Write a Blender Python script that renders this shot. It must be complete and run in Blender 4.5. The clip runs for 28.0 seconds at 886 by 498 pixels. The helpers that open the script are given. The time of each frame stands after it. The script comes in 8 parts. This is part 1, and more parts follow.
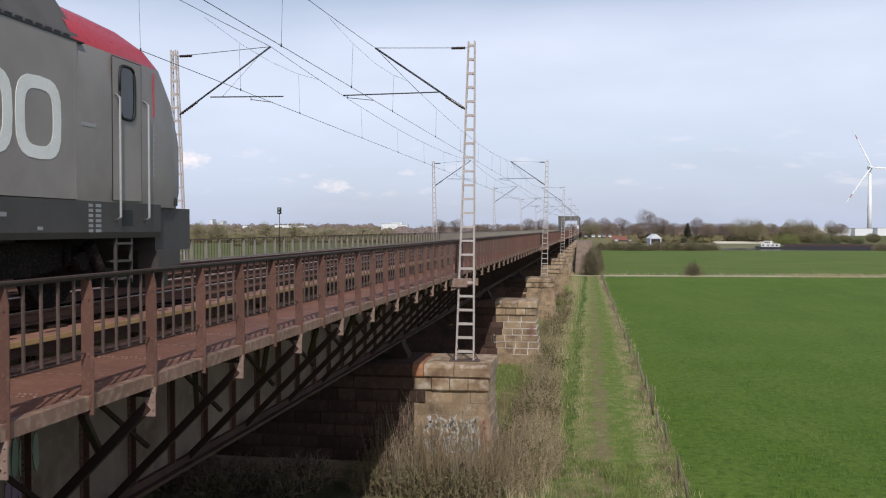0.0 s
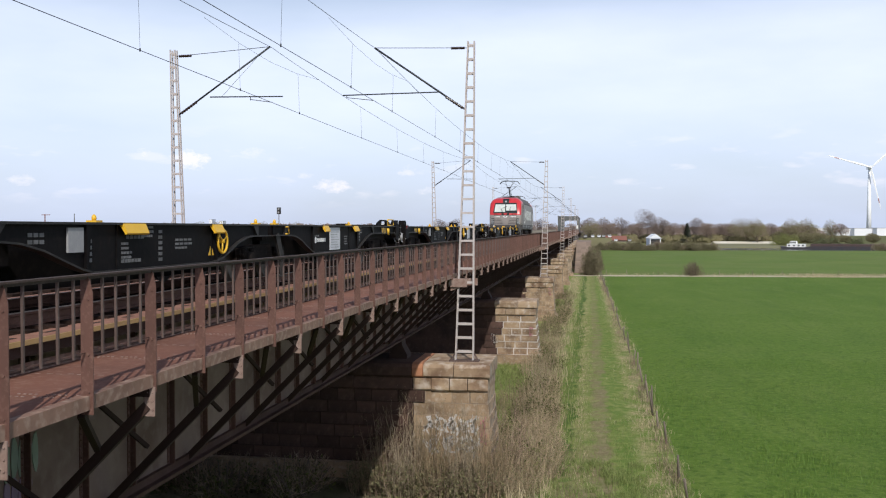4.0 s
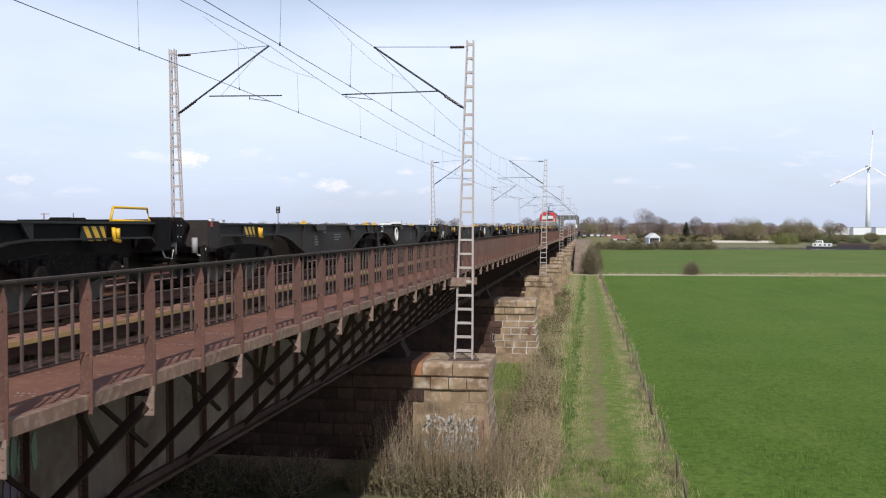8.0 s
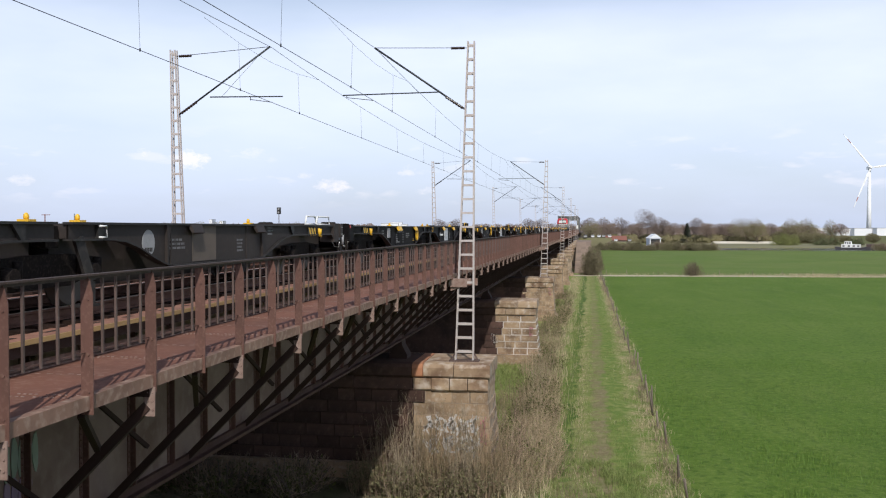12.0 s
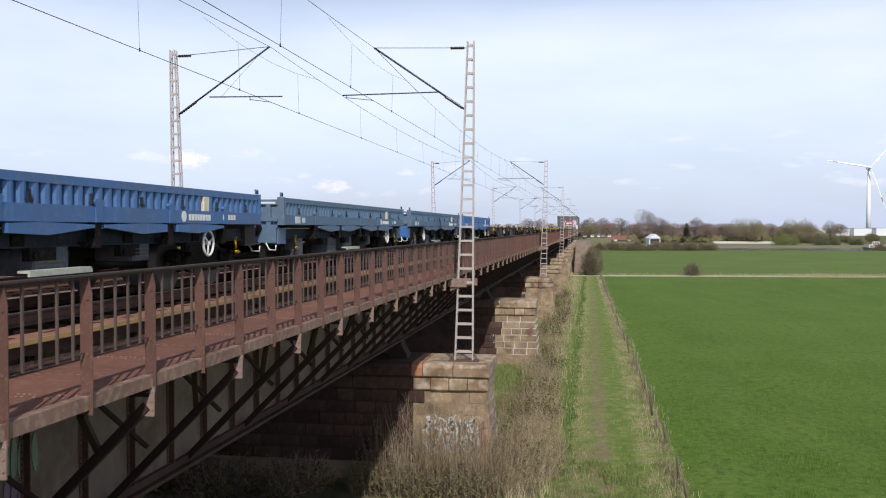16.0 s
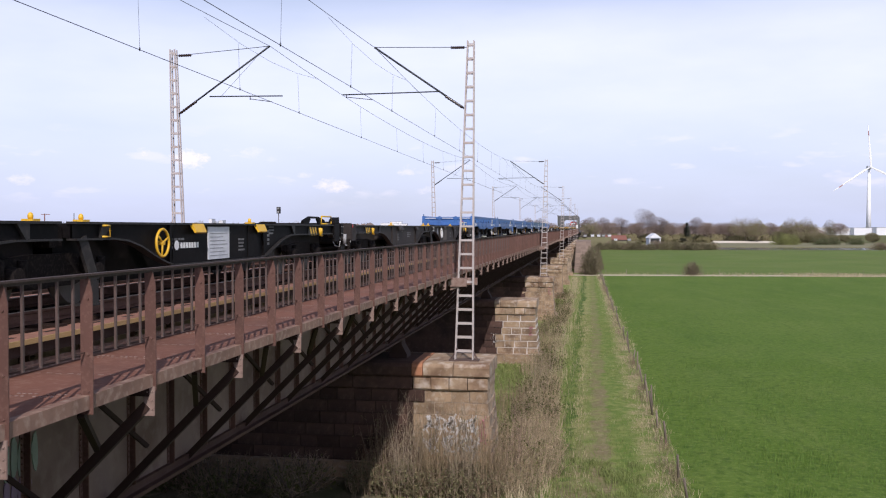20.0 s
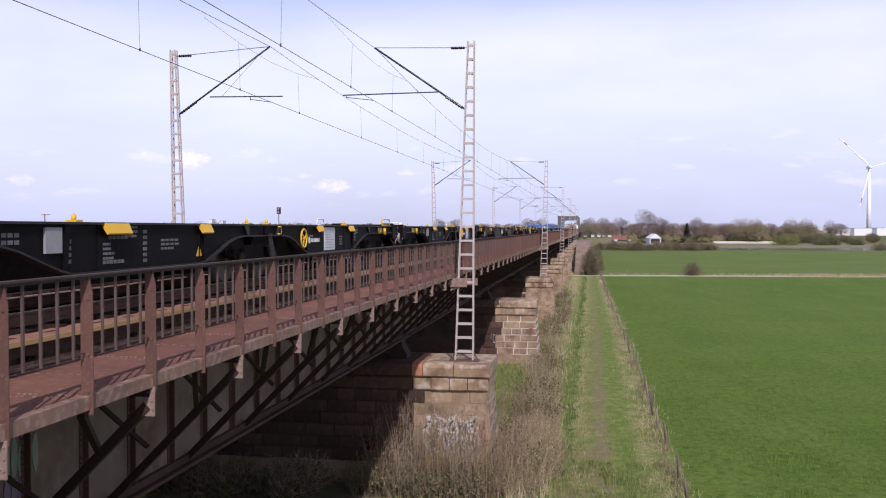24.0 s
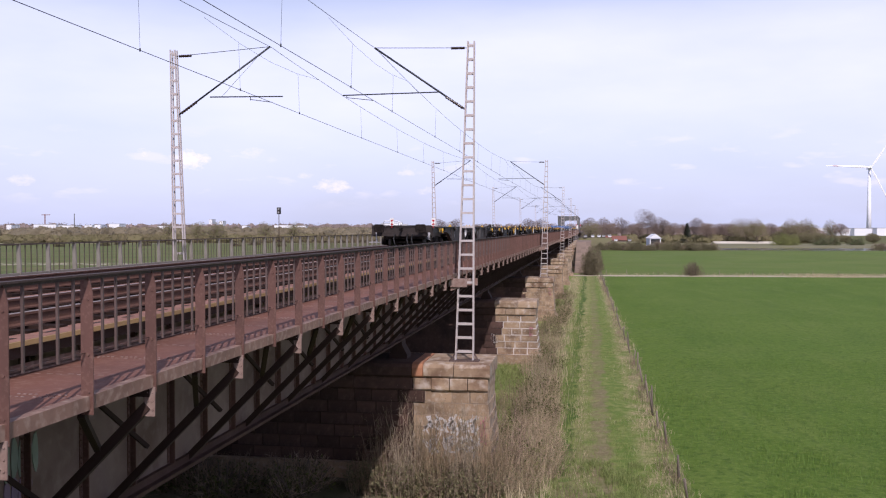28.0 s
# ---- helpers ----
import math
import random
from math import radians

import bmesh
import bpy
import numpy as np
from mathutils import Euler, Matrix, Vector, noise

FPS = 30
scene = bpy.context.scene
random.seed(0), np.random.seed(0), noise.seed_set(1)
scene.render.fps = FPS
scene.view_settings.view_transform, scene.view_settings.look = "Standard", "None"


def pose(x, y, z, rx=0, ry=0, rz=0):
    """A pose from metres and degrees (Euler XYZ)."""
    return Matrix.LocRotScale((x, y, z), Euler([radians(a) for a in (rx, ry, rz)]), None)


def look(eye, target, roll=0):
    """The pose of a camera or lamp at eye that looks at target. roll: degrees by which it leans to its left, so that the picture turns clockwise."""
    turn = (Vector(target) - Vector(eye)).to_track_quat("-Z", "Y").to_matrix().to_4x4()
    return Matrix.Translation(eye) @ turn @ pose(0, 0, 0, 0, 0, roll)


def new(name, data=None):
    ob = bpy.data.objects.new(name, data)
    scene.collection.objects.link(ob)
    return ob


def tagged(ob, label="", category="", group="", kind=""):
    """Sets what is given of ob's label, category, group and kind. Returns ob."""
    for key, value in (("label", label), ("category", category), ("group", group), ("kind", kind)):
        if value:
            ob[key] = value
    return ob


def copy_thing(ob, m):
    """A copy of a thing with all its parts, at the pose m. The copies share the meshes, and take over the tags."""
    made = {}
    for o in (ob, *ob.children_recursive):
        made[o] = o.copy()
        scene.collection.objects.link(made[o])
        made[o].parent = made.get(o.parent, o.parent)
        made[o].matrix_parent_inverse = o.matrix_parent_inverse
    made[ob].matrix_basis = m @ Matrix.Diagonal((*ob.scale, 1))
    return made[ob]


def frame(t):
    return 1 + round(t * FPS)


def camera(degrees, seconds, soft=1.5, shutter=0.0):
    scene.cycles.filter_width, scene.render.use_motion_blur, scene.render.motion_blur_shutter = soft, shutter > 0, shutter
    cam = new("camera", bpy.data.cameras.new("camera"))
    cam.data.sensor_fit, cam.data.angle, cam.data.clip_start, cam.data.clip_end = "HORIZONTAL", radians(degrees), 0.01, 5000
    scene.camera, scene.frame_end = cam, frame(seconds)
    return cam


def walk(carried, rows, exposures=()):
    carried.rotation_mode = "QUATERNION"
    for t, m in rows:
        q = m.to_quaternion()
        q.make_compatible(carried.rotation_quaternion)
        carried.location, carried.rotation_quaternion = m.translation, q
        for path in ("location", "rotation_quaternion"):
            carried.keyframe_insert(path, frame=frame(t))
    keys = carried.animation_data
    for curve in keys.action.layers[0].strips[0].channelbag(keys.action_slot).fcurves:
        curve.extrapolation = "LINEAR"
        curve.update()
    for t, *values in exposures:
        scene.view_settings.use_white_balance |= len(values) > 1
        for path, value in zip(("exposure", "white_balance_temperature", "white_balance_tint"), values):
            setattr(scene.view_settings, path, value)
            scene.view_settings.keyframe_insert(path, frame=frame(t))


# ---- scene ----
cam = camera(51.23, 28.0, soft=1.15)
EYE = Vector((0.0, 0.0, 9.0))
YAW, PITCH, LENS = 0.158, 0.0223, 1635.1


def aim(dx=0.0, dy=0.0):
    """The camera's pose on its tripod; dx, dy: small shake of the picture."""
    a, p = YAW + dx / LENS, PITCH - dy / LENS
    way = Vector((-math.sin(a) * math.cos(p), math.cos(a) * math.cos(p), -math.sin(p)))
    return look(EYE, EYE + way)


SHAKE = [
    (0, 0.8, 0), (0.5, 0.3, 0.8), (1, 0.5, 1.5), (1.5, 1.7, 0.8), (2, 0, 0), (2.5, 0, 0.5),
    (3, 0, 0), (3.5, 0, 0), (5.5, 0, 0), (6, 0, 0), (6.5, 0, 0), (7, 0, 0),
    (7.5, 0, 0.3), (8, -1.5, -1.5), (8.5, -1.5, -1.5), (9, -1.4, 0), (9.5, -1, 0), (10, -0.7, -0.2),
    (10.5, -0.3, 0), (11, 0, 0), (11.5, 0, 0), (12, 0, 0), (12.5, 0, 0), (14.5, -0.5, 0),
    (15, -0.9, 1.5), (15.5, -0.8, 0.5), (16, -0.8, 0), (16.5, 0, 0), (17, 0, -0.9), (17.5, 1.5, -1.5),
    (18, 1.9, -1.9), (18.5, 1.5, -1.5), (19, 0, -1.5), (19.5, -0.2, -1.5), (20, -0.5, -0.9), (20.5, 0, 0),
    (21, -0.3, 0), (21.5, 0, 0.5), (23.5, -1.2, -0.2), (24, -0.2, -0.2), (24.5, -0.2, 0), (25, 0, 0),
    (25.5, -3.1, -1.7), (26, 0, -0.2), (26.5, -1.5, -1.4), (27, -1.5, -1.4), (27.5, 0, 0), (28, 0, 0),
]
walk(cam, [(t, aim(dx, dy)) for t, dx, dy in SHAKE], exposures=[(0, -0.2, 6450, 10), (0.4, 0.06, 6450, 10), (0.8, 0.13, 6450, 9), (1.2, 0.11, 6450, 9), (1.8, 0.06, 6450, 9), (2.4, 0.0, 6400, 9), (15, 0.0, 6400, 9), (19, 0.0, 6350, 16), (23, 0.0, 6250, 23), (28, 0.0, 6230, 25)])

# ---- light ----
SUN_WAY = Vector((0.37, -1.05, 1.0)).normalized()
world = bpy.data.worlds.new("sky")
scene.world = world
world.use_nodes = True
wn, wl = world.node_tree.nodes, world.node_tree.links
wn.clear()
sky = wn.new("ShaderNodeTexSky")
sky.sky_type, sky.sun_disc = "NISHITA", False
sky.sun_elevation = math.asin(SUN_WAY.z)
sky.sun_rotation = math.atan2(SUN_WAY.x, SUN_WAY.y)
sky.air_density, sky.dust_density, sky.ozone_density = 1.0, 1.5, 1.5
bg = wn.new("ShaderNodeBackground")
bg.inputs["Strength"].default_value = 0.11
wout = wn.new("ShaderNodeOutputWorld")
# thin veil of cloud and small fair-weather puffs, mixed over the clear sky
tc = wn.new("ShaderNodeTexCoord")
sep = wn.new("ShaderNodeSeparateXYZ")
wl.new(tc.outputs["Generated"], sep.inputs[0])


def wmath(op, a, b=None, c=None, clamp=False):
    n = wn.new("ShaderNodeMath")
    n.operation, n.use_clamp = op, clamp
    for i, v in enumerate((a, b, c)):
        if v is None:
            continue
        if isinstance(v, (int, float)):
            n.inputs[i].default_value = v
        else:
            wl.new(v, n.inputs[i])
    return n.outputs[0]


def wnoise(scale_xyz, scale, detail, rough=0.55):
    m = wn.new("ShaderNodeMapping")
    m.inputs["Scale"].default_value = scale_xyz
    wl.new(tc.outputs["Generated"], m.inputs["Vector"])
    n = wn.new("ShaderNodeTexNoise")
    n.inputs["Scale"].default_value, n.inputs["Detail"].default_value = scale, detail
    n.inputs["Roughness"].default_value = rough
    wl.new(m.outputs[0], n.inputs["Vector"])
    return n.outputs["Fac"]


def wramp(fac, stops):
    r = wn.new("ShaderNodeValToRGB")
    el = r.color_ramp.elements
    while len(el) < len(stops):
        el.new(0.5)
    for e, (p, v) in zip(el, stops):
        e.position, e.color = p, (v, v, v, 1)
    wl.new(fac, r.inputs[0])
    return r.outputs[0]


veil_noise = wramp(wnoise((1.0, 1.0, 3.5), 2.2, 5), [(0.3, 0.0), (0.7, 1.0)])
veil_height = wramp(sep.outputs["Z"], [(0.0, 0.8), (0.06, 0.78), (0.13, 0.86), (0.2, 0.84), (0.225, 0.66), (0.25, 0.36), (0.32, 0.15)])
veil = wmath("MULTIPLY", veil_height, wmath("MULTIPLY_ADD", veil_noise, 0.4, 0.70), clamp=True)
puff = wramp(wnoise((1.0, 1.0, 3.6), 17.0, 3), [(0.60, 0.0), (0.72, 0.22)])
band = wramp(sep.outputs["Z"], [(0.02, 0.0), (0.04, 1.0), (0.085, 1.0), (0.11, 0.0)])
mix1 = wn.new("ShaderNodeMix")
mix1.data_type = "RGBA"
wl.new(veil, mix1.inputs["Factor"])
wl.new(sky.outputs[0], mix1.inputs["A"])
haze = wn.new("ShaderNodeMix")
haze.data_type = "RGBA"
haze.inputs["A"].default_value, haze.inputs["B"].default_value = (7.1, 7.9, 10.35, 1), (8.6, 9.2, 11.0, 1)
wl.new(wramp(sep.outputs["Z"], [(0.03, 0.0), (0.13, 1.0)]), haze.inputs["Factor"])
wl.new(haze.outputs["Result"], mix1.inputs["B"])
mix2 = wn.new("ShaderNodeMix")
mix2.data_type = "RGBA"


def wdot(vec):
    n = wn.new("ShaderNodeVectorMath")
    n.operation = "DOT_PRODUCT"
    n.inputs[1].default_value = vec
    wl.new(tc.outputs["Generated"], n.inputs[0])
    return n.outputs["Value"]


# single fair-weather clouds low over the plain: bearing, height, half width, half height, whiteness
ahead = wmath("MAXIMUM", wdot((-math.sin(YAW), math.cos(YAW), 0)), 0.001)
bearing = wmath("DIVIDE", wdot((math.cos(YAW), math.sin(YAW), 0)), ahead)
height = wmath("DIVIDE", sep.outputs["Z"], ahead)
ragged = wmath("MULTIPLY_ADD", wnoise((1.0, 1.0, 1.7), 62.0, 6, 0.7), 4.4, -2.1)
clouds = wmath("MULTIPLY", puff, band)
for cb, ch, cw, chh, white in ((-0.273, 0.075, 0.022, 0.0115, 0.95), (-0.324, 0.081, 0.010, 0.006, 0.5), (-0.207, 0.082, 0.016, 0.006, 0.35), (-0.117, 0.0455, 0.025, 0.008, 0.6), (-0.038, 0.062, 0.013, 0.007, 0.6), (-0.149, 0.0565, 0.010, 0.004, 0.35), (-0.02, 0.041, 0.012, 0.005, 0.35), (-0.455, 0.052, 0.016, 0.007, 0.4), (0.2, 0.05, 0.02, 0.004, 0.2)):
    ex = wmath("POWER", wmath("ABSOLUTE", wmath("DIVIDE", wmath("SUBTRACT", bearing, cb), cw)), 2.0)
    ez = wmath("POWER", wmath("ABSOLUTE", wmath("DIVIDE", wmath("SUBTRACT", height, ch), chh)), 2.0)
    inside = wmath("SUBTRACT", 1.0, wmath("ADD", wmath("ADD", ex, ez), ragged))
    clouds = wmath("MAXIMUM", clouds, wmath("MULTIPLY", wmath("MULTIPLY", inside, 0.75, clamp=True), white))
wl.new(clouds, mix2.inputs["Factor"])
wl.new(mix1.outputs["Result"], mix2.inputs["A"])
mix2.inputs["B"].default_value = (11.2, 10.3, 10.4, 1)
wl.new(mix2.outputs["Result"], bg.inputs["Color"])
wl.new(bg.outputs[0], wout.inputs[0])

sun_data = bpy.data.lights.new("sun", "SUN")
sun_data.energy, sun_data.angle, sun_data.color = 3.5, radians(0.6), (1.0, 0.95, 0.87)
sun = new("sun", sun_data)
sun.matrix_world = look((40, -60, 90), Vector((40, -60, 90)) - SUN_WAY)


# ---- materials ----
def material(name, base, rough=0.7, metal=0.0, second=None, third=None, scale=4.0, fine=40.0, bump=0.15, spots=0.5, island=0.0, spec=0.5, stretch=(1, 1, 1), across=False):
    """A surface with grain and stains at two scales: base colour, patches of a second colour, fine specks of a third."""
    m = bpy.data.materials.new(name)
    m.use_nodes = True
    n, l = m.node_tree.nodes, m.node_tree.links
    b = n["Principled BSDF"]
    b.inputs["Roughness"].default_value, b.inputs["Metallic"].default_value = rough, metal
    b.inputs["Specular IOR Level"].default_value = spec
    co = n.new("ShaderNodeTexCoord")
    mp = n.new("ShaderNodeMapping")
    mp.inputs["Scale"].default_value = stretch
    if across:
        where = n.new("ShaderNodeNewGeometry")
        l.new(where.outputs["Position"], mp.inputs["Vector"])
    else:
        l.new(co.outputs["Object"], mp.inputs["Vector"])
    second = second or tuple(c * 0.7 for c in base)
    third = third or tuple(min(1, c * 1.25) for c in base)

    def noise_fac(s, detail, lo, hi):
        t = n.new("ShaderNodeTexNoise")
        t.inputs["Scale"].default_value, t.inputs["Detail"].default_value = s, detail
        l.new(mp.outputs[0], t.inputs["Vector"])
        r = n.new("ShaderNodeMapRange")
        r.inputs["From Min"].default_value, r.inputs["From Max"].default_value = lo, hi
        l.new(t.outputs["Fac"], r.inputs["Value"])
        return t.outputs["Fac"], r.outputs[0]

    def mix(fac, a, bb, amount=1.0):
        x = n.new("ShaderNodeMix")
        x.data_type = "RGBA"
        k = n.new("ShaderNodeMath")
        k.operation = "MULTIPLY"
        k.inputs[1].default_value = amount
        if isinstance(fac, (int, float)):
            k.inputs[0].default_value = fac
        else:
            l.new(fac, k.inputs[0])
        l.new(k.outputs[0], x.inputs["Factor"])
        for key, v in (("A", a), ("B", bb)):
            if isinstance(v, tuple):
                x.inputs[key].default_value = (*v, 1)
            else:
                l.new(v, x.inputs[key])
        return x.outputs["Result"]

    _, big = noise_fac(scale, 5, 0.42, 0.68)
    raw, small = noise_fac(fine, 4, 0.5, 0.75)
    c = mix(big, base, second, spots)
    c = mix(small, c, third, 0.5)
    if island:
        info = n.new("ShaderNodeObjectInfo")
        geo = n.new("ShaderNodeNewGeometry")
        s = n.new("ShaderNodeMath")
        l.new(info.outputs["Random"], s.inputs[0])
        l.new(geo.outputs["Random Per Island"], s.inputs[1])
        f = n.new("ShaderNodeMath")
        f.operation = "FRACT"
        l.new(s.outputs[0], f.inputs[0])
        hs = n.new("ShaderNodeHueSaturation")
        v = n.new("ShaderNodeMapRange")
        v.inputs["To Min"].default_value, v.inputs["To Max"].default_value = 1 - island, 1 + island
        l.new(f.outputs[0], v.inputs["Value"])
        l.new(v.outputs[0], hs.inputs["Value"])
        l.new(c, hs.inputs["Color"])
        c = hs.outputs[0]
    l.new(c, b.inputs["Base Color"])
    rr = n.new("ShaderNodeMapRange")
    rr.inputs["To Min"].default_value, rr.inputs["To Max"].default_value = max(0, rough - 0.12), min(1, rough + 0.12)
    l.new(raw, rr.inputs["Value"])
    l.new(rr.outputs[0], b.inputs["Roughness"])
    if bump:
        bp = n.new("ShaderNodeBump")
        bp.inputs["Strength"].default_value, bp.inputs["Distance"].default_value = bump, 0.02
        l.new(raw, bp.inputs["Height"])
        l.new(bp.outputs[0], b.inputs["Normal"])
    return m


MAT = {}


def mats():
    M = MAT
    M["rust_paint"] = material("brown iron paint", (0.114, 0.054, 0.041), 0.75, second=(0.068, 0.034, 0.025), third=(0.2, 0.122, 0.095), scale=2.5, fine=24, island=0.12)
    M["rust_deck"] = material("rusty chequer plate", (0.185, 0.077, 0.05), 0.8, second=(0.11, 0.05, 0.036), third=(0.3, 0.185, 0.14), scale=1.4, fine=11, bump=0.3, island=0.1)
    M["edge_beam"] = material("weathered edge beam paint", (0.225, 0.13, 0.093), 0.75, second=(0.11, 0.058, 0.042), third=(0.44, 0.35, 0.28), scale=2.6, fine=9, spots=0.9)
    M["web_grey"] = material("grey girder paint with rust", (0.185, 0.122, 0.1), 0.75, second=(0.088, 0.044, 0.033), third=(0.25, 0.185, 0.155), scale=0.8, fine=5, spots=0.85)
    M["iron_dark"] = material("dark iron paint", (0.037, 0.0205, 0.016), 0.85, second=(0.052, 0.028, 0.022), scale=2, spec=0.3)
    M["stub_grey"] = material("pale grey bracket paint", (0.27, 0.195, 0.165), 0.75, second=(0.17, 0.088, 0.065), scale=5, fine=25, spots=0.9)
    M["stone"] = material("brown sandstone", (0.33, 0.232, 0.145), 0.9, second=(0.15, 0.098, 0.062), third=(0.56, 0.49, 0.41), scale=1.5, fine=6.0, bump=0.7, island=0.16, spots=1.0, across=True)
    M["stone_red"] = material("orange brick red stone", (0.33, 0.15, 0.08), 0.9, second=(0.2, 0.1, 0.06), scale=2, fine=16, bump=0.4, island=0.15)
    M["mortar"] = material("pale mortar", (0.36, 0.33, 0.3), 0.95, second=(0.2, 0.17, 0.15), scale=2, fine=20)
    M["galv"] = material("galvanised mast steel", (0.45, 0.405, 0.395), 0.65, metal=0.0, second=(0.36, 0.28, 0.245), third=(0.62, 0.59, 0.58), scale=3, fine=25)
    M["wire"] = material("weathered copper wire", (0.05, 0.055, 0.06), 0.6, metal=0.5, bump=0)
    M["insulator"] = material("brown glazed porcelain", (0.03, 0.016, 0.012), 0.25, bump=0)
    M["bar_grey"] = material("worn grey-brown bar paint", (0.1, 0.066, 0.057), 0.75, second=(0.06, 0.036, 0.03), third=(0.16, 0.125, 0.112), scale=3, fine=20, island=0.15)
    M["flange"] = material("dark brown flange paint", (0.058, 0.028, 0.021), 0.85, second=(0.11, 0.06, 0.046), scale=1.5, fine=9, spec=0.3)
    M["rail"] = material("rail steel", (0.13, 0.066, 0.048), 0.75, metal=0.1, second=(0.07, 0.036, 0.027), third=(0.22, 0.13, 0.1), spec=0.2)
    M["rail_head"] = material("polished rail head", (0.44, 0.36, 0.32), 0.5, metal=0.6, bump=0.02)
    M["timber"] = material("rust-dusted sleeper timber", (0.026, 0.016, 0.013), 0.9, second=(0.018, 0.012, 0.01), third=(0.06, 0.038, 0.03), stretch=(0.4, 3, 3), bump=0.4, island=0.3, spec=0.08)
    M["plank"] = material("ochre timber edge", (0.33, 0.21, 0.085), 0.85, second=(0.2, 0.125, 0.06), third=(0.42, 0.31, 0.17), stretch=(3, 0.3, 3), island=0.15)
    M["ballast"] = material("ballast", (0.13, 0.11, 0.1), 0.95, bump=0.8, fine=12)


mats()


# ---- mesh helpers ----
def mesh_object(name, bm, mat):
    me = bpy.data.meshes.new(name)
    bm.normal_update()
    bm.to_mesh(me)
    bm.free()
    for m in (mat if isinstance(mat, (list, tuple)) else [mat]):
        me.materials.append(m)
    return new(name, me)


def part(name, bm, mat, parent, label="", kind=""):
    ob = mesh_object(name, bm, mat)
    ob.parent = parent
    if label or kind:
        tagged(ob, label, kind=kind)
    return ob


def shared(name, me, parent, m):
    ob = new(name, me)
    ob.parent = parent
    ob.matrix_basis = m
    return ob


def thing(name, label, category, at=(0, 0, 0), group="", kind=""):
    ob = new(name)
    ob.location = at
    ob.empty_display_size = 0.3
    return tagged(ob, label, category, group, kind)


def quad(bm, pts, mi=0):
    f = bm.faces.new([bm.verts.new(p) for p in pts])
    f.material_index = mi
    return f


def box(bm, x0, x1, y0, y1, z0, z1, mi=0):
    v = [bm.verts.new(p) for p in ((x0, y0, z0), (x1, y0, z0), (x1, y1, z0), (x0, y1, z0), (x0, y0, z1), (x1, y0, z1), (x1, y1, z1), (x0, y1, z1))]
    for q in ((3, 2, 1, 0), (4, 5, 6, 7), (0, 1, 5, 4), (1, 2, 6, 5), (2, 3, 7, 6), (3, 0, 4, 7)):
        bm.faces.new([v[i] for i in q]).material_index = mi
    return v


def axes(p, q):
    d = (Vector(q) - Vector(p)).normalized()
    up = Vector((0, 0, 1)) if abs(d.z) < 0.95 else Vector((0, 1, 0))
    s = d.cross(up).normalized()
    return d, s, s.cross(d)


def beam(bm, p, q, w, h, mi=0, taper=1.0):
    """A bar of w by h between two points."""
    p, q = Vector(p), Vector(q)
    d, s, u = axes(p, q)
    a = [bm.verts.new(p + s * i * w / 2 + u * j * h / 2) for i, j in ((-1, -1), (1, -1), (1, 1), (-1, 1))]
    b = [bm.verts.new(q + s * i * w * taper / 2 + u * j * h * taper / 2) for i, j in ((-1, -1), (1, -1), (1, 1), (-1, 1))]
    for k in range(4):
        bm.faces.new((a[k], a[(k + 1) % 4], b[(k + 1) % 4], b[k])).material_index = mi
    bm.faces.new(a[::-1]).material_index = mi
    bm.faces.new(b).material_index = mi


def tube(bm, pts, r, n=6, mi=0, caps=True, smooth=True):
    """A round bar along points; r: one radius or one for each point."""
    pts = [Vector(p) for p in pts]
    rs = r if isinstance(r, (list, tuple)) else [r] * len(pts)
    rings = []
    for i, p in enumerate(pts):
        a, b = pts[max(0, i - 1)], pts[min(len(pts) - 1, i + 1)]
        d, s, u = axes(a, b)
        rings.append([bm.verts.new(p + (s * math.cos(t) + u * math.sin(t)) * rs[i]) for t in (2 * math.pi * k / n for k in range(n))])
    for a, b in zip(rings, rings[1:]):
        for k in range(n):
            f = bm.faces.new((a[k], a[(k + 1) % n], b[(k + 1) % n], b[k]))
            f.material_index, f.smooth = mi, smooth
    if caps:
        bm.faces.new(rings[0][::-1]).material_index = mi
        bm.faces.new(rings[-1]).material_index = mi


def extrude(bm, prof, axis, a, b, mi=0):
    """A profile of (u, v) points drawn along x, y or z from a to b."""
    def at(u, v, w):
        return {"x": (w, u, v), "y": (u, w, v), "z": (u, v, w)}[axis]
    A = [bm.verts.new(at(u, v, a)) for u, v in prof]
    B = [bm.verts.new(at(u, v, b)) for u, v in prof]
    n = len(prof)
    for k in range(n):
        bm.faces.new((A[k], A[(k + 1) % n], B[(k + 1) % n], B[k])).material_index = mi
    bm.faces.new(A[::-1]).material_index = mi
    bm.faces.new(B).material_index = mi
    bmesh.ops.recalc_face_normals(bm, faces=bm.faces[:])


def B():
    return bmesh.new()


# ---- plan, in metres: y runs along the bridge, away from the camera ----
RAIL_Z = 7.95
TRACK_R, TRACK_L, GAUGE = -7.79, -11.75, 1.435
RAILING_R, RAILING_L = -4.89, -14.95
WALK_Z, HAND_Z = 7.41, 8.55
POST0, BAY = 8.42, 1.337
PIER0, SPAN = 32.2, 28.85
PIER_X0, PIER_X1, PIER_TOP = -15.9, -3.55, 4.22
BRIDGE_Y0, BRIDGE_Y1 = -30.0, 407.5
CONTACT_Z, MESS_Z = 13.65, 15.45
MAST_X, MAST_Y, MAST_GAP = (-4.2, -15.5), 32.9, 57.7


# ---- ground: one sheet to the horizon ----
def fence_x(y):
    return 3.2 - 0.0085 * (y - 32)


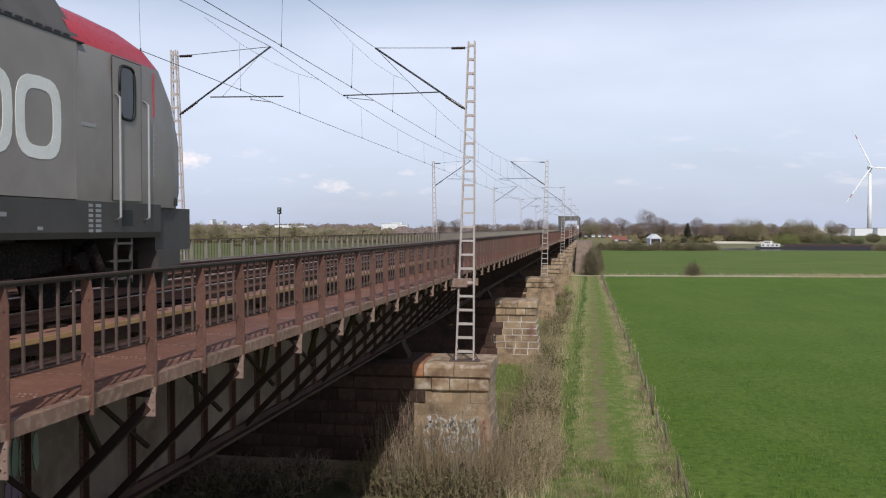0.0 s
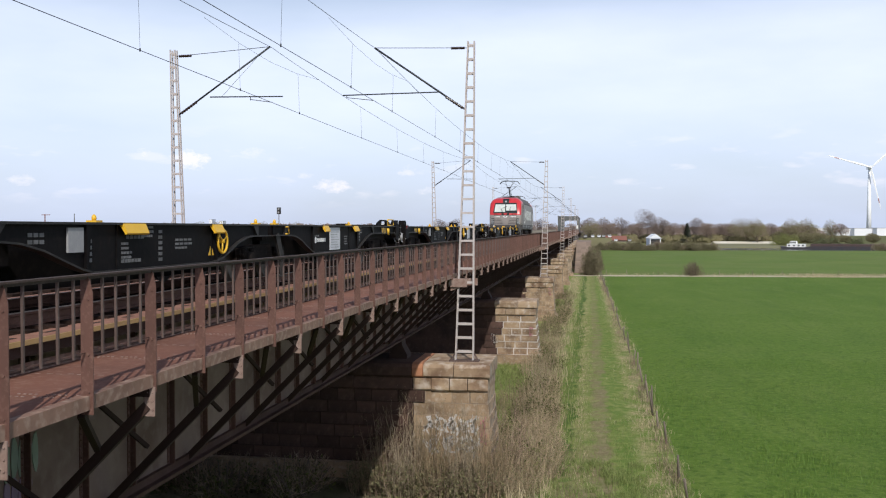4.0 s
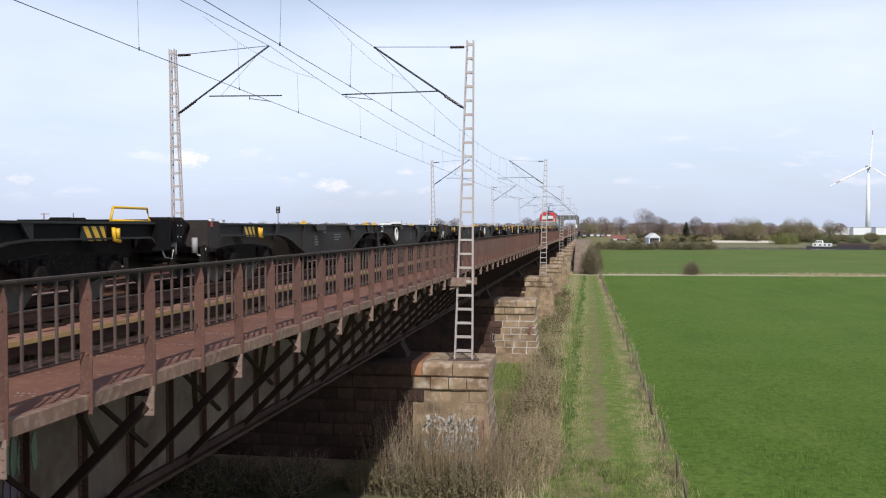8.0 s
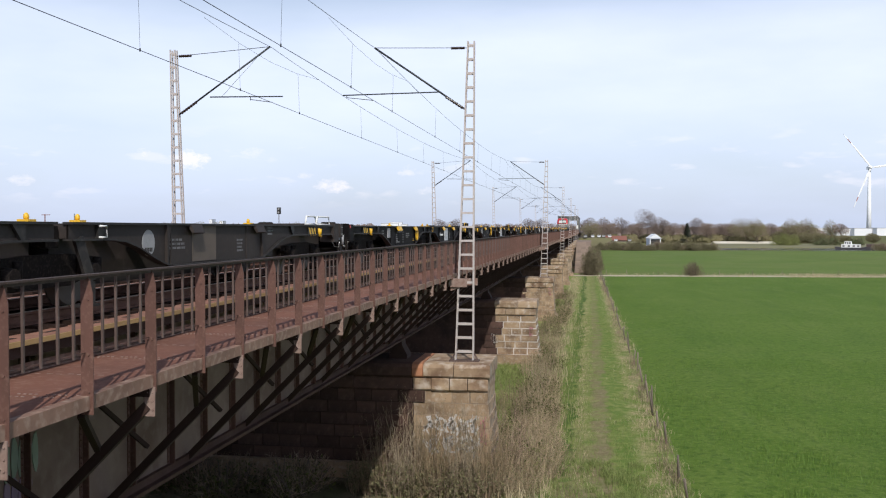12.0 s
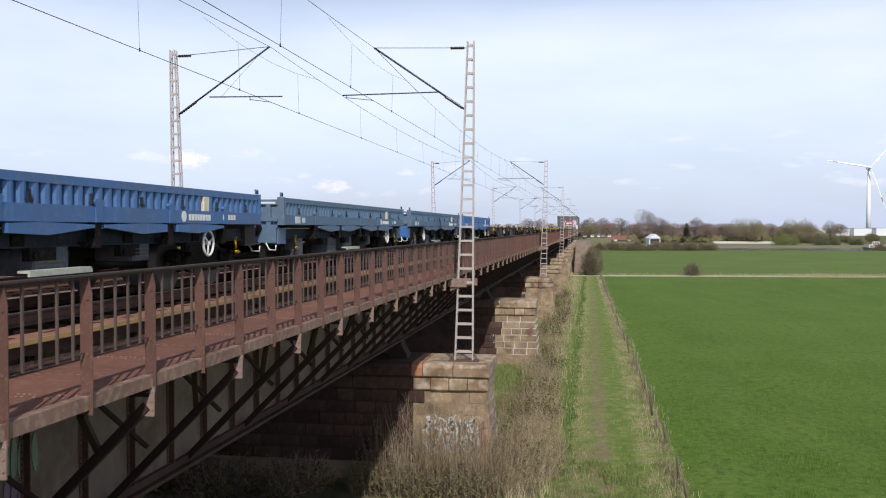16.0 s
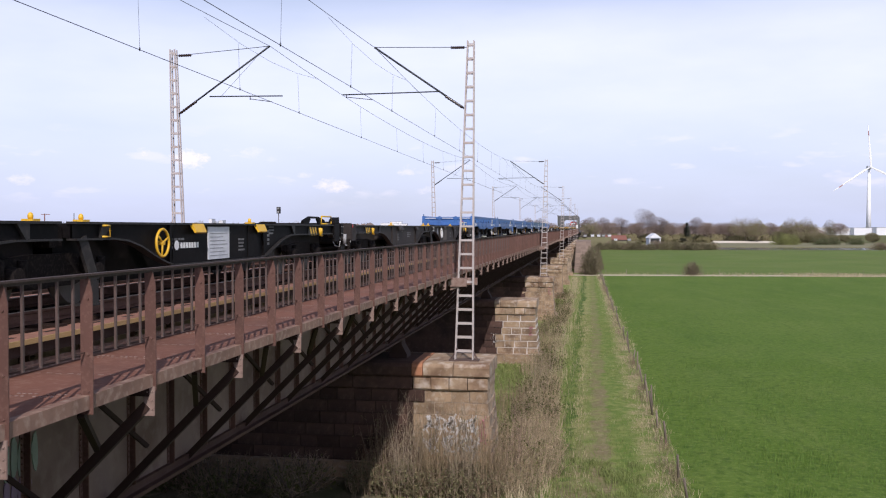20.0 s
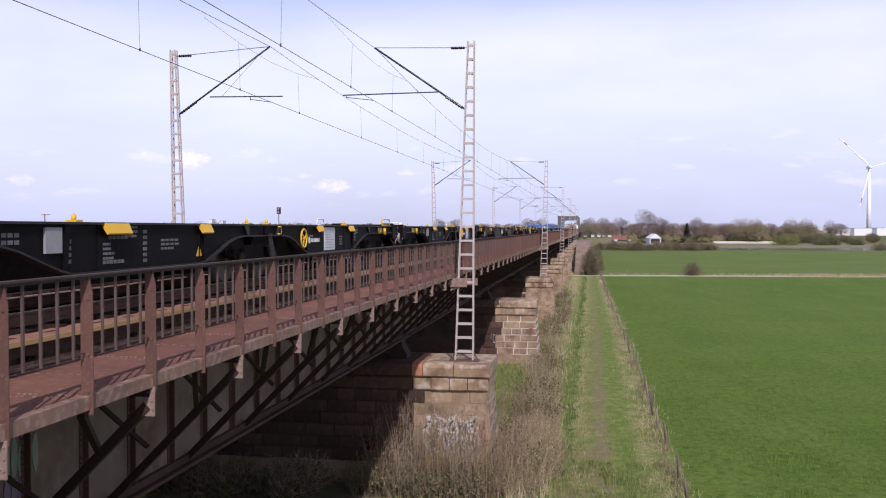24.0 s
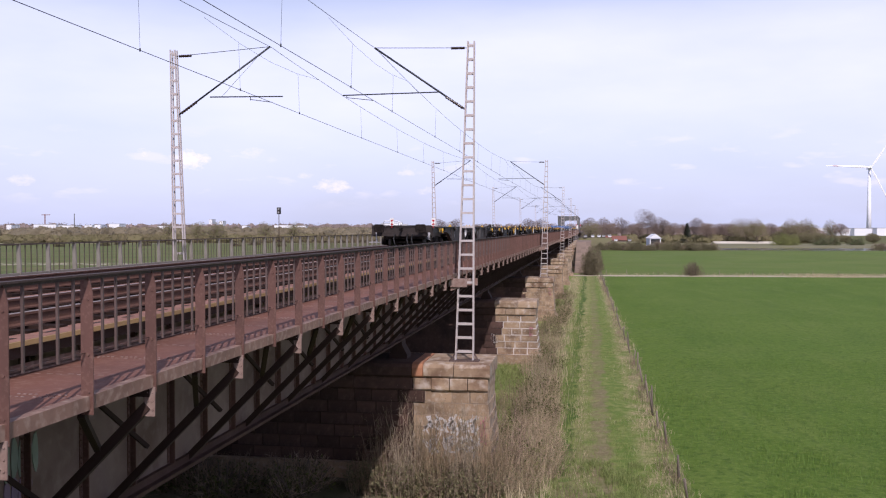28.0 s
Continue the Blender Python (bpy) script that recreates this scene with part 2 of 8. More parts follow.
def ground_material():
    m = bpy.data.materials.new("meadow, verge and track earth")
    m.use_nodes = True
    n, l = m.node_tree.nodes, m.node_tree.links
    b = n["Principled BSDF"]
    b.inputs["Roughness"].default_value, b.inputs["Specular IOR Level"].default_value = 0.95, 0.15
    geo = n.new("ShaderNodeNewGeometry")
    sp = n.new("ShaderNodeSeparateXYZ")
    l.new(geo.outputs["Position"], sp.inputs[0])
    X, Y = sp.outputs["X"], sp.outputs["Y"]

    def mt(op, a, bb=None, c=None, clamp=False):
        k = n.new("ShaderNodeMath")
        k.operation, k.use_clamp = op, clamp
        for i, v in enumerate((a, bb, c)):
            if v is None:
                continue
            if isinstance(v, (int, float)):
                k.inputs[i].default_value = v
            else:
                l.new(v, k.inputs[i])
        return k.outputs[0]

    def nz(s, d=4, stretch=(1, 1, 1)):
        mp = n.new("ShaderNodeMapping")
        mp.inputs["Scale"].default_value = stretch
        l.new(geo.outputs["Position"], mp.inputs["Vector"])
        t = n.new("ShaderNodeTexNoise")
        t.inputs["Scale"].default_value, t.inputs["Detail"].default_value = s, d
        t.inputs["Roughness"].default_value = 0.6
        l.new(mp.outputs[0], t.inputs["Vector"])
        return t.outputs["Fac"]

    def rng(v, a, bb, c=0.0, d=1.0):
        r = n.new("ShaderNodeMapRange")
        r.interpolation_type = "SMOOTHSTEP"
        for k, x in zip(("From Min", "From Max", "To Min", "To Max"), (a, bb, c, d)):
            r.inputs[k].default_value = x
        l.new(v, r.inputs["Value"])
        return r.outputs[0]

    def mix(f, a, bb):
        x = n.new("ShaderNodeMix")
        x.data_type = "RGBA"
        if isinstance(f, (int, float)):
            x.inputs["Factor"].default_value = f
        else:
            l.new(f, x.inputs["Factor"])
        for k, v in (("A", a), ("B", bb)):
            if isinstance(v, tuple):
                x.inputs[k].default_value = (*v, 1)
            else:
                l.new(v, x.inputs[k])
        return x.outputs["Result"]

    n1, n2, n3, n4 = nz(0.05), nz(0.5), nz(4.0, 6), nz(0.16, 3, (1, 0.25, 1))
    # sown field: vivid green with faint drill lines
    field = mix(rng(n1, 0.3, 0.7), (0.077, 0.143, 0.016), (0.108, 0.168, 0.028))
    field = mix(rng(n4, 0.46, 0.72, 0, 0.6), field, (0.053, 0.112, 0.012))
    field = mix(rng(nz(1.1, 6), 0.46, 0.68, 0, 0.55), field, (0.059, 0.107, 0.014))
    field = mix(rng(nz(0.35, 5, (1.0, 0.3, 1.0)), 0.5, 0.7, 0, 0.5), field, (0.134, 0.184, 0.040))
    field = mix(rng(n3, 0.44, 0.72, 0, 0.75), field, (0.167, 0.224, 0.050))
    field = mix(rng(nz(2.2, 6), 0.5, 0.66, 0, 0.7), field, (0.049, 0.097, 0.012))
    # rough verge: green and straw
    verge = mix(rng(n2, 0.4, 0.7), (0.145, 0.205, 0.045), (0.26, 0.27, 0.095))
    verge = mix(rng(nz(1.1, 5), 0.5, 0.68, 0, 0.65), verge, (0.33, 0.29, 0.15))
    verge = mix(rng(nz(1.4, 5), 0.54, 0.74, 0, 0.8), verge, (0.05, 0.09, 0.015))
    soil = mix(rng(n3, 0.35, 0.7), (0.18, 0.15, 0.078), (0.26, 0.215, 0.125))
    wob = mt("ADD", mt("MULTIPLY_ADD", nz(0.8, 5), 1.5, -0.75), mt("MULTIPLY_ADD", nz(0.07, 2), 1.0, -0.5))
    xw = mt("ADD", X, wob)

    def stripe(centre, half, soft, amount):
        d = mt("ABSOLUTE", mt("SUBTRACT", xw, centre))
        return mt("MULTIPLY", rng(d, half, half + soft, 1, 0), amount)

    grass_strip = mix(rng(nz(1.7, 6), 0.4, 0.66), (0.11, 0.175, 0.034), (0.215, 0.245, 0.076))
    near = rng(Y, 20, 175, 1.0, 0.35)
    patchy = rng(nz(0.9, 4), 0.34, 0.6, 0.25, 1.0)
    straw_col = mix(rng(n3, 0.4, 0.68), (0.24, 0.225, 0.1), (0.42, 0.36, 0.2))
    verge = mix(stripe(-1.5, 0.35, 0.3, 0.8), verge, grass_strip)
    verge = mix(stripe(1.3, 0.45, 0.4, 0.85), verge, grass_strip)
    verge = mix(mt("MULTIPLY", stripe(-0.35, 0.15, 0.25, 0.55), patchy), verge, straw_col)
    verge = mix(mt("MULTIPLY", stripe(-0.95, 0.16, 0.2, 0.95), patchy), verge, (0.05, 0.1, 0.018))
    verge = mix(mt("MULTIPLY", mt("MULTIPLY", stripe(0.47, 0.22, 0.32, 1.0), patchy), near), verge, soil)
    verge = mix(mt("MULTIPLY", mt("MULTIPLY", stripe(2.5, 0.4, 0.5, 0.7), rng(n2, 0.4, 0.6)), near), verge, straw_col)
    verge = mix(mt("MULTIPLY", mt("MULTIPLY", rng(Y, 43, 34, 0, 0.9), stripe(-0.3, 0.75, 0.7, 1.0)), rng(n2, 0.3, 0.55)), verge, soil)
    edge = mt("SUBTRACT", mt("ADD", X, mt("MULTIPLY_ADD", n2, 0.7, -0.35)), mt("MULTIPLY_ADD", Y, -0.0085, 3.47))
    right = rng(edge, -0.05, 0.35)
    col = mix(right, verge, field)
    # under the bridge and beside the piers: earth and litter, darkened for the deck's shade
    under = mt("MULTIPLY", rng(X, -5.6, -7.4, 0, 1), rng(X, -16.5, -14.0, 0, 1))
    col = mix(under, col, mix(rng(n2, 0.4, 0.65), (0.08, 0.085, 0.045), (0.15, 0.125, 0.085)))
    # meadows on the other side of the bridge
    left = rng(X, -15.0, -17.0, 0, 1)
    meadow = mix(rng(n1, 0.3, 0.7), (0.1, 0.13, 0.042), (0.14, 0.145, 0.06))
    deep = mt("ADD", mt("MULTIPLY", X, -math.sin(YAW)), mt("MULTIPLY", Y, math.cos(YAW)))
    patches = rng(nz(0.03, 4), 0.4, 0.55)
    lane = mt("MULTIPLY", mt("MULTIPLY", rng(deep, 538, 544), rng(deep, 566, 560)), patches)
    dry = mt("MULTIPLY", mt("MULTIPLY", rng(deep, 224, 228), rng(deep, 246, 238)), rng(nz(0.25, 4), 0.45, 0.6))
    meadow = mix(mt("MAXIMUM", lane, mt("MULTIPLY", dry, 0.8)), meadow, (0.46, 0.41, 0.32))
    col = mix(left, col, meadow)
    # beyond the cross track: paler pasture
    cross = mt("SUBTRACT", Y, mt("MULTIPLY_ADD", X, 0.085, 178.5))
    beyond = mt("MULTIPLY", rng(cross, 0, 2), rng(X, -3, 2))
    past = mix(rng(n1, 0.3, 0.7), (0.1, 0.155, 0.032), (0.13, 0.175, 0.044))
    past = mix(rng(nz(0.02, 3, (0.3, 1, 1)), 0.45, 0.7, 0, 0.5), past, (0.13, 0.15, 0.05))
    col = mix(beyond, col, past)
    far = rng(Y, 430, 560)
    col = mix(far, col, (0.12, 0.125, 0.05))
    # the sandy cross track with its reedy edge
    tr = mt("MULTIPLY", rng(mt("ABSOLUTE", cross), 2.0, 2.9, 1, 0), rng(X, -6, -3))
    col = mix(tr, col, mix(rng(n3, 0.4, 0.7), (0.5, 0.44, 0.34), (0.4, 0.34, 0.25)))
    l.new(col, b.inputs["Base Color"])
    bp = n.new("ShaderNodeBump")
    bp.inputs["Strength"].default_value, bp.inputs["Distance"].default_value = 0.6, 0.12
    l.new(mt("ADD", nz(9.0, 5), n3), bp.inputs["Height"])
    l.new(bp.outputs[0], b.inputs["Normal"])
    return m


def make_ground():
    bm = B()
    xs = [-4500, -2500, -1200, -500, -200, -80, -40, -24, -17] + [-16 + i for i in range(27)] + [14, 20, 30, 50, 90, 160, 300, 600, 1200, 2500, 4500]
    ys = [-400, -100, -40, -10] + [i * 2.0 for i in range(0, 46)] + [95, 105, 120, 140, 165, 172, 185, 210, 250, 300, 350, 395, 405, 530, 545, 700, 1000, 1600, 2600, 4800]
    rows = []
    for y in ys:
        row = []
        for x in xs:
            z = 0.0
            if -16 <= x <= 10 and 0 <= y <= 90:
                z = 0.16 * noise.noise(Vector((x * 0.5, y * 0.25, 0)))
                z -= 0.10 * (math.exp(-((x - 0.45) / 0.3) ** 2) + math.exp(-((x + 1.0) / 0.3) ** 2))
            if 405 <= y <= 530 and x > -60:
                z = -3.0
            row.append(bm.verts.new((x, y, z)))
        rows.append(row)
    for a, b in zip(rows, rows[1:]):
        for i in range(len(xs) - 1):
            f = bm.faces.new((a[i], a[i + 1], b[i + 1], b[i]))
            f.smooth = True
    g = mesh_object("ground", bm, ground_material())
    tagged(g, "green spring meadow and rough verge with a two-rut farm track", "ground", kind="structure")
    w = bpy.data.materials.new("river water")
    w.use_nodes = True
    p = w.node_tree.nodes["Principled BSDF"]
    p.inputs["Base Color"].default_value, p.inputs["Roughness"].default_value = (0.08, 0.09, 0.095, 1), 0.08
    t = w.node_tree.nodes.new("ShaderNodeTexNoise")
    t.inputs["Scale"].default_value = 60
    bp = w.node_tree.nodes.new("ShaderNodeBump")
    bp.inputs["Strength"].default_value = 0.15
    w.node_tree.links.new(t.outputs["Fac"], bp.inputs["Height"])
    w.node_tree.links.new(bp.outputs[0], p.inputs["Normal"])
    bm = B()
    box(bm, -60, 1200, 403, 533, -2.0, -0.35)
    tagged(mesh_object("water", bm, w), "grey river water rippled by wind", "river", kind="structure")


make_ground()


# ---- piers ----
# brick colour for the piers below the deck, darkened to hold its shade
MAT["brick_shade"] = material("dark brick with the deck's shade in its colour", (0.085, 0.05, 0.04), 0.9, second=(0.045, 0.03, 0.026), third=(0.13, 0.085, 0.068), scale=0.9, fine=5, spots=0.9, bump=0.5, island=0.3, spec=0.15)
MAT["mortar_pale"] = material("whitish lime mortar", (0.6, 0.56, 0.53), 0.95, second=(0.4, 0.34, 0.3), scale=1.2, fine=8, spots=0.9)
MAT["stone_cap"] = material("stained capstone", (0.34, 0.245, 0.16), 0.9, second=(0.17, 0.105, 0.065), third=(0.66, 0.6, 0.54), scale=1.6, fine=3.4, bump=0.7, island=0.16, spots=1.0, across=True)
MAT["stone_core"] = material("pale crumbling mortar", (0.34, 0.26, 0.185), 0.95, second=(0.1, 0.075, 0.06), third=(0.42, 0.37, 0.31), scale=0.8, fine=6, spots=0.9, bump=0.5)


def make_piers():
    stones = {}

    def block(w, h, d, i):
        """A rough-faced stone, face at y = 0, centred on x and z."""
        key = (round(w, 2), round(h, 2), i)
        if key not in stones:
            rnd = random.Random(str(key))
            bm = B()
            e = 0.03
            g = [[bm.verts.new((-w / 2 + w * u, -rnd.uniform(0.0, 0.018), -h / 2 + h * v)) for u in (0.012, 0.5, 0.988)] for v in (0.022, 0.5, 0.978)]
            for r in range(2):
                for c in range(2):
                    bm.faces.new((g[r][c], g[r][c + 1], g[r + 1][c + 1], g[r + 1][c]))
            ring = [g[0][0], g[0][1], g[0][2], g[1][2], g[2][2], g[2][1], g[2][0], g[1][0]]
            back = [bm.verts.new((v.co.x * 1.02 if abs(v.co.x) > 0.01 else 0, e, v.co.z * 1.03 if abs(v.co.z) > 0.01 else 0)) for v in ring]
            for k in range(8):
                bm.faces.new((ring[(k + 1) % 8], ring[k], back[k], back[(k + 1) % 8]))
            me = bpy.data.meshes.new("stone")
            bm.to_mesh(me)
            bm.free()
            me.materials.append(MAT["stone"] if i < 3 else MAT["brick_shade"])
            stones[key] = me
        return stones[key]

    for k in range(0, 13):
        y0 = PIER0 + k * SPAN
        pier = thing("bridge_pier", "brown sandstone bridge pier with weathered capstones", "bridge pier", (0, y0, 0), "bridge piers", "structure")
        bm = B()
        x0, x1, dep = PIER_X0, PIER_X1, 2.6
        # battered body
        prof = [(x0 - 0.55, -0.6), (x1 + 0.3, -0.6), (x1 - 0.02, PIER_TOP - 1.0), (x0 - 0.05, PIER_TOP - 1.0)]
        extrude(bm, prof, "y", 0.10, dep - 0.1)
        part("body", bm, MAT["mortar_pale"] if k == 1 else MAT["stone_core"], pier)
        # core below the girders, its colour darkened for their shade
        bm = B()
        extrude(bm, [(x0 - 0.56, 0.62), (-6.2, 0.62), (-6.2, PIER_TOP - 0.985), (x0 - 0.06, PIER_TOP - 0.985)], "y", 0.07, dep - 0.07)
        part("brick_core", bm, MAT["brick_shade"], pier, "brick core under the girders, coloured dark for their shade")
        bm = B()
        extrude(bm, [(x0 - 0.7, -0.7), (x1 + 0.42, -0.7), (x1 + 0.42, 0.45), (x1 + 0.3, 0.62), (x0 - 0.5, 0.62), (x0 - 0.7, 0.45)], "y", -0.2, dep + 0.2)
        part("plinth", bm, MAT["stone"], pier)
        # capstones; those under the deck carry its shade in their colour
        cuts = (x0 - 0.1, -13.4, -11.0, -8.6, -6.25, -5.84, -4.75, x1 + 0.1)
        for j, (a, b) in enumerate(zip(cuts, cuts[1:])):
            bm = B()
            extrude(bm, [(-0.04, PIER_TOP - 0.5), (-0.09, PIER_TOP - 0.44), (-0.08, PIER_TOP - 0.16), (-0.01, PIER_TOP - 0.05), (0.2, PIER_TOP), (dep, PIER_TOP), (dep + 0.1, PIER_TOP - 0.3), (dep, PIER_TOP - 0.5)], "x", a + 0.012, b - 0.012)
            part("capstone", bm, MAT["stone_red"] if j == 4 and k == 0 else MAT["brick_shade"] if j < 4 else MAT["stone_cap"], pier)
        rc = random.Random(50 + k)
        lower = [x0 - 0.05, -13.9, -12.1, -10.2, -8.4, -6.22, -5.55, -4.9, -4.25, x1 + 0.03]
        for j, (a, b) in enumerate(zip(lower, lower[1:])):
            bm = B()
            o = rc.uniform(0, 0.05)
            extrude(bm, [(0.0 + o, PIER_TOP - 0.98), (-0.05 + o, PIER_TOP - 0.92), (-0.05 + o, PIER_TOP - 0.56), (-0.01 + o, PIER_TOP - 0.515), (dep - 0.02, PIER_TOP - 0.515), (dep, PIER_TOP - 0.98)], "x", a + 0.014, b - 0.014)
            part("capstone", bm, MAT["brick_shade"] if j < 5 else MAT["stone_cap"], pier)
        # bearing blocks
        for gx in (-6.95, -8.65, -10.9, -12.6):
            bm = B()
            extrude(bm, [(gx - 0.34, PIER_TOP - 0.02), (gx + 0.34, PIER_TOP - 0.02), (gx + 0.34, PIER_TOP + 0.14), (gx + 0.14, PIER_TOP + 0.5), (gx + 0.14, 4.9), (gx - 0.14, 4.9), (gx - 0.14, PIER_TOP + 0.5), (gx - 0.34, PIER_TOP + 0.14)], "y", 0.95, 1.65)
            part("bearing_block", bm, MAT["iron_dark"], pier)
        if 0 <= k < 5:
            rnd = random.Random(k)
            h, z, row = 0.4365, 0.62, 0
            gap = 0.018
            while z + h <= PIER_TOP - 0.97:
                slope = (z + h / 2 + 0.6) / (PIER_TOP - 0.4)
                right = x1 + 0.3 - 0.32 * slope
                x = right
                while x > (-12.5 if k == 0 else -7.0):
                    w = rnd.choice((0.62, 0.8, 0.95)) if row % 2 else rnd.choice((0.7, 0.85, 1.05))
                    # stones further in than x = -6.2 get the colour with painted shade
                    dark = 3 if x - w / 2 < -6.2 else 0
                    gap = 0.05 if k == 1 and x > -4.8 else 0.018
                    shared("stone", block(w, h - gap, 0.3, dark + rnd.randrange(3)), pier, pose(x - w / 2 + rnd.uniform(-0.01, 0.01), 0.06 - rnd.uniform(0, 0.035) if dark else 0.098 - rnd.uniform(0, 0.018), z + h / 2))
                    x -= w + gap
                y = 0.15
                while y < dep - 0.5:
                    w = rnd.choice((0.7, 0.8))
                    shared("stone", block(w, h - 0.02, 0.3, rnd.randrange(3)), pier, pose(right + 0.0, y + w / 2, z + h / 2, 0, 0, 90))
                    y += w + 0.02
                z += h
                row += 1


make_piers()


# ---- bridge ----
MAT["cover_rust"] = material("pinkish rusty plate", (0.25, 0.118, 0.08), 0.85, second=(0.12, 0.057, 0.04), third=(0.36, 0.23, 0.175), scale=2, fine=16, island=0.15)


def make_bridge():
    # girders, span by span
    for k in range(0, 13):
        a, b = PIER0 + 1.3 + (k - 1) * SPAN + 0.05, PIER0 + 1.3 + k * SPAN - 0.05
        span = thing("bridge_span", "grey riveted plate girder span with rust-brown flanges", "bridge", (0, a, 0), "girder spans of the bridge", "structure")
        L = b - a
        for gx in (-6.95, -8.65, -10.9, -12.6):
            bm = B()
            box(bm, gx - 0.012, gx + 0.012, 0, L, 5.0, 7.5)
            part("web_plate", bm, MAT["web_grey"], span)
            bm = B()
            box(bm, gx - 0.2, gx + 0.2, 0, L, 4.9, 4.96)
            box(bm, gx - 0.09, gx + 0.09, 0, L, 4.961, 5.08)
            part("lower_flange", bm, MAT["flange"], span, "rust-brown lower flange")
            bm = B()
            box(bm, gx - 0.2, gx + 0.2, 0, L, 7.5, 7.55)
            part("upper_flange", bm, MAT["rust_paint"], span)
        n = int(L / 1.337)
        bm0 = B()
        box(bm0, -0.0, 0.1, -0.01, 0.01, 5.08, 7.5)
        box(bm0, 0.0, 0.012, -0.08, 0.08, 5.08, 7.5)
        if k in (0, 1):
            for i in range(30):
                tube(bm0, [(0.012, -0.05, 5.12 + i * 0.08), (0.027, -0.05, 5.12 + i * 0.08)], [0.018, 0.008], 5)
                tube(bm0, [(0.012, 0.05, 5.12 + i * 0.08), (0.027, 0.05, 5.12 + i * 0.08)], [0.018, 0.008], 5)
        st = part("stiffener", bm0, MAT["rust_paint"], span)
        st.location = (-6.936, 0.4, 0)
        for i in range(1, n):
            shared("stiffener", st.data, span, pose(-6.936, 0.4 + i * 1.337, 0))
        # added sheets between the girders that keep skylight from under the bridge
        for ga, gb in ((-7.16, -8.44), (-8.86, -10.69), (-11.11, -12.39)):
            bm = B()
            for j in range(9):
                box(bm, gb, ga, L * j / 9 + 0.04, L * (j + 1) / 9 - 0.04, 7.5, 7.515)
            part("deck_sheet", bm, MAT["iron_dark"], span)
        bm = B()
        for i in range(0, int(L / 2.674) + 1):
            y = 0.6 + i * 2.674
            if y > L:
                break
            for g0, g1 in ((-6.95, -8.65), (-8.65, -10.9), (-10.9, -12.6)):
                beam(bm, (g0, y, 5.1), (g1, y, 7.4), 0.09, 0.09)
                beam(bm, (g0, y, 7.4), (g1, y, 5.1), 0.09, 0.09)
                beam(bm, (g0, y, 5.15), (g1, min(L, y + 2.6), 5.15), 0.1, 0.08)
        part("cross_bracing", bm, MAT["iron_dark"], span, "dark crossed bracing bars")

    # walkway on brackets, right side
    way = thing("walkway", "rust-red steel plate walkway with a pale edge beam", "walkway", (0, 0, 0), "", "structure")
    me = None
    n_pl = int((BRIDGE_Y1 - BRIDGE_Y0) / 2.674)
    for i in range(n_pl):
        y = POST0 + (i - 14) * 2.674
        if y > BRIDGE_Y1 - 3:
            break
        if me is None:
            bm = B()
            box(bm, -6.5, -4.98, 0.006, 2.668, 7.315, 7.33)
            box(bm, -6.5, -6.46, 0.006, 2.668, 7.22, 7.315)
            for q in range(22):
                for yy in (0.06, 2.6):
                    if (q * 7 + int(yy)) % 5:
                        box(bm, -6.4 + q * 0.064, -6.37 + q * 0.064, yy, yy + 0.022, 7.33, 7.337, 1)
            for q in range(9):
                box(bm, -6.3 + q * 0.13, -6.23 + q * 0.13, 1.30 + 0.03 * (q % 2), 1.315 + 0.03 * (q % 2), 7.33, 7.334, 1)
            ob = part("deck_plate", bm, [MAT["rust_deck"], MAT["stub_grey"]], way)
            me = ob.data
            ob.location.y = y
        else:
            shared("deck_plate", me, way, pose(0, y, 0))
    me = None
    for i in range(n_pl):
        y = POST0 + (i - 14) * 2.674
        if y > BRIDGE_Y1 - 3:
            break
        if me is None:
            bm = B()
            extrude(bm, [(-4.86, 7.21), (-4.86, 7.35), (-4.975, 7.35), (-4.975, 7.338), (-4.875, 7.338), (-4.875, 7.222), (-4.975, 7.222), (-4.975, 7.21)], "y", 0.004, 2.67)
            ob = part("edge_beam", bm, MAT["edge_beam"], way, "pale worn edge beam")
            me = ob.data
            ob.location.y = y
        else:
            shared("edge_beam", me, way, pose(0, y, 0))
    me = None
    for i in range(55):
        y = POST0 - 14 * 2.674 + i * 8.022
        if y > BRIDGE_Y1 - 8:
            break
        if me is None:
            bm = B()
            extrude(bm, [(-6.52, 7.331), (-6.42, 7.331), (-6.425, 7.345), (-6.505, 7.35), (-6.505, 7.43), (-6.52, 7.43)], "y", 0.004, 8.018)
            ob = part("kerb_angle", bm, MAT["edge_beam"], way, "pale worn kerb angle")
            me = ob.data
            ob.location.y = y
        else:
            shared("kerb_angle", me, way, pose(0, y, 0))
    # cantilever brackets with knee struts
    src = None
    for i in range(160):
        y = POST0 + BAY * (2 * i - 13)
        if y < 5.0:
            continue
        if y > BRIDGE_Y1 - 2:
            break
        if src is None:
            br = new("bracket")
            br.parent = way
            bm = B()
            extrude(bm, [(-4.84, 6.88), (-4.835, 7.209), (-5.06, 7.209), (-4.99, 7.13), (-4.955, 7.02), (-4.95, 6.92), (-4.99, 6.88)], "y", -0.03, -0.012)
            for zz in (6.95, 7.05, 7.15):
                for xx in (-4.92, -4.865):
                    tube(bm, [(xx, -0.03, zz), (xx, -0.042, zz)], [0.014, 0.007], 6)
            part("gusset", bm, MAT["stub_grey"], br, "pale riveted gusset plate")
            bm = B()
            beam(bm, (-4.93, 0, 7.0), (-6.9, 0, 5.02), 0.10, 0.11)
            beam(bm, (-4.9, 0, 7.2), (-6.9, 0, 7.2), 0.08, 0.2)
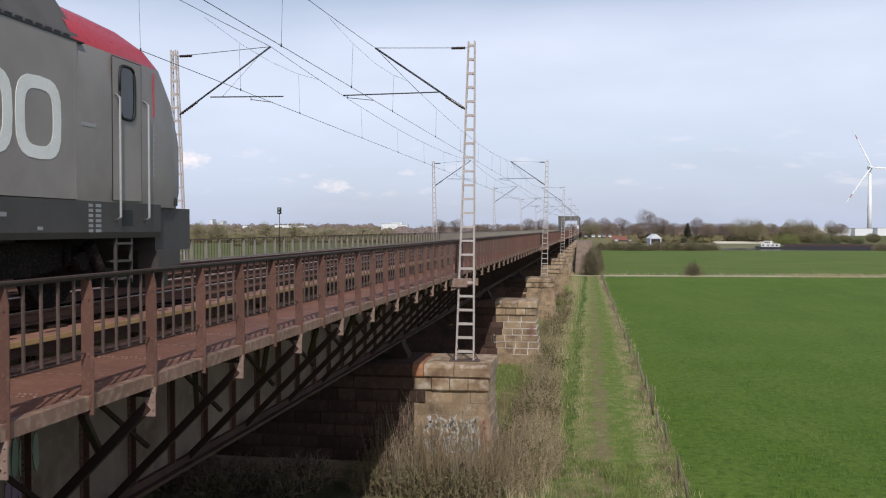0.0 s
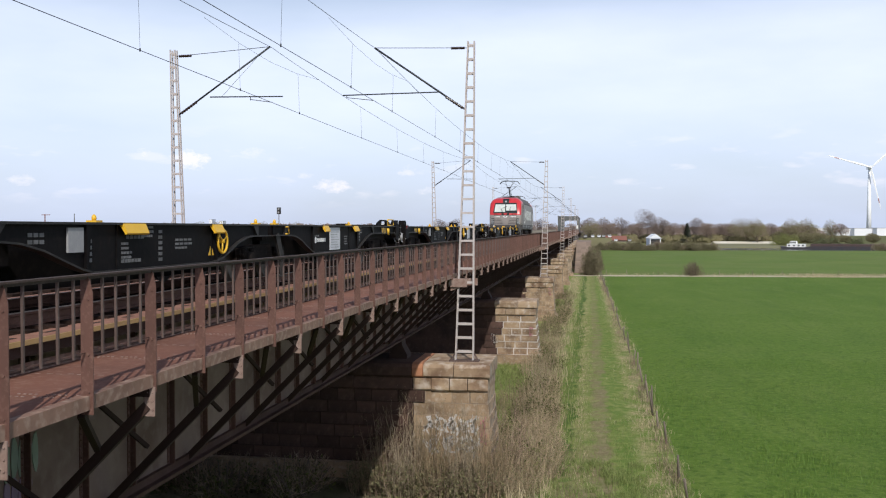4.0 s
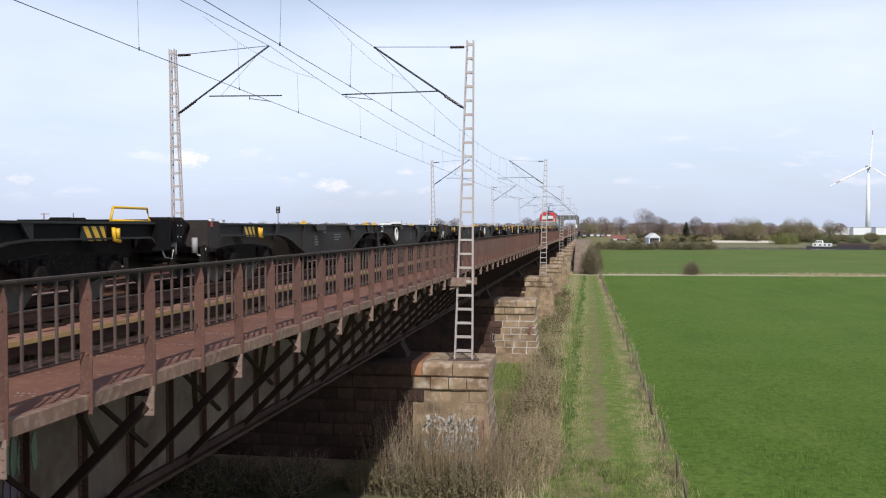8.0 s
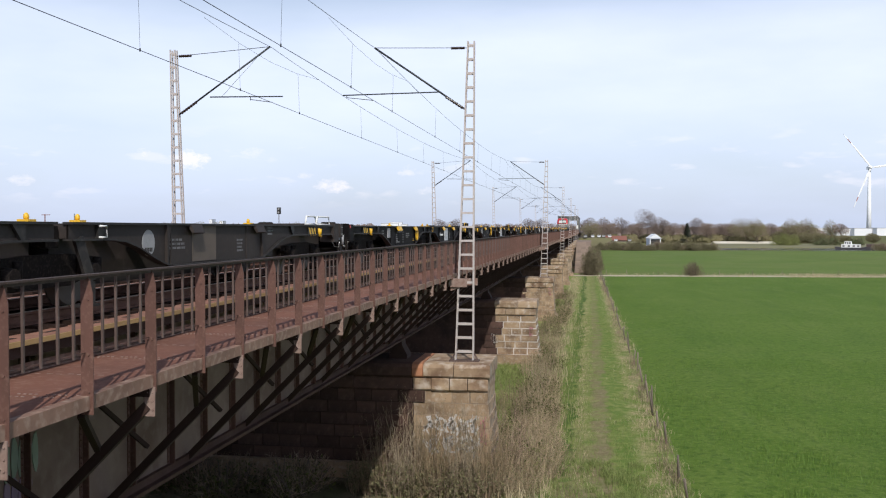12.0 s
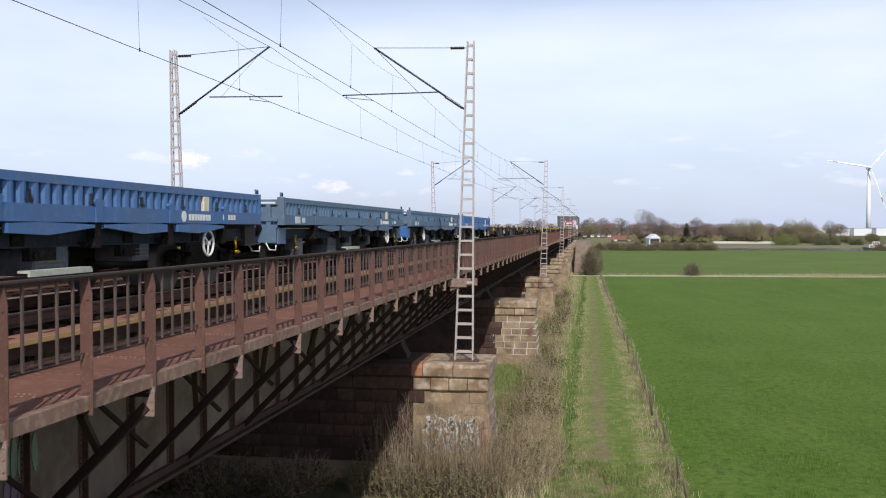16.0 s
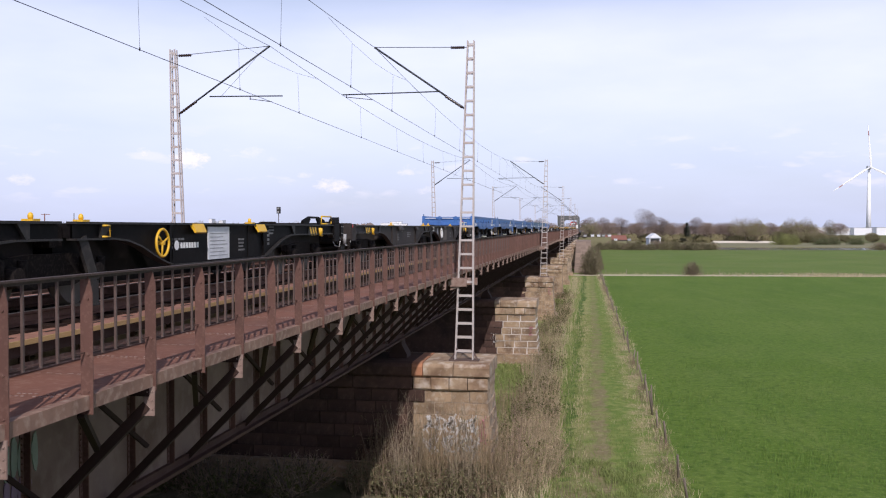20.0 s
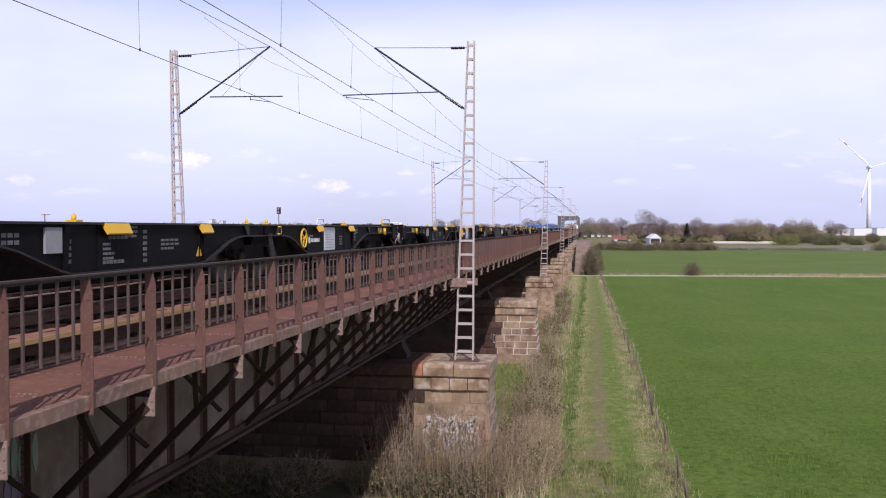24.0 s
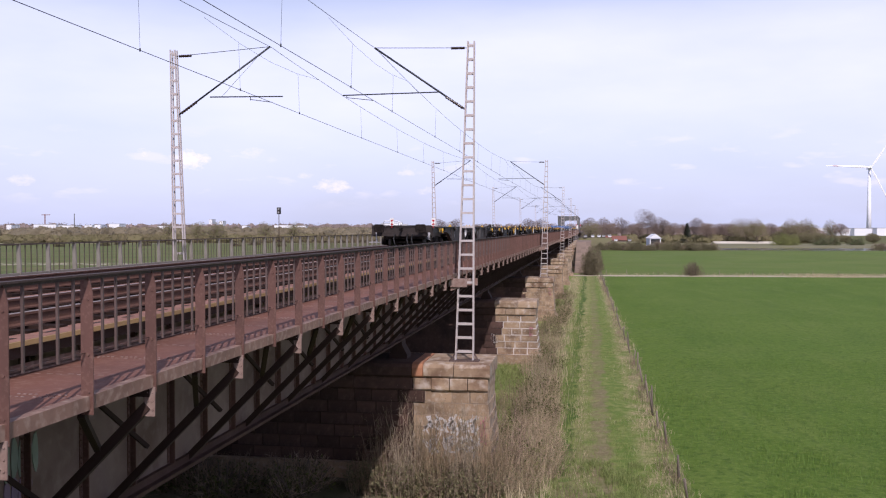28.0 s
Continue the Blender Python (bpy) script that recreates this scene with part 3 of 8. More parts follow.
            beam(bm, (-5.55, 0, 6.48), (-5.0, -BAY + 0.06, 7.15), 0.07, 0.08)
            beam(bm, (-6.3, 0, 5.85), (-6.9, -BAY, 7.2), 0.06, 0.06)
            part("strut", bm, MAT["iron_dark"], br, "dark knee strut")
            br.location.y = y
            src = br
        else:
            copy_thing(src, pose(0, y, 0))

    # open deck: sleepers, rails, cover plates, timber edge
    for cx, nm in ((TRACK_R, "near"), (TRACK_L, "far")):
        track = thing("railway_track", "railway track on dark timber sleepers across the open bridge deck", "railway track", (cx, 0, 0), "tracks on the bridge", "structure")
        me, far = None, B()
        for i in range(2190):
            y = -639 + i * 0.62
            if nm == "near" and 4 < y < 100:
                if me is None:
                    bm = B()
                    box(bm, -1.2, 1.2, -0.12, 0.12, 7.55, 7.78)
                    ob = part("sleeper", bm, MAT["timber"], track)
                    me = ob.data
                    ob.location.y = y
                else:
                    shared("sleeper", me, track, pose(0, y, 0))
            else:
                box(far, -1.2, 1.2, y - 0.12, y + 0.12, 7.55, 7.78)
        part("sleepers", far, MAT["timber"], track, kind="stuff")
        for s in (-1, 1):
            x = s * (GAUGE / 2 + 0.035)
            bm = B()
            extrude(bm, [(x - 0.07, 7.78), (x + 0.07, 7.78), (x + 0.07, 7.80), (x + 0.012, 7.82), (x + 0.012, 7.90), (x + 0.035, 7.915), (x + 0.035, 7.944), (x - 0.035, 7.944), (x - 0.035, 7.915), (x - 0.012, 7.90), (x - 0.012, 7.82), (x - 0.07, 7.80)], "y", -640, 720)
            r = part("rail", bm, MAT["rail"], track)
            bm = B()
            box(bm, x - 0.03, x + 0.03, -640, 720, 7.944, 7.95)
            part("rail_head", bm, MAT["rail_head"], r, "polished rail head")
    for x0, x1, nm in ((-6.66, -6.26, "near"), (-10.35, -9.15, "middle"), (-13.4, -12.98, "far")):
        strip = thing("cover_plates", "rust-pink steel cover plates with hand slots", "cover plate", (0, 0, 0), "cover plates beside the tracks", "structure")
        me = None
        for i in range(int((BRIDGE_Y1 - BRIDGE_Y0) / 1.9)):
            y = BRIDGE_Y0 + i * 1.9
            if me is None:
                bm = B()
                box(bm, x0, x1, 0.006, 1.894, 7.735, 7.75)
                for s in (0.4, 1.45):
                    box(bm, (x0 + x1) / 2 - 0.035, (x0 + x1) / 2 + 0.035, s - 0.13, s + 0.13, 7.751, 7.754, 1)
                ob = part("plate", bm, [MAT["cover_rust"], MAT["iron_dark"]], strip)
                me = ob.data
                ob.location.y = y
            else:
                shared("plate", me, strip, pose(0, y, 0))
        bm = B()
        box(bm, x0 + 0.05, x0 + 0.15, BRIDGE_Y0, BRIDGE_Y1, 7.55, 7.73)
        box(bm, x1 - 0.15, x1 - 0.05, BRIDGE_Y0, BRIDGE_Y1, 7.55, 7.73)
        part("stringer", bm, MAT["iron_dark"], strip)
        if nm == "near":
            me = None
            for i in range(60):
                y = -12 + i * 4.0
                if me is None:
                    bm = B()
                    box(bm, -6.258, -6.22, 0.008, 3.992, 7.69, 7.748)
                    ob = part("timber_edge", bm, MAT["plank"], strip, "ochre timber edge")
                    me = ob.data
                    ob.location.y = y
                else:
                    shared("timber_edge", me, strip, pose(0, y, 0))
            bm = B()
            box(bm, -6.258, -6.22, 228.01, BRIDGE_Y1, 7.69, 7.748)
            part("timber_edge", bm, MAT["plank"], strip)
    # left walkway
    bm = B()
    box(bm, RAILING_L - 0.05, -13.45, BRIDGE_Y0, BRIDGE_Y1, 7.36, 7.41)
    box(bm, RAILING_L - 0.08, RAILING_L + 0.06, BRIDGE_Y0, BRIDGE_Y1, 7.2, 7.359)
    tagged(mesh_object("walkway", bm, MAT["rust_deck"]), "rust-red steel walkway on the other side of the bridge", "walkway", kind="structure")


make_bridge()


def make_embankments():
    # the near bank, out of view, also blocks light below the deck
    for y0, y1 in ((-645, 4.2), (506.0, 725)):
        bm = B()
        extrude(bm, [(-28, -0.3), (-16.5, 7.13), (-13.3, 7.13), (-13.1, 7.53), (-6.75, 7.53), (-6.65, 7.13), (2.5 if y0 < 0 else -3.5, 7.13), (10.5 if y0 < 0 else 6.5, -0.3)], "y", y0, y1)
        tagged(mesh_object("embankment", bm, MAT["ballast"]), "stony railway embankment at the end of the bridge", "embankment", kind="structure")
    # wall added out of view to keep light from under the girders
    bm = B()
    extrude(bm, [(-17.0, -0.6), (2.4, -0.6), (2.0, 7.1), (-16.3, 7.1)], "y", 4.21, 4.62)
    tagged(mesh_object("abutment", bm, MAT["stone"]), "unseen brown stone abutment that blocks light under the bridge", "abutment", kind="structure")


make_embankments()


def make_railings():
    for x, side in ((RAILING_R, 1), (RAILING_L, -1)):
        right = side == 1
        rail = thing("bridge_railing", "brown-painted iron railing with pointed posts and thin bars" if right else "grey iron railing with thin bars on the other edge of the bridge", "railing", (x, 0, 0), "railings along the bridge", "structure")
        mat = MAT["rust_paint"] if right else MAT["rail_far"]
        top = HAND_Z if right else 8.60
        bot = 7.78
        far = B()
        n0, n1 = (-9, 36) if right else (5, 62)
        posts, bars, rails, lows = None, None, None, None
        for i in range(-20, 297):
            y = POST0 + i * BAY + (0.0 if right else 0.6)
            near = n0 <= i < n1
            if right:
                def post(bm, yy):
                    extrude(bm, [(-0.065, 7.16), (0.065, 7.16), (0.065, 8.36), (0.03, 8.50), (0.0, 8.535), (-0.05, 8.535), (-0.065, 8.5)], "y", yy - 0.012, yy + 0.0)
                    box(bm, -0.012, 0.004, yy, yy + 0.07, 7.16, 8.5)
                    if near:
                        for zz in (7.25, 7.38, 7.75, 8.3):
                            tube(bm, [(0.02, yy - 0.012, zz), (0.02, yy - 0.022, zz)], [0.013, 0.007], 6)
            else:
                def post(bm, yy):
                    extrude(bm, [(-0.045, 7.4), (0.075, 7.4), (0.075, 8.0), (0.04, top - 0.02), (-0.045, top - 0.02)], "y", yy - 0.028, yy + 0.028)

            def bar(bm, yy):
                if right:
                    box(bm, -0.012, 0.012, yy - 0.012, yy + 0.012, 7.735, top - 0.05)
                else:
                    box(bm, -0.01, 0.01, yy - 0.011, yy + 0.011, 7.82, top - 0.03)

            def top_rail(bm, yy):
                if right:
                    box(bm, -0.045, 0.045, yy + 0.003, yy + BAY - 0.003, top - 0.02, top)
                    box(bm, -0.01, 0.01, yy + 0.003, yy + BAY - 0.003, top - 0.05, top - 0.0205)
                else:
                    box(bm, -0.04, 0.04, yy + 0.003, yy + BAY - 0.003, top - 0.04, top)

            def low_rail(bm, yy):
                if right:
                    box(bm, -0.026, -0.013, yy + 0.003, yy + BAY - 0.015, 7.765, 7.779)
                else:
                    box(bm, -0.06, 0.06, yy + 0.001, yy + BAY - 0.001, 7.68, 7.82)
            nb = 4
            bar_ys = [y + BAY * (j + 1) / (nb + 1) + 0.02 for j in range(nb)]
            if near:
                if posts is None:
                    bm = B()
                    post(bm, 0)
                    posts = mesh_object("post", bm, mat)
                    bm = B()
                    bar(bm, 0)
                    bars = mesh_object("bar", bm, MAT["bar_grey"] if right else MAT["rail_far_dark"])
                    bm = B()
                    top_rail(bm, 0)
                    rails = mesh_object("handrail", bm, MAT["handrail"] if right else MAT["rail_far_dark"])
                    bm = B()
                    low_rail(bm, 0)
                    lows = mesh_object("bottom_rail", bm, mat)
                    for o in (posts, bars, rails, lows):
                        o.parent = rail
                    posts.location.y, rails.location.y, lows.location.y, bars.location.y = y, y, y, bar_ys[0]
                    rest = bar_ys[1:]
                else:
                    shared("post", posts.data, rail, pose(0, y, 0))
                    shared("handrail", rails.data, rail, pose(0, y, 0))
                    shared("bottom_rail", lows.data, rail, pose(0, y, 0))
                    rest = bar_ys
                for yy in rest:
                    shared("bar", bars.data, rail, pose(0, yy, 0))
            else:
                post(far, y)
                top_rail(far, y)
                low_rail(far, y)
                for yy in bar_ys:
                    bar(far, yy)
        part("railing_far_run", far, mat, rail, kind="stuff")


MAT["rail_far_dark"] = material("dark olive-brown railing paint", (0.075, 0.06, 0.048), 0.8, second=(0.13, 0.11, 0.09), scale=3, fine=20, spec=0.2)
MAT["handrail"] = material("dark worn handrail paint", (0.062, 0.04, 0.034), 0.7, second=(0.035, 0.023, 0.02), third=(0.12, 0.09, 0.08), scale=3, fine=18, spec=0.3)
MAT["rail_far"] = material("grey railing paint", (0.2, 0.185, 0.155), 0.7, second=(0.14, 0.12, 0.1), scale=3, fine=20)
make_railings()


# ---- catenary masts and wires ----
def make_masts():
    def mast(side, reach=3.55, far=False, tip=15.55):
        """side 1: arm to the left; local origin at the foot, x towards the track."""
        ob = thing("catenary_mast", "pale lattice steel catenary mast with a bracket arm", "catenary mast", (0, 0, 0), "catenary masts", "")
        foot, top = (PIER_TOP if side == 1 else 4.22), 15.68
        d = -side
        for leg in (0, 1):
            bm = B()
            if leg == 0:
                p, q = ((-d * 0.06, 0, foot), (-d * 0.09, 0, top)) if side == 1 else ((d * 0.06, 0, foot), (-d * 0.05, 0, top))
            else:
                p, q = (d * 0.58, 0, foot), (d * 0.13, 0, top)
            for yy in (-0.09, 0.09):
                beam(bm, (p[0], yy, p[2]), (q[0], yy, q[2]), 0.045, 0.05)
            part("leg", bm, MAT["galv"], ob)
        n = 23
        ladder = B()
        for i in range(n):
            z = foot + 0.35 + (top - foot - 0.5) * i / (n - 1)
            u = (z - foot) / (top - foot)
            a, b = (-d * (0.06 + 0.03 * u) if side == 1 else d * (0.06 - 0.11 * u)), d * (0.58 + (0.13 - 0.58) * u)
            x0, x1 = min(a, b), max(a, b)
            h = 0.035
            for ya, yb in ((-0.127, -0.113), (0.113, 0.127)):
                bm = ladder if far else B()
                box(bm, x0, x1, ya, yb, z - h, z + h)
                if not far:
                    part("batten", bm, MAT["galv"], ob)
        if far:
            part("lattice", ladder, MAT["galv"], ob)
        else:
            ladder.free()
        bm = B()
        beam(bm, (-d * 0.25, 0, foot), (d * 0.0, 0, foot + 0.45), 0.06, 0.06)
        beam(bm, (d * 0.75, 0, foot), (d * 0.5, 0, foot + 0.45), 0.06, 0.06)
        box(bm, min(-d * 0.28, d * 0.8), max(-d * 0.28, d * 0.8), -0.2, 0.2, foot - 0.01, foot + 0.05)
        part("foot", bm, MAT["bar_grey"], ob, "dark mast foot")
        # cantilever: inclined tube, top tie, registration tube and steady arm
        bm = B()
        tube(bm, [(d * 0.25, 0, 13.27), (d * reach, 0, tip)], 0.035, 8)
        part("bracket_tube", bm, MAT["wire"], ob)
        bm = B()
        tube(bm, [(d * 0.15, 0, 15.45), (d * reach, 0, tip)], 0.012, 6)
        part("top_tie", bm, MAT["wire"], ob)
        bm = B()
        tube(bm, [(d * (reach - 2.35), 0, 13.9), (d * (4.75 if side == 1 else 4.3), 0, 13.86)], 0.024, 6)
        hang = d * (4.6 if side == 1 else 3.05)
        tube(bm, [(hang, 0, 13.86), (hang, 0, 13.74)], 0.015, 6)
        tube(bm, [(d * 1.9, 0, 13.87), (d * 3.3, 0, 15.3)], 0.006, 4)
        part("registration_tube", bm, MAT["wire"], ob)
        bm = B()
        tube(bm, [(hang, 0.05, 13.78), (d * (reach + 0.05), 0.05, CONTACT_Z + 0.01)], 0.014, 6)
        part("steady_arm", bm, MAT["wire"], ob)
        for p, q in (((d * 0.32, 0, 13.31), (d * 0.95, 0, 13.73)), ((d * 0.25, 0, 15.45), (d * 0.75, 0, 15.455))):
            bm = B()
            pts, rs = [], []
            for i in range(15):
                pts.append(Vector(p).lerp(Vector(q), i / 14))
                rs.append(0.058 if i % 2 else 0.035)
            tube(bm, pts, rs, 8)
            part("insulator", bm, MAT["insulator"], ob, "dark ribbed porcelain insulator")
        return ob

    right, left = mast(1), mast(-1, 3.82, tip=15.7)
    right.matrix_basis, left.matrix_basis = pose(MAST_X[0], MAST_Y, 0), pose(MAST_X[1], MAST_Y - 0.1, 0)
    for src, x in ((right, MAST_X[0]), (left, MAST_X[1])):
        copy_thing(src, pose(x, MAST_Y + MAST_GAP, 0))
    for src, x in ((mast(1, far=True), MAST_X[0]), (mast(-1, 3.82, True, 15.7), MAST_X[1])):
        src.matrix_basis = pose(x, MAST_Y - MAST_GAP, 0)
        for k in (2, 3, 4, 5):
            copy_thing(src, pose(x, MAST_Y + k * MAST_GAP, 0))
    # outrigger that ties each mast to the bridge edge
    for k in range(0, 6):
        y = MAST_Y + k * MAST_GAP
        o = thing("mast_clamp", "pale steel clamp between mast and bridge edge", "bracket", (0, y, 0), "mast clamps")
        bm = B()
        box(bm, -4.95, -4.0, 0.13, 0.2, 6.95, 7.2)
        box(bm, -4.95, -4.35, -0.2, -0.13, 6.9, 7.2)
        extrude(bm, [(-4.95, 6.75), (-4.4, 6.95), (-4.4, 7.2), (-4.95, 7.2)], "y", -0.12, 0.12)
        part("clamp_plate", bm, MAT["stub_grey"], o)

    for tx, mx, nm in ((MAST_X[0] - 3.6, MAST_X[0] - 3.55, "near"), (MAST_X[1] + 3.87, MAST_X[1] + 3.82, "far")):
        line = thing("overhead_line", "dark overhead contact wire hung from a messenger wire", "overhead line", (0, 0, 0), "overhead lines", "")
        near, tip = nm == "near", 15.55 if nm == "near" else 15.7
        for k in range(-1, 6):
            ya, yb = MAST_Y + k * MAST_GAP, MAST_Y + (k + 1) * MAST_GAP
            sag = (0.45 if near else 0.3) if k < 0 else 0.65

            def hung(y):
                u = (y - ya) / (yb - ya)
                return tip - sag * 4 * u * (1 - u)
            ys = [ya + (yb - ya) * i / 24 for i in range(25)]
            r = 0.010 if k < 1 else 0.014
            bm = B()
            tube(bm, [(mx, y, hung(y)) for y in ys], r, 4, caps=False)
            part("messenger_wire", bm, MAT["wire"], line)
            bm = B()
            tube(bm, [(tx, y, CONTACT_Z) for y in ys], r, 4, caps=False)
            part("contact_wire", bm, MAT["wire"], line)
            stitch = [(mx, ya - 6, tip - 0.25), (mx, ya - 3, tip - 0.48), (mx, ya, tip - 0.56), (mx, ya + 3, tip - 0.48), (mx, ya + 6, tip - 0.25)]
            bm = B()
            tube(bm, stitch, 0.0055, 4)
            part("stitch_wire", bm, MAT["wire"], line)
            if k > 1:
                continue
            tops = [(ya + dy, tip - 0.5) for dy in (-3.2, 3.2)] + [(y, hung(y)) for y in (ya + 13.5, ya + 22.5, ya + 31.5, ya + 40.5, ya + 47.5)]
            for y, z in tops:
                bm = B()
                tube(bm, [(mx, y, z), (tx, y, CONTACT_Z)], 0.0045, 4)
                tube(bm, [(tx, y, CONTACT_Z - 0.03), (tx, y, CONTACT_Z + 0.06)], 0.02, 5)
                part("dropper", bm, MAT["wire"], line)


make_masts()


# ---- the train ----
def train_mats():
    M = MAT
    M["loco_grey"] = material("grey loco paint", (0.262, 0.232, 0.217), 0.45, second=(0.165, 0.145, 0.136), third=(0.29, 0.26, 0.245), scale=0.7, fine=6, bump=0.02, spots=0.8)
    M["loco_dark"] = material("dark grey loco sill", (0.06, 0.054, 0.052), 0.6, second=(0.035, 0.03, 0.028), scale=1.5, fine=12, bump=0.03)
    M["loco_red"] = material("red loco paint", (0.5, 0.028, 0.035), 0.3, second=(0.42, 0.025, 0.03), third=(0.56, 0.05, 0.05), bump=0.01)
    M["loco_roof"] = material("sooty roof paint", (0.1, 0.091, 0.087), 0.7, second=(0.05, 0.046, 0.044), scale=2)
    M["black"] = material("black rubber", (0.012, 0.012, 0.013), 0.6, bump=0.05)
    M["white"] = material("white lettering", (0.75, 0.75, 0.74), 0.5, second=(0.6, 0.6, 0.58), scale=2, bump=0.02)
    M["wag_black"] = material("black wagon paint", (0.0062, 0.0054, 0.006), 0.6, second=(0.0095, 0.008, 0.008), third=(0.024, 0.02, 0.019), scale=1.0, fine=8, bump=0.04, spec=0.07)
    M["wag_brown"] = material("dull brown-black wagon paint", (0.034, 0.0275, 0.026), 0.65, second=(0.046, 0.037, 0.033), third=(0.07, 0.056, 0.05), scale=1.0, fine=8, bump=0.06, spec=0.2)
    # paler than the black paint, so that edge highlights are in the colour
    M["wag_edge"] = material("scuffed wagon edge paint lightened for highlights", (0.026, 0.024, 0.024), 0.5, second=(0.014, 0.013, 0.013), third=(0.075, 0.066, 0.06), scale=2, fine=10, bump=0.05, spec=0.2)
    M["yellow"] = material("yellow safety paint", (0.72, 0.42, 0.02), 0.45, second=(0.6, 0.34, 0.02), third=(0.75, 0.5, 0.1), bump=0.02)
    M["grime"] = material("oily brown running gear", (0.011, 0.009, 0.0088), 0.8, second=(0.02, 0.016, 0.014), third=(0.07, 0.055, 0.046), scale=5, fine=25, bump=0.2, spec=0.08)
    M["tread"] = material("worn wheel steel", (0.09, 0.08, 0.075), 0.55, metal=0.4, second=(0.04, 0.033, 0.03))
    M["sign_white"] = material("white sign board", (0.62, 0.63, 0.66), 0.5, bump=0.01)
    M["sign_grey"] = material("grey print", (0.3, 0.3, 0.31), 0.6, bump=0)
    M["stencil_grey"] = material("worn stencil paint", (0.15, 0.15, 0.155), 0.7, second=(0.05, 0.05, 0.05), scale=6, spots=0.8, bump=0)
    M["lamp_red"] = material("red lamp lens", (0.42, 0.025, 0.025), 0.2, bump=0)
    M["blue_new"] = material("bright blue wagon paint", (0.04, 0.135, 0.38), 0.5, second=(0.04, 0.1, 0.28), third=(0.09, 0.2, 0.44), scale=1.2, fine=8, bump=0.03, spots=0.7)
    M["blue_old"] = material("dusty steel-blue wagon paint", (0.085, 0.155, 0.26), 0.6, second=(0.1, 0.135, 0.185), third=(0.16, 0.23, 0.33), scale=1.0, fine=8, bump=0.05, spots=0.9)
    M["blue_mid"] = material("worn blue wagon paint", (0.055, 0.135, 0.32), 0.55, second=(0.075, 0.12, 0.23), third=(0.13, 0.22, 0.4), scale=1.0, fine=8, bump=0.04, spots=0.8)
    M["lens"] = material("lamp lens", (0.42, 0.44, 0.46), 0.08, bump=0)
    g = bpy.data.materials.new("tinted cab glass")
    g.use_nodes = True
    b = g.node_tree.nodes["Principled BSDF"]
    b.inputs["Base Color"].default_value, b.inputs["Roughness"].default_value = (0.02, 0.025, 0.025, 1), 0.05
    b.inputs["Specular IOR Level"].default_value = 0.45
    M["cab_glass"] = g
    M["lamp_grey"] = material("grey lamp housing plastic", (0.3, 0.31, 0.31), 0.4, second=(0.2, 0.21, 0.21), bump=0)
    # flat pale colour that paints the sky's reflection on the cab glass
    M["screen_reflection"] = material("pale windscreen reflection", (0.5, 0.53, 0.51), 0.7, bump=0)


train_mats()


def wheelset(bm, y, r=0.46, gauge=1.435, mi=0, n=18, x=0.0):
    for s in (-1, 1):
        a, b = s * (gauge / 2 - 0.03), s * (gauge / 2 + 0.1)
        tube(bm, [(x + a, y, r), (x + s * (gauge / 2), y, r), (x + s * (gauge / 2), y, r), (x + b, y, r)], [r + 0.03, r + 0.03, r, r - 0.01], n, mi)
    tube(bm, [(x - 1.0, y, r), (x + 1.0, y, r)], 0.08, 8, mi)


def bogie(parent, y, base=1.8, r=0.46, name="bogie", x_out=1.0, mat="grime"):
    bg_ = new(name)
    bg_.parent = parent
    bg_.location = (0, y, 0)
    for dy in (-base / 2, base / 2):
        bm = B()
        wheelset(bm, dy, r)
        part("wheelset", bm, MAT["tread"] if mat == "grime" else MAT["grime"], bg_)
    for s in (-1, 1):
        bm = B()
        x = s * x_out
        prof = [(-base / 2 - 0.35, r + 0.08), (-base / 2 - 0.3, r + 0.2), (-0.45, r + 0.26), (0.45, r + 0.26), (base / 2 + 0.3, r + 0.2), (base / 2 + 0.35, r + 0.08), (base / 2 + 0.2, r - 0.02), (0.5, r - 0.16), (-0.5, r - 0.16), (-base / 2 - 0.2, r - 0.02)]
        extrude(bm, prof, "x", x - 0.05, x + 0.05)
        part("side_frame", bm, MAT["grime"], bg_)
        for dy in (-base / 2, base / 2):
            bm = B()
            tube(bm, [(x, dy, r), (x + s * 0.2, dy, r)], [0.15, 0.12], 10)
            box(bm, x - 0.03, x + 0.03, dy - 0.28, dy + 0.28, r - 0.08, r + 0.02)
            for q in (-0.22, 0.22):
                tube(bm, [(x + s * 0.08, dy + q, r - 0.05), (x + s * 0.08, dy + q, r + 0.2)], 0.06, 8)
            part("axle_box", bm, MAT["grime"], bg_)
    bm = B()
    box(bm, -0.95, 0.95, -0.2, 0.2, r - 0.1, r + 0.22)
    part("bolster", bm, MAT["grime"], bg_)
    return bg_


def ring(bm, centre, r, tube_r, n=20, k=6, mi=0):
    """A wheel rim that stands in the y-z plane."""
    c = Vector(centre)
    vs = []
    for i in range(n):
        a = 2 * math.pi * i / n
        d = Vector((0, math.cos(a), math.sin(a)))
        vs.append([bm.verts.new(c + d * (r + tube_r * math.cos(t)) + Vector((tube_r * math.sin(t), 0, 0))) for t in (2 * math.pi * j / k for j in range(k))])
    for i in range(n):
        for j in range(k):
            f = bm.faces.new((vs[i][j], vs[i][(j + 1) % k], vs[(i + 1) % n][(j + 1) % k], vs[(i + 1) % n][j]))
            f.smooth, f.material_index = True, mi


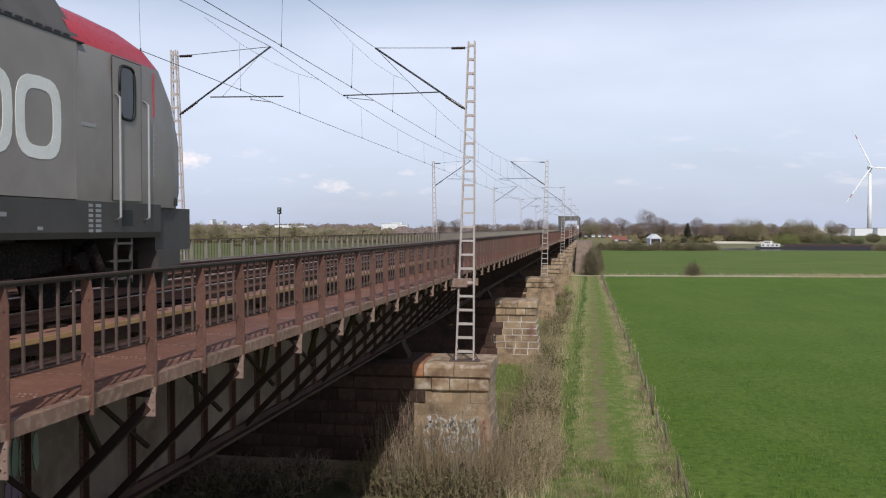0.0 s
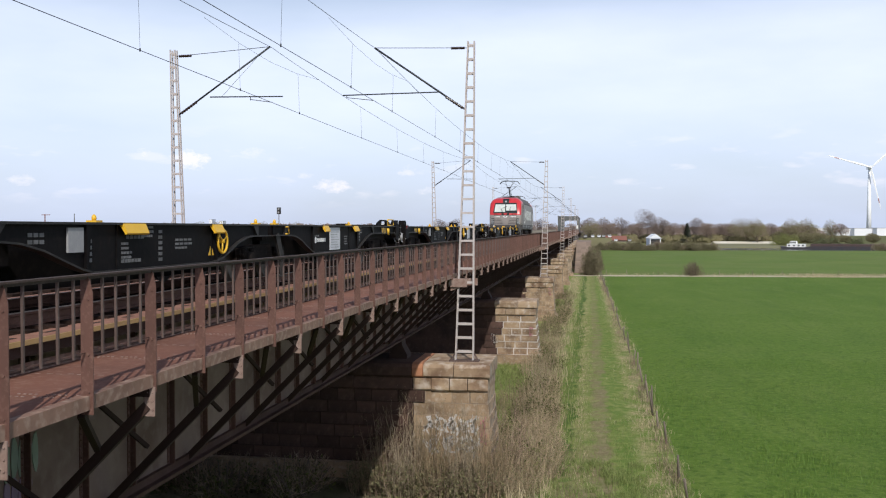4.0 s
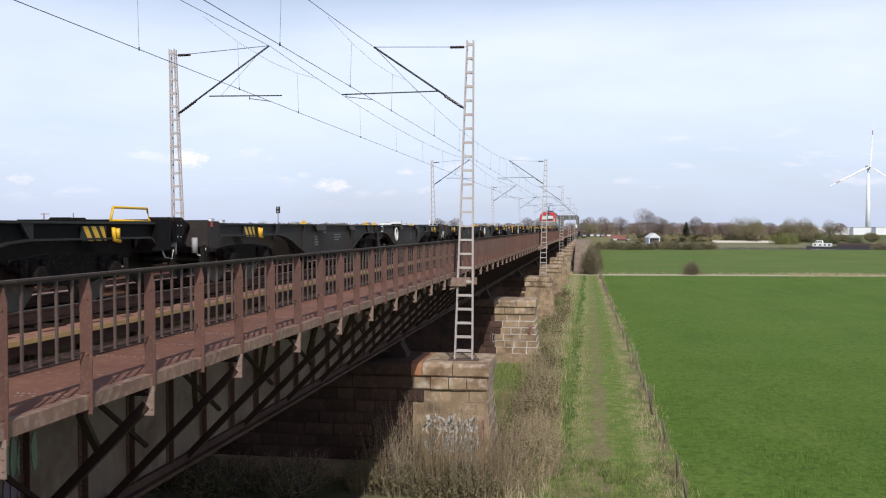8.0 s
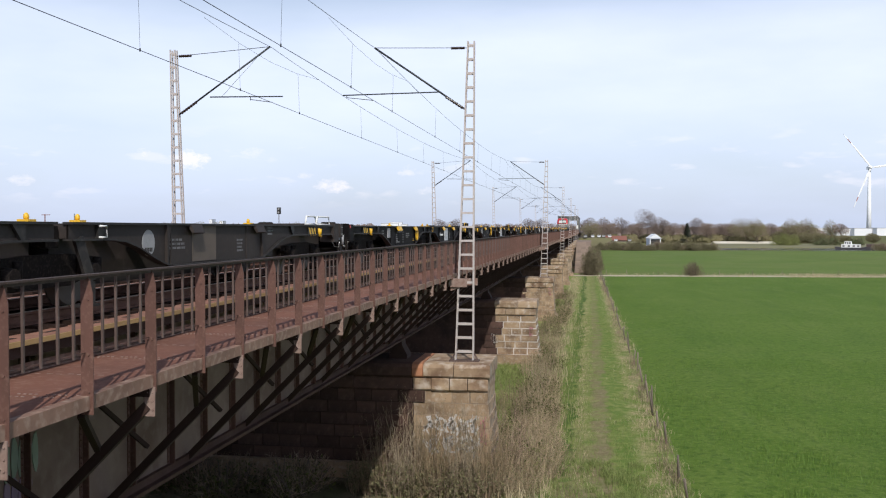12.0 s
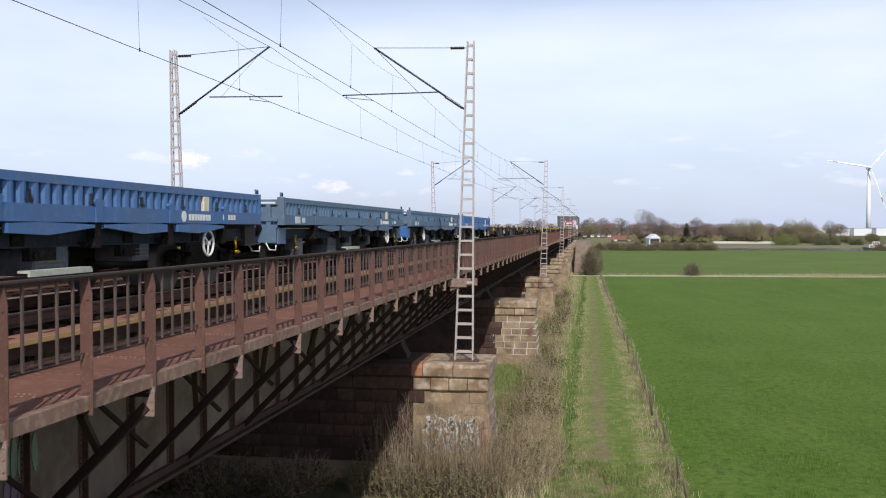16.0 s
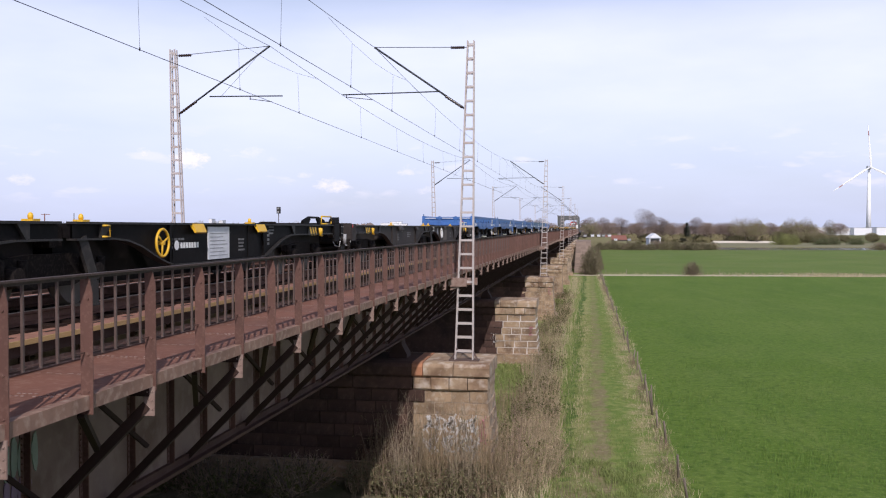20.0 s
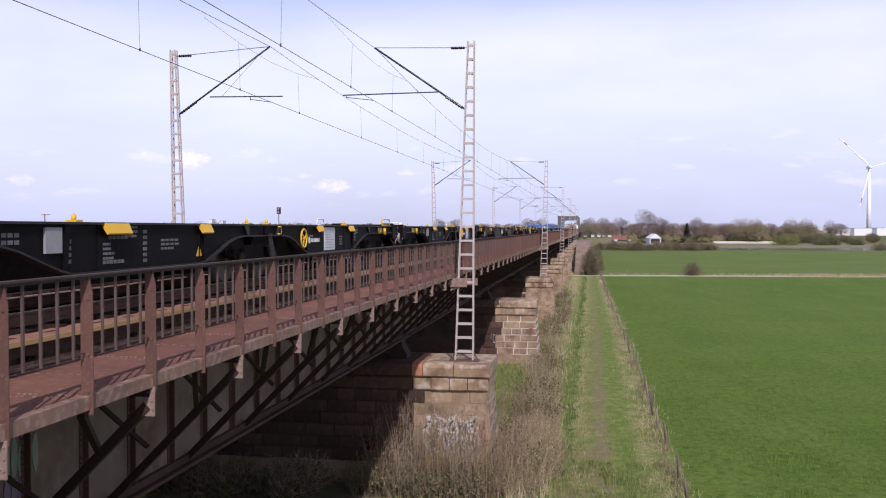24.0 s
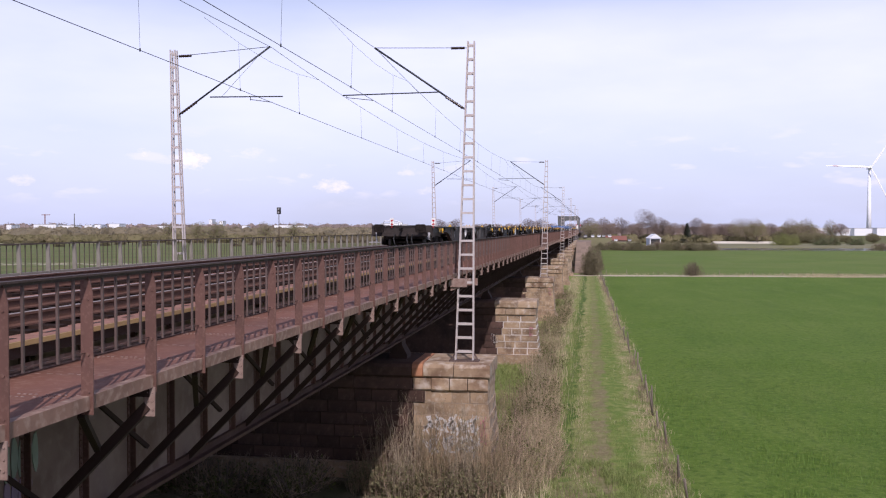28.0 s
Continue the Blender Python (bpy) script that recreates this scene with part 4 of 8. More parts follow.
def buffers(parent, y, way, mat="grime"):
    """Two buffers and a hook at a wagon's end; way: 1 towards +y."""
    for s in (-1, 1):
        bm = B()
        x = s * 0.875
        tube(bm, [(x, y, 1.05), (x, y + way * 0.35, 1.05)], 0.11, 10)
        tube(bm, [(x, y + way * 0.35, 1.05), (x, y + way * 0.55, 1.05)], 0.08, 10)
        f = [y + way * 0.46, y + way * 0.52]
        extrude(bm, [(x - 0.22, 0.93), (x - 0.17, 0.88), (x + 0.17, 0.88), (x + 0.22, 0.93), (x + 0.22, 1.17), (x + 0.17, 1.22), (x - 0.17, 1.22), (x - 0.22, 1.17)], "y", min(f), max(f))
        part("buffer", bm, MAT[mat], parent)
    bm = B()
    beam(bm, (0, y, 1.02), (0, y + way * 0.5, 1.0), 0.06, 0.12)
    part("coupling_hook", bm, MAT["grime"], parent)


def spin(bm, L):
    """Turns a mesh end for end about the middle of a vehicle of length L."""
    bmesh.ops.transform(bm, matrix=Matrix.Translation((0, L, 0)) @ Matrix.Rotation(math.pi, 4, "Z"), verts=bm.verts)


def smooth_all(bm):
    for f in bm.faces:
        f.smooth = True


def make_loco():
    L = 18.98
    ob = thing("electric_locomotive", "grey electric locomotive with red cab ends and a raised pantograph", "locomotive", (TRACK_R, 0, RAIL_Z))
    # body sides and sill
    for s in (-1, 1):
        bm = B()
        box(bm, s * 1.44, s * 1.5, 3.75, L - 3.75, 1.41, 3.36)
        box(bm, s * 1.5, s * 1.504, 3.8, 3.815, 1.42, 3.34)
        box(bm, s * 1.5, s * 1.504, L - 3.815, L - 3.8, 1.42, 3.34)
        bmesh.ops.recalc_face_normals(bm, faces=bm.faces[:])
        part("body_side", bm, MAT["loco_grey"], ob)
        bm = B()
        extrude(bm, [(s * 1.36, 0.92), (s * 1.47, 0.92), (s * 1.495, 1.0), (s * 1.495, 1.40), (s * 1.36, 1.40)], "y", 1.5, L - 1.5)
        part("sill", bm, MAT["loco_dark"], ob, "dark grey sill band")
        bm = B()
        for i in range(60):
            y = 3.8 + i * 0.19
            box(bm, s * 1.46 - 0.02, s * 1.46 + 0.02, y, y + 0.1, 3.385, 3.425)
        box(bm, s * 1.44 - 0.06, s * 1.44 + 0.07, 3.6, L - 3.6, 3.36, 3.38)
        part("gutter", bm, MAT["black"], ob)
        # sill marks and boxes
        bm = B()
        for i, (y, w, z, h) in enumerate(((4.6, 0.25, 1.22, 0.03), (5.6, 0.3, 1.2, 0.03), (6.9, 0.9, 1.15, 0.22), (9.6, 0.6, 1.2, 0.05), (10.4, 1.6, 1.2, 0.09), (10.5, 0.7, 1.02, 0.1), (12.4, 0.5, 1.2, 0.05), (13.5, 0.3, 1.18, 0.05))):
            box(bm, s * 1.496 - 0.004, s * 1.496 + 0.006, y, y + w, z, z + h)
        part("sill_marking", bm, MAT["sign_grey"], ob, "small pale marking bars")
    bm = B()
    box(bm, -1.36, 1.36, 1.2, L - 1.2, 0.95, 1.41)
    part("underframe", bm, MAT["loco_dark"], ob)
    bm = B()
    extrude(bm, [(-1.46, 3.38), (1.46, 3.38), (1.43, 3.46), (1.1, 3.96), (0.85, 4.02), (-0.85, 4.02), (-1.1, 3.96), (-1.43, 3.46)], "y", 3.6, L - 3.6)
    part("roof", bm, MAT["loco_roof"], ob)
    # emblem and letter blocks on each side, as plain shapes
    for s in (-1, 1):
        xo = s * 1.5
        flip = (lambda y: y) if s == 1 else (lambda y: L - y)
        for mid, wid in ((7.72, 0.4), (8.68, 0.4), (9.62, 0.43), (10.52, 0.4), (11.44, 0.45), (12.37, 0.43), (13.44, 0.48), (14.42, 0.45)):
            y_mid = flip(mid)
            bm = B()
            outer, inner = [], []
            for q in range(20):
                t = 2 * math.pi * q / 20
                cy = math.copysign(abs(math.cos(t)) ** 0.6, math.cos(t))
                cz = math.copysign(abs(math.sin(t)) ** 0.6, math.sin(t))
                outer.append((y_mid + cy * wid, 2.33 + cz * 0.48))
                inner.append((y_mid + cy * (wid - 0.17), 2.33 + cz * 0.33))
            rings = [[bm.verts.new((xo + s * o, y, z)) for y, z in pts] for pts, o in ((outer, -0.004), (outer, 0.006), (inner, 0.006), (inner, -0.004))]
            for ra, rb in zip(rings, rings[1:]):
                for q in range(20):
                    bm.faces.new((ra[q], ra[(q + 1) % 20], rb[(q + 1) % 20], rb[q]))
            bmesh.ops.recalc_face_normals(bm, faces=bm.faces[:])
            part("letter_block", bm, MAT["white"], ob, "pale block shape on the side")
        bm = B()
        def poly(pts):
            o = s * 0.006
            top = [bm.verts.new((xo + o, flip(y - 0.36), z)) for y, z in pts]
            low = [bm.verts.new((xo - o, flip(y - 0.36), z)) for y, z in pts]
            bm.faces.new(top)
            n = len(pts)
            for k in range(n):
                bm.faces.new((top[k], top[(k + 1) % n], low[(k + 1) % n], low[k]))
        poly([(5.1, 2.28), (5.45, 2.62), (5.9, 2.62), (5.7, 2.3), (5.85, 2.05), (6.35, 1.78), (6.5, 1.66), (6.0, 1.68), (5.55, 1.92)])
        poly([(7.3, 2.36), (7.05, 2.72), (6.4, 2.96), (5.85, 2.96), (6.45, 2.75), (6.72, 2.4), (6.6, 2.1), (7.0, 2.05)])
        poly([(5.95, 2.3), (6.15, 2.55), (6.5, 2.45), (6.5, 2.15), (6.25, 2.0)])
        bmesh.ops.recalc_face_normals(bm, faces=bm.faces[:])
        part("emblem", bm, MAT["white"], ob, "white round emblem of plain shapes")
        bm = B()
        for i in range(6):
            y = flip(4.35 + i * 0.16)
            box(bm, xo - 0.004, xo + s * 0.007, min(y, y + 0.1), max(y, y + 0.1), 1.55, 1.72)
        bmesh.ops.recalc_face_normals(bm, faces=bm.faces[:])
        part("number_panel", bm, MAT["white"], ob, "", "stuff")
    # cab ends
    levels = [  # z, front y, front half width, side half width, roof-ward pull of the side
        (1.36, 0.72, 1.27, 1.47), (1.62, 0.68, 1.3, 1.5), (2.30, 0.66, 1.29, 1.5), (2.46, 0.71, 1.27, 1.5), (2.95, 0.94, 1.2, 1.5),
        (3.38, 1.26, 1.08, 1.47), (3.62, 1.46, 1.0, 1.34), (3.82, 1.86, 0.86, 1.14), (3.93, 2.5, 0.74, 0.96), (3.99, 3.6, 0.64, 0.86)]
    for end in (0, 1):
        bm = B()
        grid = []
        for z, f, w, sw in levels:
            pts = []
            for sx in (-1, 1):
                col = [(sx * sw, 3.75, z), (sx * sw, max(1.1, f + 0.3), z), (sx * (sw - 0.04), f + 0.16, z), (sx * (w + 0.12), f + 0.05, z), (sx * w, f + 0.02, z), (sx * w * 0.5, f - 0.015, z)]
                pts.append(col)
            row = pts[0] + [(0, f - 0.03, z)] + pts[1][::-1]
            grid.append([bm.verts.new(p) for p in row])
        nc = len(grid[0])
        for r in range(len(grid) - 1):
            z = (levels[r][0] + levels[r + 1][0]) / 2
            for c in range(nc - 1):
                f = bm.faces.new((grid[r][c], grid[r][c + 1], grid[r + 1][c + 1], grid[r + 1][c]))
                f.smooth = True
                edge = min(c, nc - 2 - c)
                red = (z > 2.3 and edge >= 2) or (z > 3.36)
                f.material_index = 1 if red else 0
        bm.faces.new(grid[-1])
        bmesh.ops.recalc_face_normals(bm, faces=bm.faces[:])
        if end:
            spin(bm, L)
        cab = part("cab", bm, [MAT["loco_grey"], MAT["loco_red"]], ob, "grey and red rounded cab end")

        def add(name, bm, mat, label=""):
            if end:
                spin(bm, L)
            return part(name, bm, mat, cab, label)

        def fy(z):
            for (z0, f0, *_), (z1, f1, *_) in zip(levels, levels[1:]):
                if z0 <= z <= z1:
                    return f0 + (f1 - f0) * (z - z0) / (z1 - z0)
            return 1.0
        # windscreens, bent with the cab front
        def pane(bm, x0, x1, a, b, taper, off):
            zs = [a] + [lv[0] for lv in levels if a < lv[0] < b] + [b]
            for z0, z1 in zip(zs, zs[1:]):
                k0 = 1 + (taper - 1) * (z0 - 2.47) / 0.96
                k1 = 1 + (taper - 1) * (z1 - 2.47) / 0.96
                quad(bm, [(x0 * k0, fy(z0) - off, z0), (x1 * k0, fy(z0) - off, z0), (x1 * k1, fy(z1) - off, z1), (x0 * k1, fy(z1) - off, z1)])
            return zs
        bm = B()
        x0, x1, a, b = -1.12, 1.12, 2.47, 3.43
        zs = pane(bm, x0, x1, a, b, 0.9, 0.055)
        for z0, z1 in zip(zs, zs[1:]):
            for x in (x0, x1):
                k0 = 1 - 0.1 * (z0 - a) / 0.96
                k1 = 1 - 0.1 * (z1 - a) / 0.96
                quad(bm, [(x * k0, fy(z0) + 0.1, z0), (x * k0, fy(z0) - 0.055, z0), (x * k1, fy(z1) - 0.055, z1), (x * k1, fy(z1) + 0.1, z1)])
        quad(bm, [(x0, fy(a) + 0.1, a), (x1, fy(a) + 0.1, a), (x1, fy(a) - 0.055, a), (x0, fy(a) - 0.055, a)])
        bmesh.ops.remove_doubles(bm, verts=bm.verts[:], dist=0.0005)
        add("windscreen_frame", bm, MAT["black"])
        for x0, x1 in ((-1.085, -0.05), (0.05, 1.085)):
            bm = B()
            pane(bm, x0, x1, 2.51, 3.395, 0.9, 0.061)
            bmesh.ops.remove_doubles(bm, verts=bm.verts[:], dist=0.0005)
            add("windscreen", bm, MAT["cab_glass"])
            # pale sheet just before the glass, a painted reflection
            bm = B()
            pane(bm, x0 * 0.96 + 0.01, x1 * 0.96 + 0.01, 2.58 if x0 < 0 else 2.71, 3.29, 0.9, 0.066)
            bmesh.ops.remove_doubles(bm, verts=bm.verts[:], dist=0.0005)
            add("sun_blind", bm, MAT["screen_reflection"], "pale painted reflection on the windscreen")
        for sx in (-1, 1):
            bm = B()
            p = Vector((sx * 0.25, fy(2.42) - 0.08, 2.42))
            tube(bm, [p, (sx * 0.42, fy(2.85) - 0.1, 2.85), (sx * 0.2 + 0.3, fy(3.1) - 0.1, 3.1)], 0.014, 5)
            tube(bm, [p + Vector((0.09, 0, 0)), (sx * 0.42 + 0.06, fy(2.85) - 0.1, 2.85)], 0.011, 5)
            box(bm, p.x - 0.1, p.x + 0.1, p.y - 0.03, p.y + 0.05, 2.30, 2.44)
            add("wiper", bm, MAT["black"])
        # red strip with slots below the windscreen
        bm = B()
        for x0, x1 in ((-1.05, -0.62), (-0.3, 0.3), (0.62, 1.05)):
            box(bm, x0, x1, fy(2.4) - 0.05, fy(2.4), 2.33, 2.43)
        add("vent_slots", bm, MAT["loco_red"], "red vent strip under the windscreen")
        for x0, x1 in ((-1.03, -0.64), (-0.28, 0.28), (0.64, 1.03)):
            bm = B()
            box(bm, x0, x1, fy(2.4) - 0.056, fy(2.4), 2.355, 2.373)
            add("vent_slit", bm, MAT["black"])
        # grille panel
        bm = B()
        box(bm, -1.03, 1.03, 0.615, 0.775, 1.40, 2.29)
        gp = add("front_panel", bm, MAT["loco_grey"])
        for s0, s1, z0, z1 in ((-1.036, -1.018, 1.4, 2.29), (1.018, 1.036, 1.4, 2.29), (-1.018, 1.018, 2.272, 2.29)):
            bm = B()
            box(bm, s0, s1, 0.606, 0.617, z0, z1)
            add("panel_joint", bm, MAT["black"])
        for k in range(4):
            z = 1.47 + k * 0.145
            for s0, s1 in ((-1.02, -0.24 - 0.05 * k), (0.24 + 0.05 * k, 1.02)):
                bm = B()
                box(bm, s0, s1, 0.603, 0.617, z, z + 0.034)
                if end:
                    spin(bm, L)
                part("slat", bm, MAT["black"], cab)
        bm = B()
        for s0 in (-0.98, 0.5):
            for k in range(6):
                box(bm, s0 + k * 0.085, s0 + k * 0.085 + 0.06, 0.606, 0.617, 2.09, 2.19)
        tagged(add("number_panel", bm, MAT["white"]), kind="stuff")
        bm = B()
        ell = [(math.cos(t), math.sin(t)) for t in (2 * math.pi * i / 20 for i in range(20))]
        for i in range(20):
            if i in (4, 14):
                continue
            (c0, d0), (c1, d1) = ell[i], ell[(i + 1) % 20]
            quad(bm, [(0.2 * c0, 0.612, 2.14 + 0.085 * d0), (0.2 * c1, 0.612, 2.14 + 0.085 * d1), (0.08 * c1, 0.612, 2.14 + 0.05 * d1), (0.08 * c0, 0.612, 2.14 + 0.05 * d0)])
        bmesh.ops.remove_doubles(bm, verts=bm.verts[:], dist=0.0005)
        tagged(add("front_emblem", bm, MAT["white"], "pale oval emblem of plain shapes"), kind="stuff")
        # headlights
        for sx in (-1, 1):
            bm = B()
            extrude(bm, [(sx * 1.075, 0.648), (sx * 1.27, 0.668), (sx * 1.37, 0.752), (sx * 1.37, 0.8), (sx * 1.075, 0.8)], "z", 1.46, 1.93)
            add("headlight_housing", bm, MAT["lamp_grey"], "grey lamp housing")
            bm = B()
            extrude(bm, [(sx * 1.04, 0.655), (sx * 1.28, 0.68), (sx * 1.44, 0.82), (sx * 1.475, 1.0), (sx * 1.04, 1.0)], "z", 1.40, 1.99)
            hl = add("headlight", bm, MAT["black"])
            for z, r, mat in ((1.58, 0.1, "lens"), (1.81, 0.09, "sign_grey")):
                bm = B()
                tube(bm, [(sx * 1.18, 0.69, z), (sx * 1.18, 0.632, z)], [r + 0.015, r + 0.012], 14)
                add("headlight_rim", bm, MAT["black"])
                bm = B()
                tube(bm, [(sx * 1.18, 0.66, z), (sx * 1.18, 0.622, z)], [r, r * 0.8], 14)
                add("lamp_lens", bm, MAT[mat])
                bm = B()
                tube(bm, [(sx * 1.18, 0.63, z), (sx * 1.18, 0.616, z)], [r * 0.4, r * 0.36], 10)
                add("lamp_bulb", bm, MAT["black"])
        bm = B()
        tube(bm, [(0, 1.4, 3.56), (0, 1.26, 3.54)], [0.1, 0.085], 12)
        add("roof_lamp", bm, MAT["lens"])
        bm = B()
        extrude(bm, [(1.25, 3.42), (1.38, 3.62), (1.76, 3.82), (1.9, 3.82), (1.6, 3.42)], "x", -0.28, 0.3)
        add("roof_lamp_panel", bm, MAT["black"])
        # buffer beam, steps and plough
        bm = B()
        box(bm, -1.4, 1.4, 0.3, 1.5, 0.72, 1.36)
        box(bm, -1.42, -1.1, 0.7, 1.45, 0.45, 0.72)
        box(bm, 1.1, 1.42, 0.7, 1.45, 0.45, 0.72)
        extrude(bm, [(0.66, 0.15), (0.8, 0.12), (0.95, 0.72), (0.75, 0.72)], "x", -1.2, 1.2)
        add("buffer_beam", bm, MAT["loco_dark"], "dark buffer beam with snow plough")
        for sx in (-1, 1):
            bm = B()
            x = sx * 0.875
            box(bm, x - 0.17, x + 0.17, 0.5, 0.62, 0.85, 1.25)
            tube(bm, [(x, 0.5, 1.05), (x, 0.12, 1.05)], 0.11, 12)
            box(bm, x - 0.27, x + 0.27, 0.0, 0.06, 0.87, 1.23)
            add("buffer", bm, MAT["grime"])
            bm = B()
            box(bm, sx * 1.0 - 0.08, sx * 1.0 + 0.08, 0.55, 0.62, 0.55, 0.66)
            add("shunter_step", bm, MAT["yellow"], "yellow step plate")
            # door, its window and the two grab rails
            bm = B()
            box(bm, sx * 1.5, sx * 1.508, 2.12, 2.9, 1.43, 3.34)
            bmesh.ops.recalc_face_normals(bm, faces=bm.faces[:])
            add("door", bm, MAT["loco_grey"])
            bm = B()
            box(bm, sx * 1.509, sx * 1.516, 2.33, 2.72, 2.56, 3.24)
            bmesh.ops.recalc_face_normals(bm, faces=bm.faces[:])
            add("door_window", bm, MAT["cab_glass"])
            bm = B()
            pts = []
            for i in range(25):
                t = 2 * math.pi * i / 24
                pts.append((sx * 1.516, 2.525 + 0.21 * math.copysign(abs(math.cos(t)) ** 0.45, math.cos(t)), 2.9 + 0.36 * math.copysign(abs(math.sin(t)) ** 0.45, math.sin(t))))
            tube(bm, pts, 0.022, 5)
            add("window_seal", bm, MAT["black"])
            bm = B()
            for y0, y1, z0, z1 in ((2.105, 2.12, 1.42, 3.355), (2.9, 2.915, 1.42, 3.355), (2.12, 2.9, 3.34, 3.355)):
                box(bm, sx * 1.5, sx * 1.506, y0, y1, z0, z1)
            bmesh.ops.recalc_face_normals(bm, faces=bm.faces[:])
            add("door_gap", bm, MAT["black"])
            bm = B()
            box(bm, sx * 1.49, sx * 1.499, 2.36, 2.66, 1.08, 1.3)
            bmesh.ops.recalc_face_normals(bm, faces=bm.faces[:])
            add("step_recess", bm, MAT["black"])
            for y in (2.03, 2.84):
                bm = B()
                tube(bm, [(sx * 1.5, y, 2.85), (sx * 1.58, y, 2.8), (sx * 1.58, y, 1.2), (sx * 1.5, y, 1.15)], 0.018, 6)
                add("grab_rail", bm, MAT["sign_grey"], "bright steel grab rail")
            bm = B()
            box(bm, sx * 1.5, sx * 1.506, 1.7, 1.74, 2.66, 3.3)
            bmesh.ops.recalc_face_normals(bm, faces=bm.faces[:])
            add("red_strip", bm, MAT["loco_red"], "narrow red strip")
            bm = B()
            for k in range(9):
                box(bm, sx * 1.5, sx * 1.505, 1.7, 1.74, 1.8 + k * 0.085, 1.85 + k * 0.085)
            bmesh.ops.recalc_face_normals(bm, faces=bm.faces[:])
            add("side_text_bars", bm, MAT["sign_grey"])
            for k in range(4):
                bm = B()
                z = 0.35 + 0.24 * k
                box(bm, sx * 1.3, sx * 1.48, 2.33, 2.72, z, z + 0.03)
                bmesh.ops.recalc_face_normals(bm, faces=bm.faces[:])
                add("step", bm, MAT["loco_dark"])
            for y in (2.3, 2.72):
                bm = B()
                box(bm, sx * 1.42, sx * 1.46, y, y + 0.03, 0.3, 1.1)
                bmesh.ops.recalc_face_normals(bm, faces=bm.faces[:])
                add("step_side_bar", bm, MAT["loco_dark"])
            bm = B()
            box(bm, sx * 1.495, sx * 1.505, 3.32, 3.66, 2.34, 2.39)
            for k in range(6):
                box(bm, sx * 1.495, sx * 1.5, 3.4, 3.5, 1.0 + k * 0.065, 1.04 + k * 0.065)
                box(bm, sx * 1.495, sx * 1.5, 3.2, 3.33, 1.0 + k * 0.065, 1.04 + k * 0.065)
            for q in (4.5, 5.3):
                box(bm, sx * 1.495, sx * 1.5, q, q + 0.1, 1.03, 1.07)
            bmesh.ops.recalc_face_normals(bm, faces=bm.faces[:])
            add("sign_plate", bm, MAT["sign_grey"])
        bogie(ob, (L - 4.74) if end else 4.74, 3.0, 0.62, "bogie", 1.08, "loco")
        # lockers and pipes between the bogies
    for y0, y1, z0 in ((7.2, 8.4, 0.35), (8.6, 10.6, 0.25), (10.8, 11.9, 0.35)):
        for s in (-1, 1):
            bm = B()
            box(bm, s * 0.7, s * 1.38, y0, y1, z0, 0.93)
            box(bm, s * 1.38, s * 1.41, y0 + 0.1, y1 - 0.1, z0 + 0.08, 0.85)
            bmesh.ops.recalc_face_normals(bm, faces=bm.faces[:])
            part("equipment_box", bm, MAT["grime"], ob)
    for s in (-1, 1):
        for y in (3.2, 6.2, 12.8, 15.8):
            bm = B()
            tube(bm, [(s * 1.3, y, 0.85), (s * 1.3, y + 0.3, 0.45), (s * 1.3, y + 0.9, 0.4)], 0.09, 8)
            part("damper", bm, MAT["grime"], ob)
    # roof gear
    bm = B()
    box(bm, -0.75, 0.85, 6.9, 8.3, 4.0, 4.16)
    box(bm, -0.5, 0.5, 9.3, 10.9, 4.0, 4.1)
    part("roof_box", bm, MAT["loco_roof"], ob)
    for y in (4.4, 4.9, 6.9, 8.6, 11.8, 13.6, 14.4):
        for s in (-0.5, 0.5):
            bm = B()
            tube(bm, [(s, y, 4.0), (s, y, 4.03), (s, y, 4.07), (s, y, 4.1), (s, y, 4.14)], [0.07, 0.04, 0.07, 0.04, 0.07], 8)
            part("roof_insulator", bm, MAT["insulator"], ob)
    bm = B()
    tube(bm, [(0.5, 6.9, 4.12), (0.5, 8.6, 4.12), (0.5, 11.8, 4.12), (0.5, 13.6, 4.12)], 0.02, 6)
    part("roof_cable", bm, MAT["wire"], ob)
    bm = B()
    box(bm, 0.6, 0.85, 5.9, 6.2, 3.85, 4.2)
    tube(bm, [(0.72, 5.6, 3.9), (0.72, 5.6, 4.25)], 0.05, 8)
    part("roof_switch", bm, MAT["loco_roof"], ob)

    def panto(y, way, up):
        p = new("pantograph")
        p.parent = ob
        bm = B()
        for s in (-0.45, 0.45):
            beam(bm, (s, y - 0.6, 4.14), (s, y + 0.7, 4.14), 0.06, 0.05)
        for dy in (-0.6, 0.7):
            beam(bm, (-0.5, y + dy, 4.14), (0.5, y + dy, 4.14), 0.06, 0.05)
        part("base_frame", bm, MAT["grime"], p)
        knee = Vector((0, y - way * 1.5, 4.98)) if up else Vector((0, y - way * 1.7, 4.3))
        head = Vector((0, y - way * 0.35, 5.62)) if up else Vector((0, y + way * 0.1, 4.42))
        bm = B()
        tube(bm, [(0, y + way * 0.1, 4.16), knee], 0.055, 8)
        tube(bm, [(0.12, y + way * 0.5, 4.16), knee + Vector((0.1, 0, -0.08))], 0.02, 6)
        part("lower_arm", bm, MAT["grime"], p)
        bm = B()
        for s in (-1, 1):
            tube(bm, [knee + Vector((s * 0.12, 0, 0)), head + Vector((s * 0.42, 0, -0.02))], 0.025, 6)
        tube(bm, [knee + Vector((-0.2, 0, 0)), knee + Vector((0.2, 0, 0))], 0.06, 8)
        part("upper_arm", bm, MAT["grime"], p)
        bm = B()
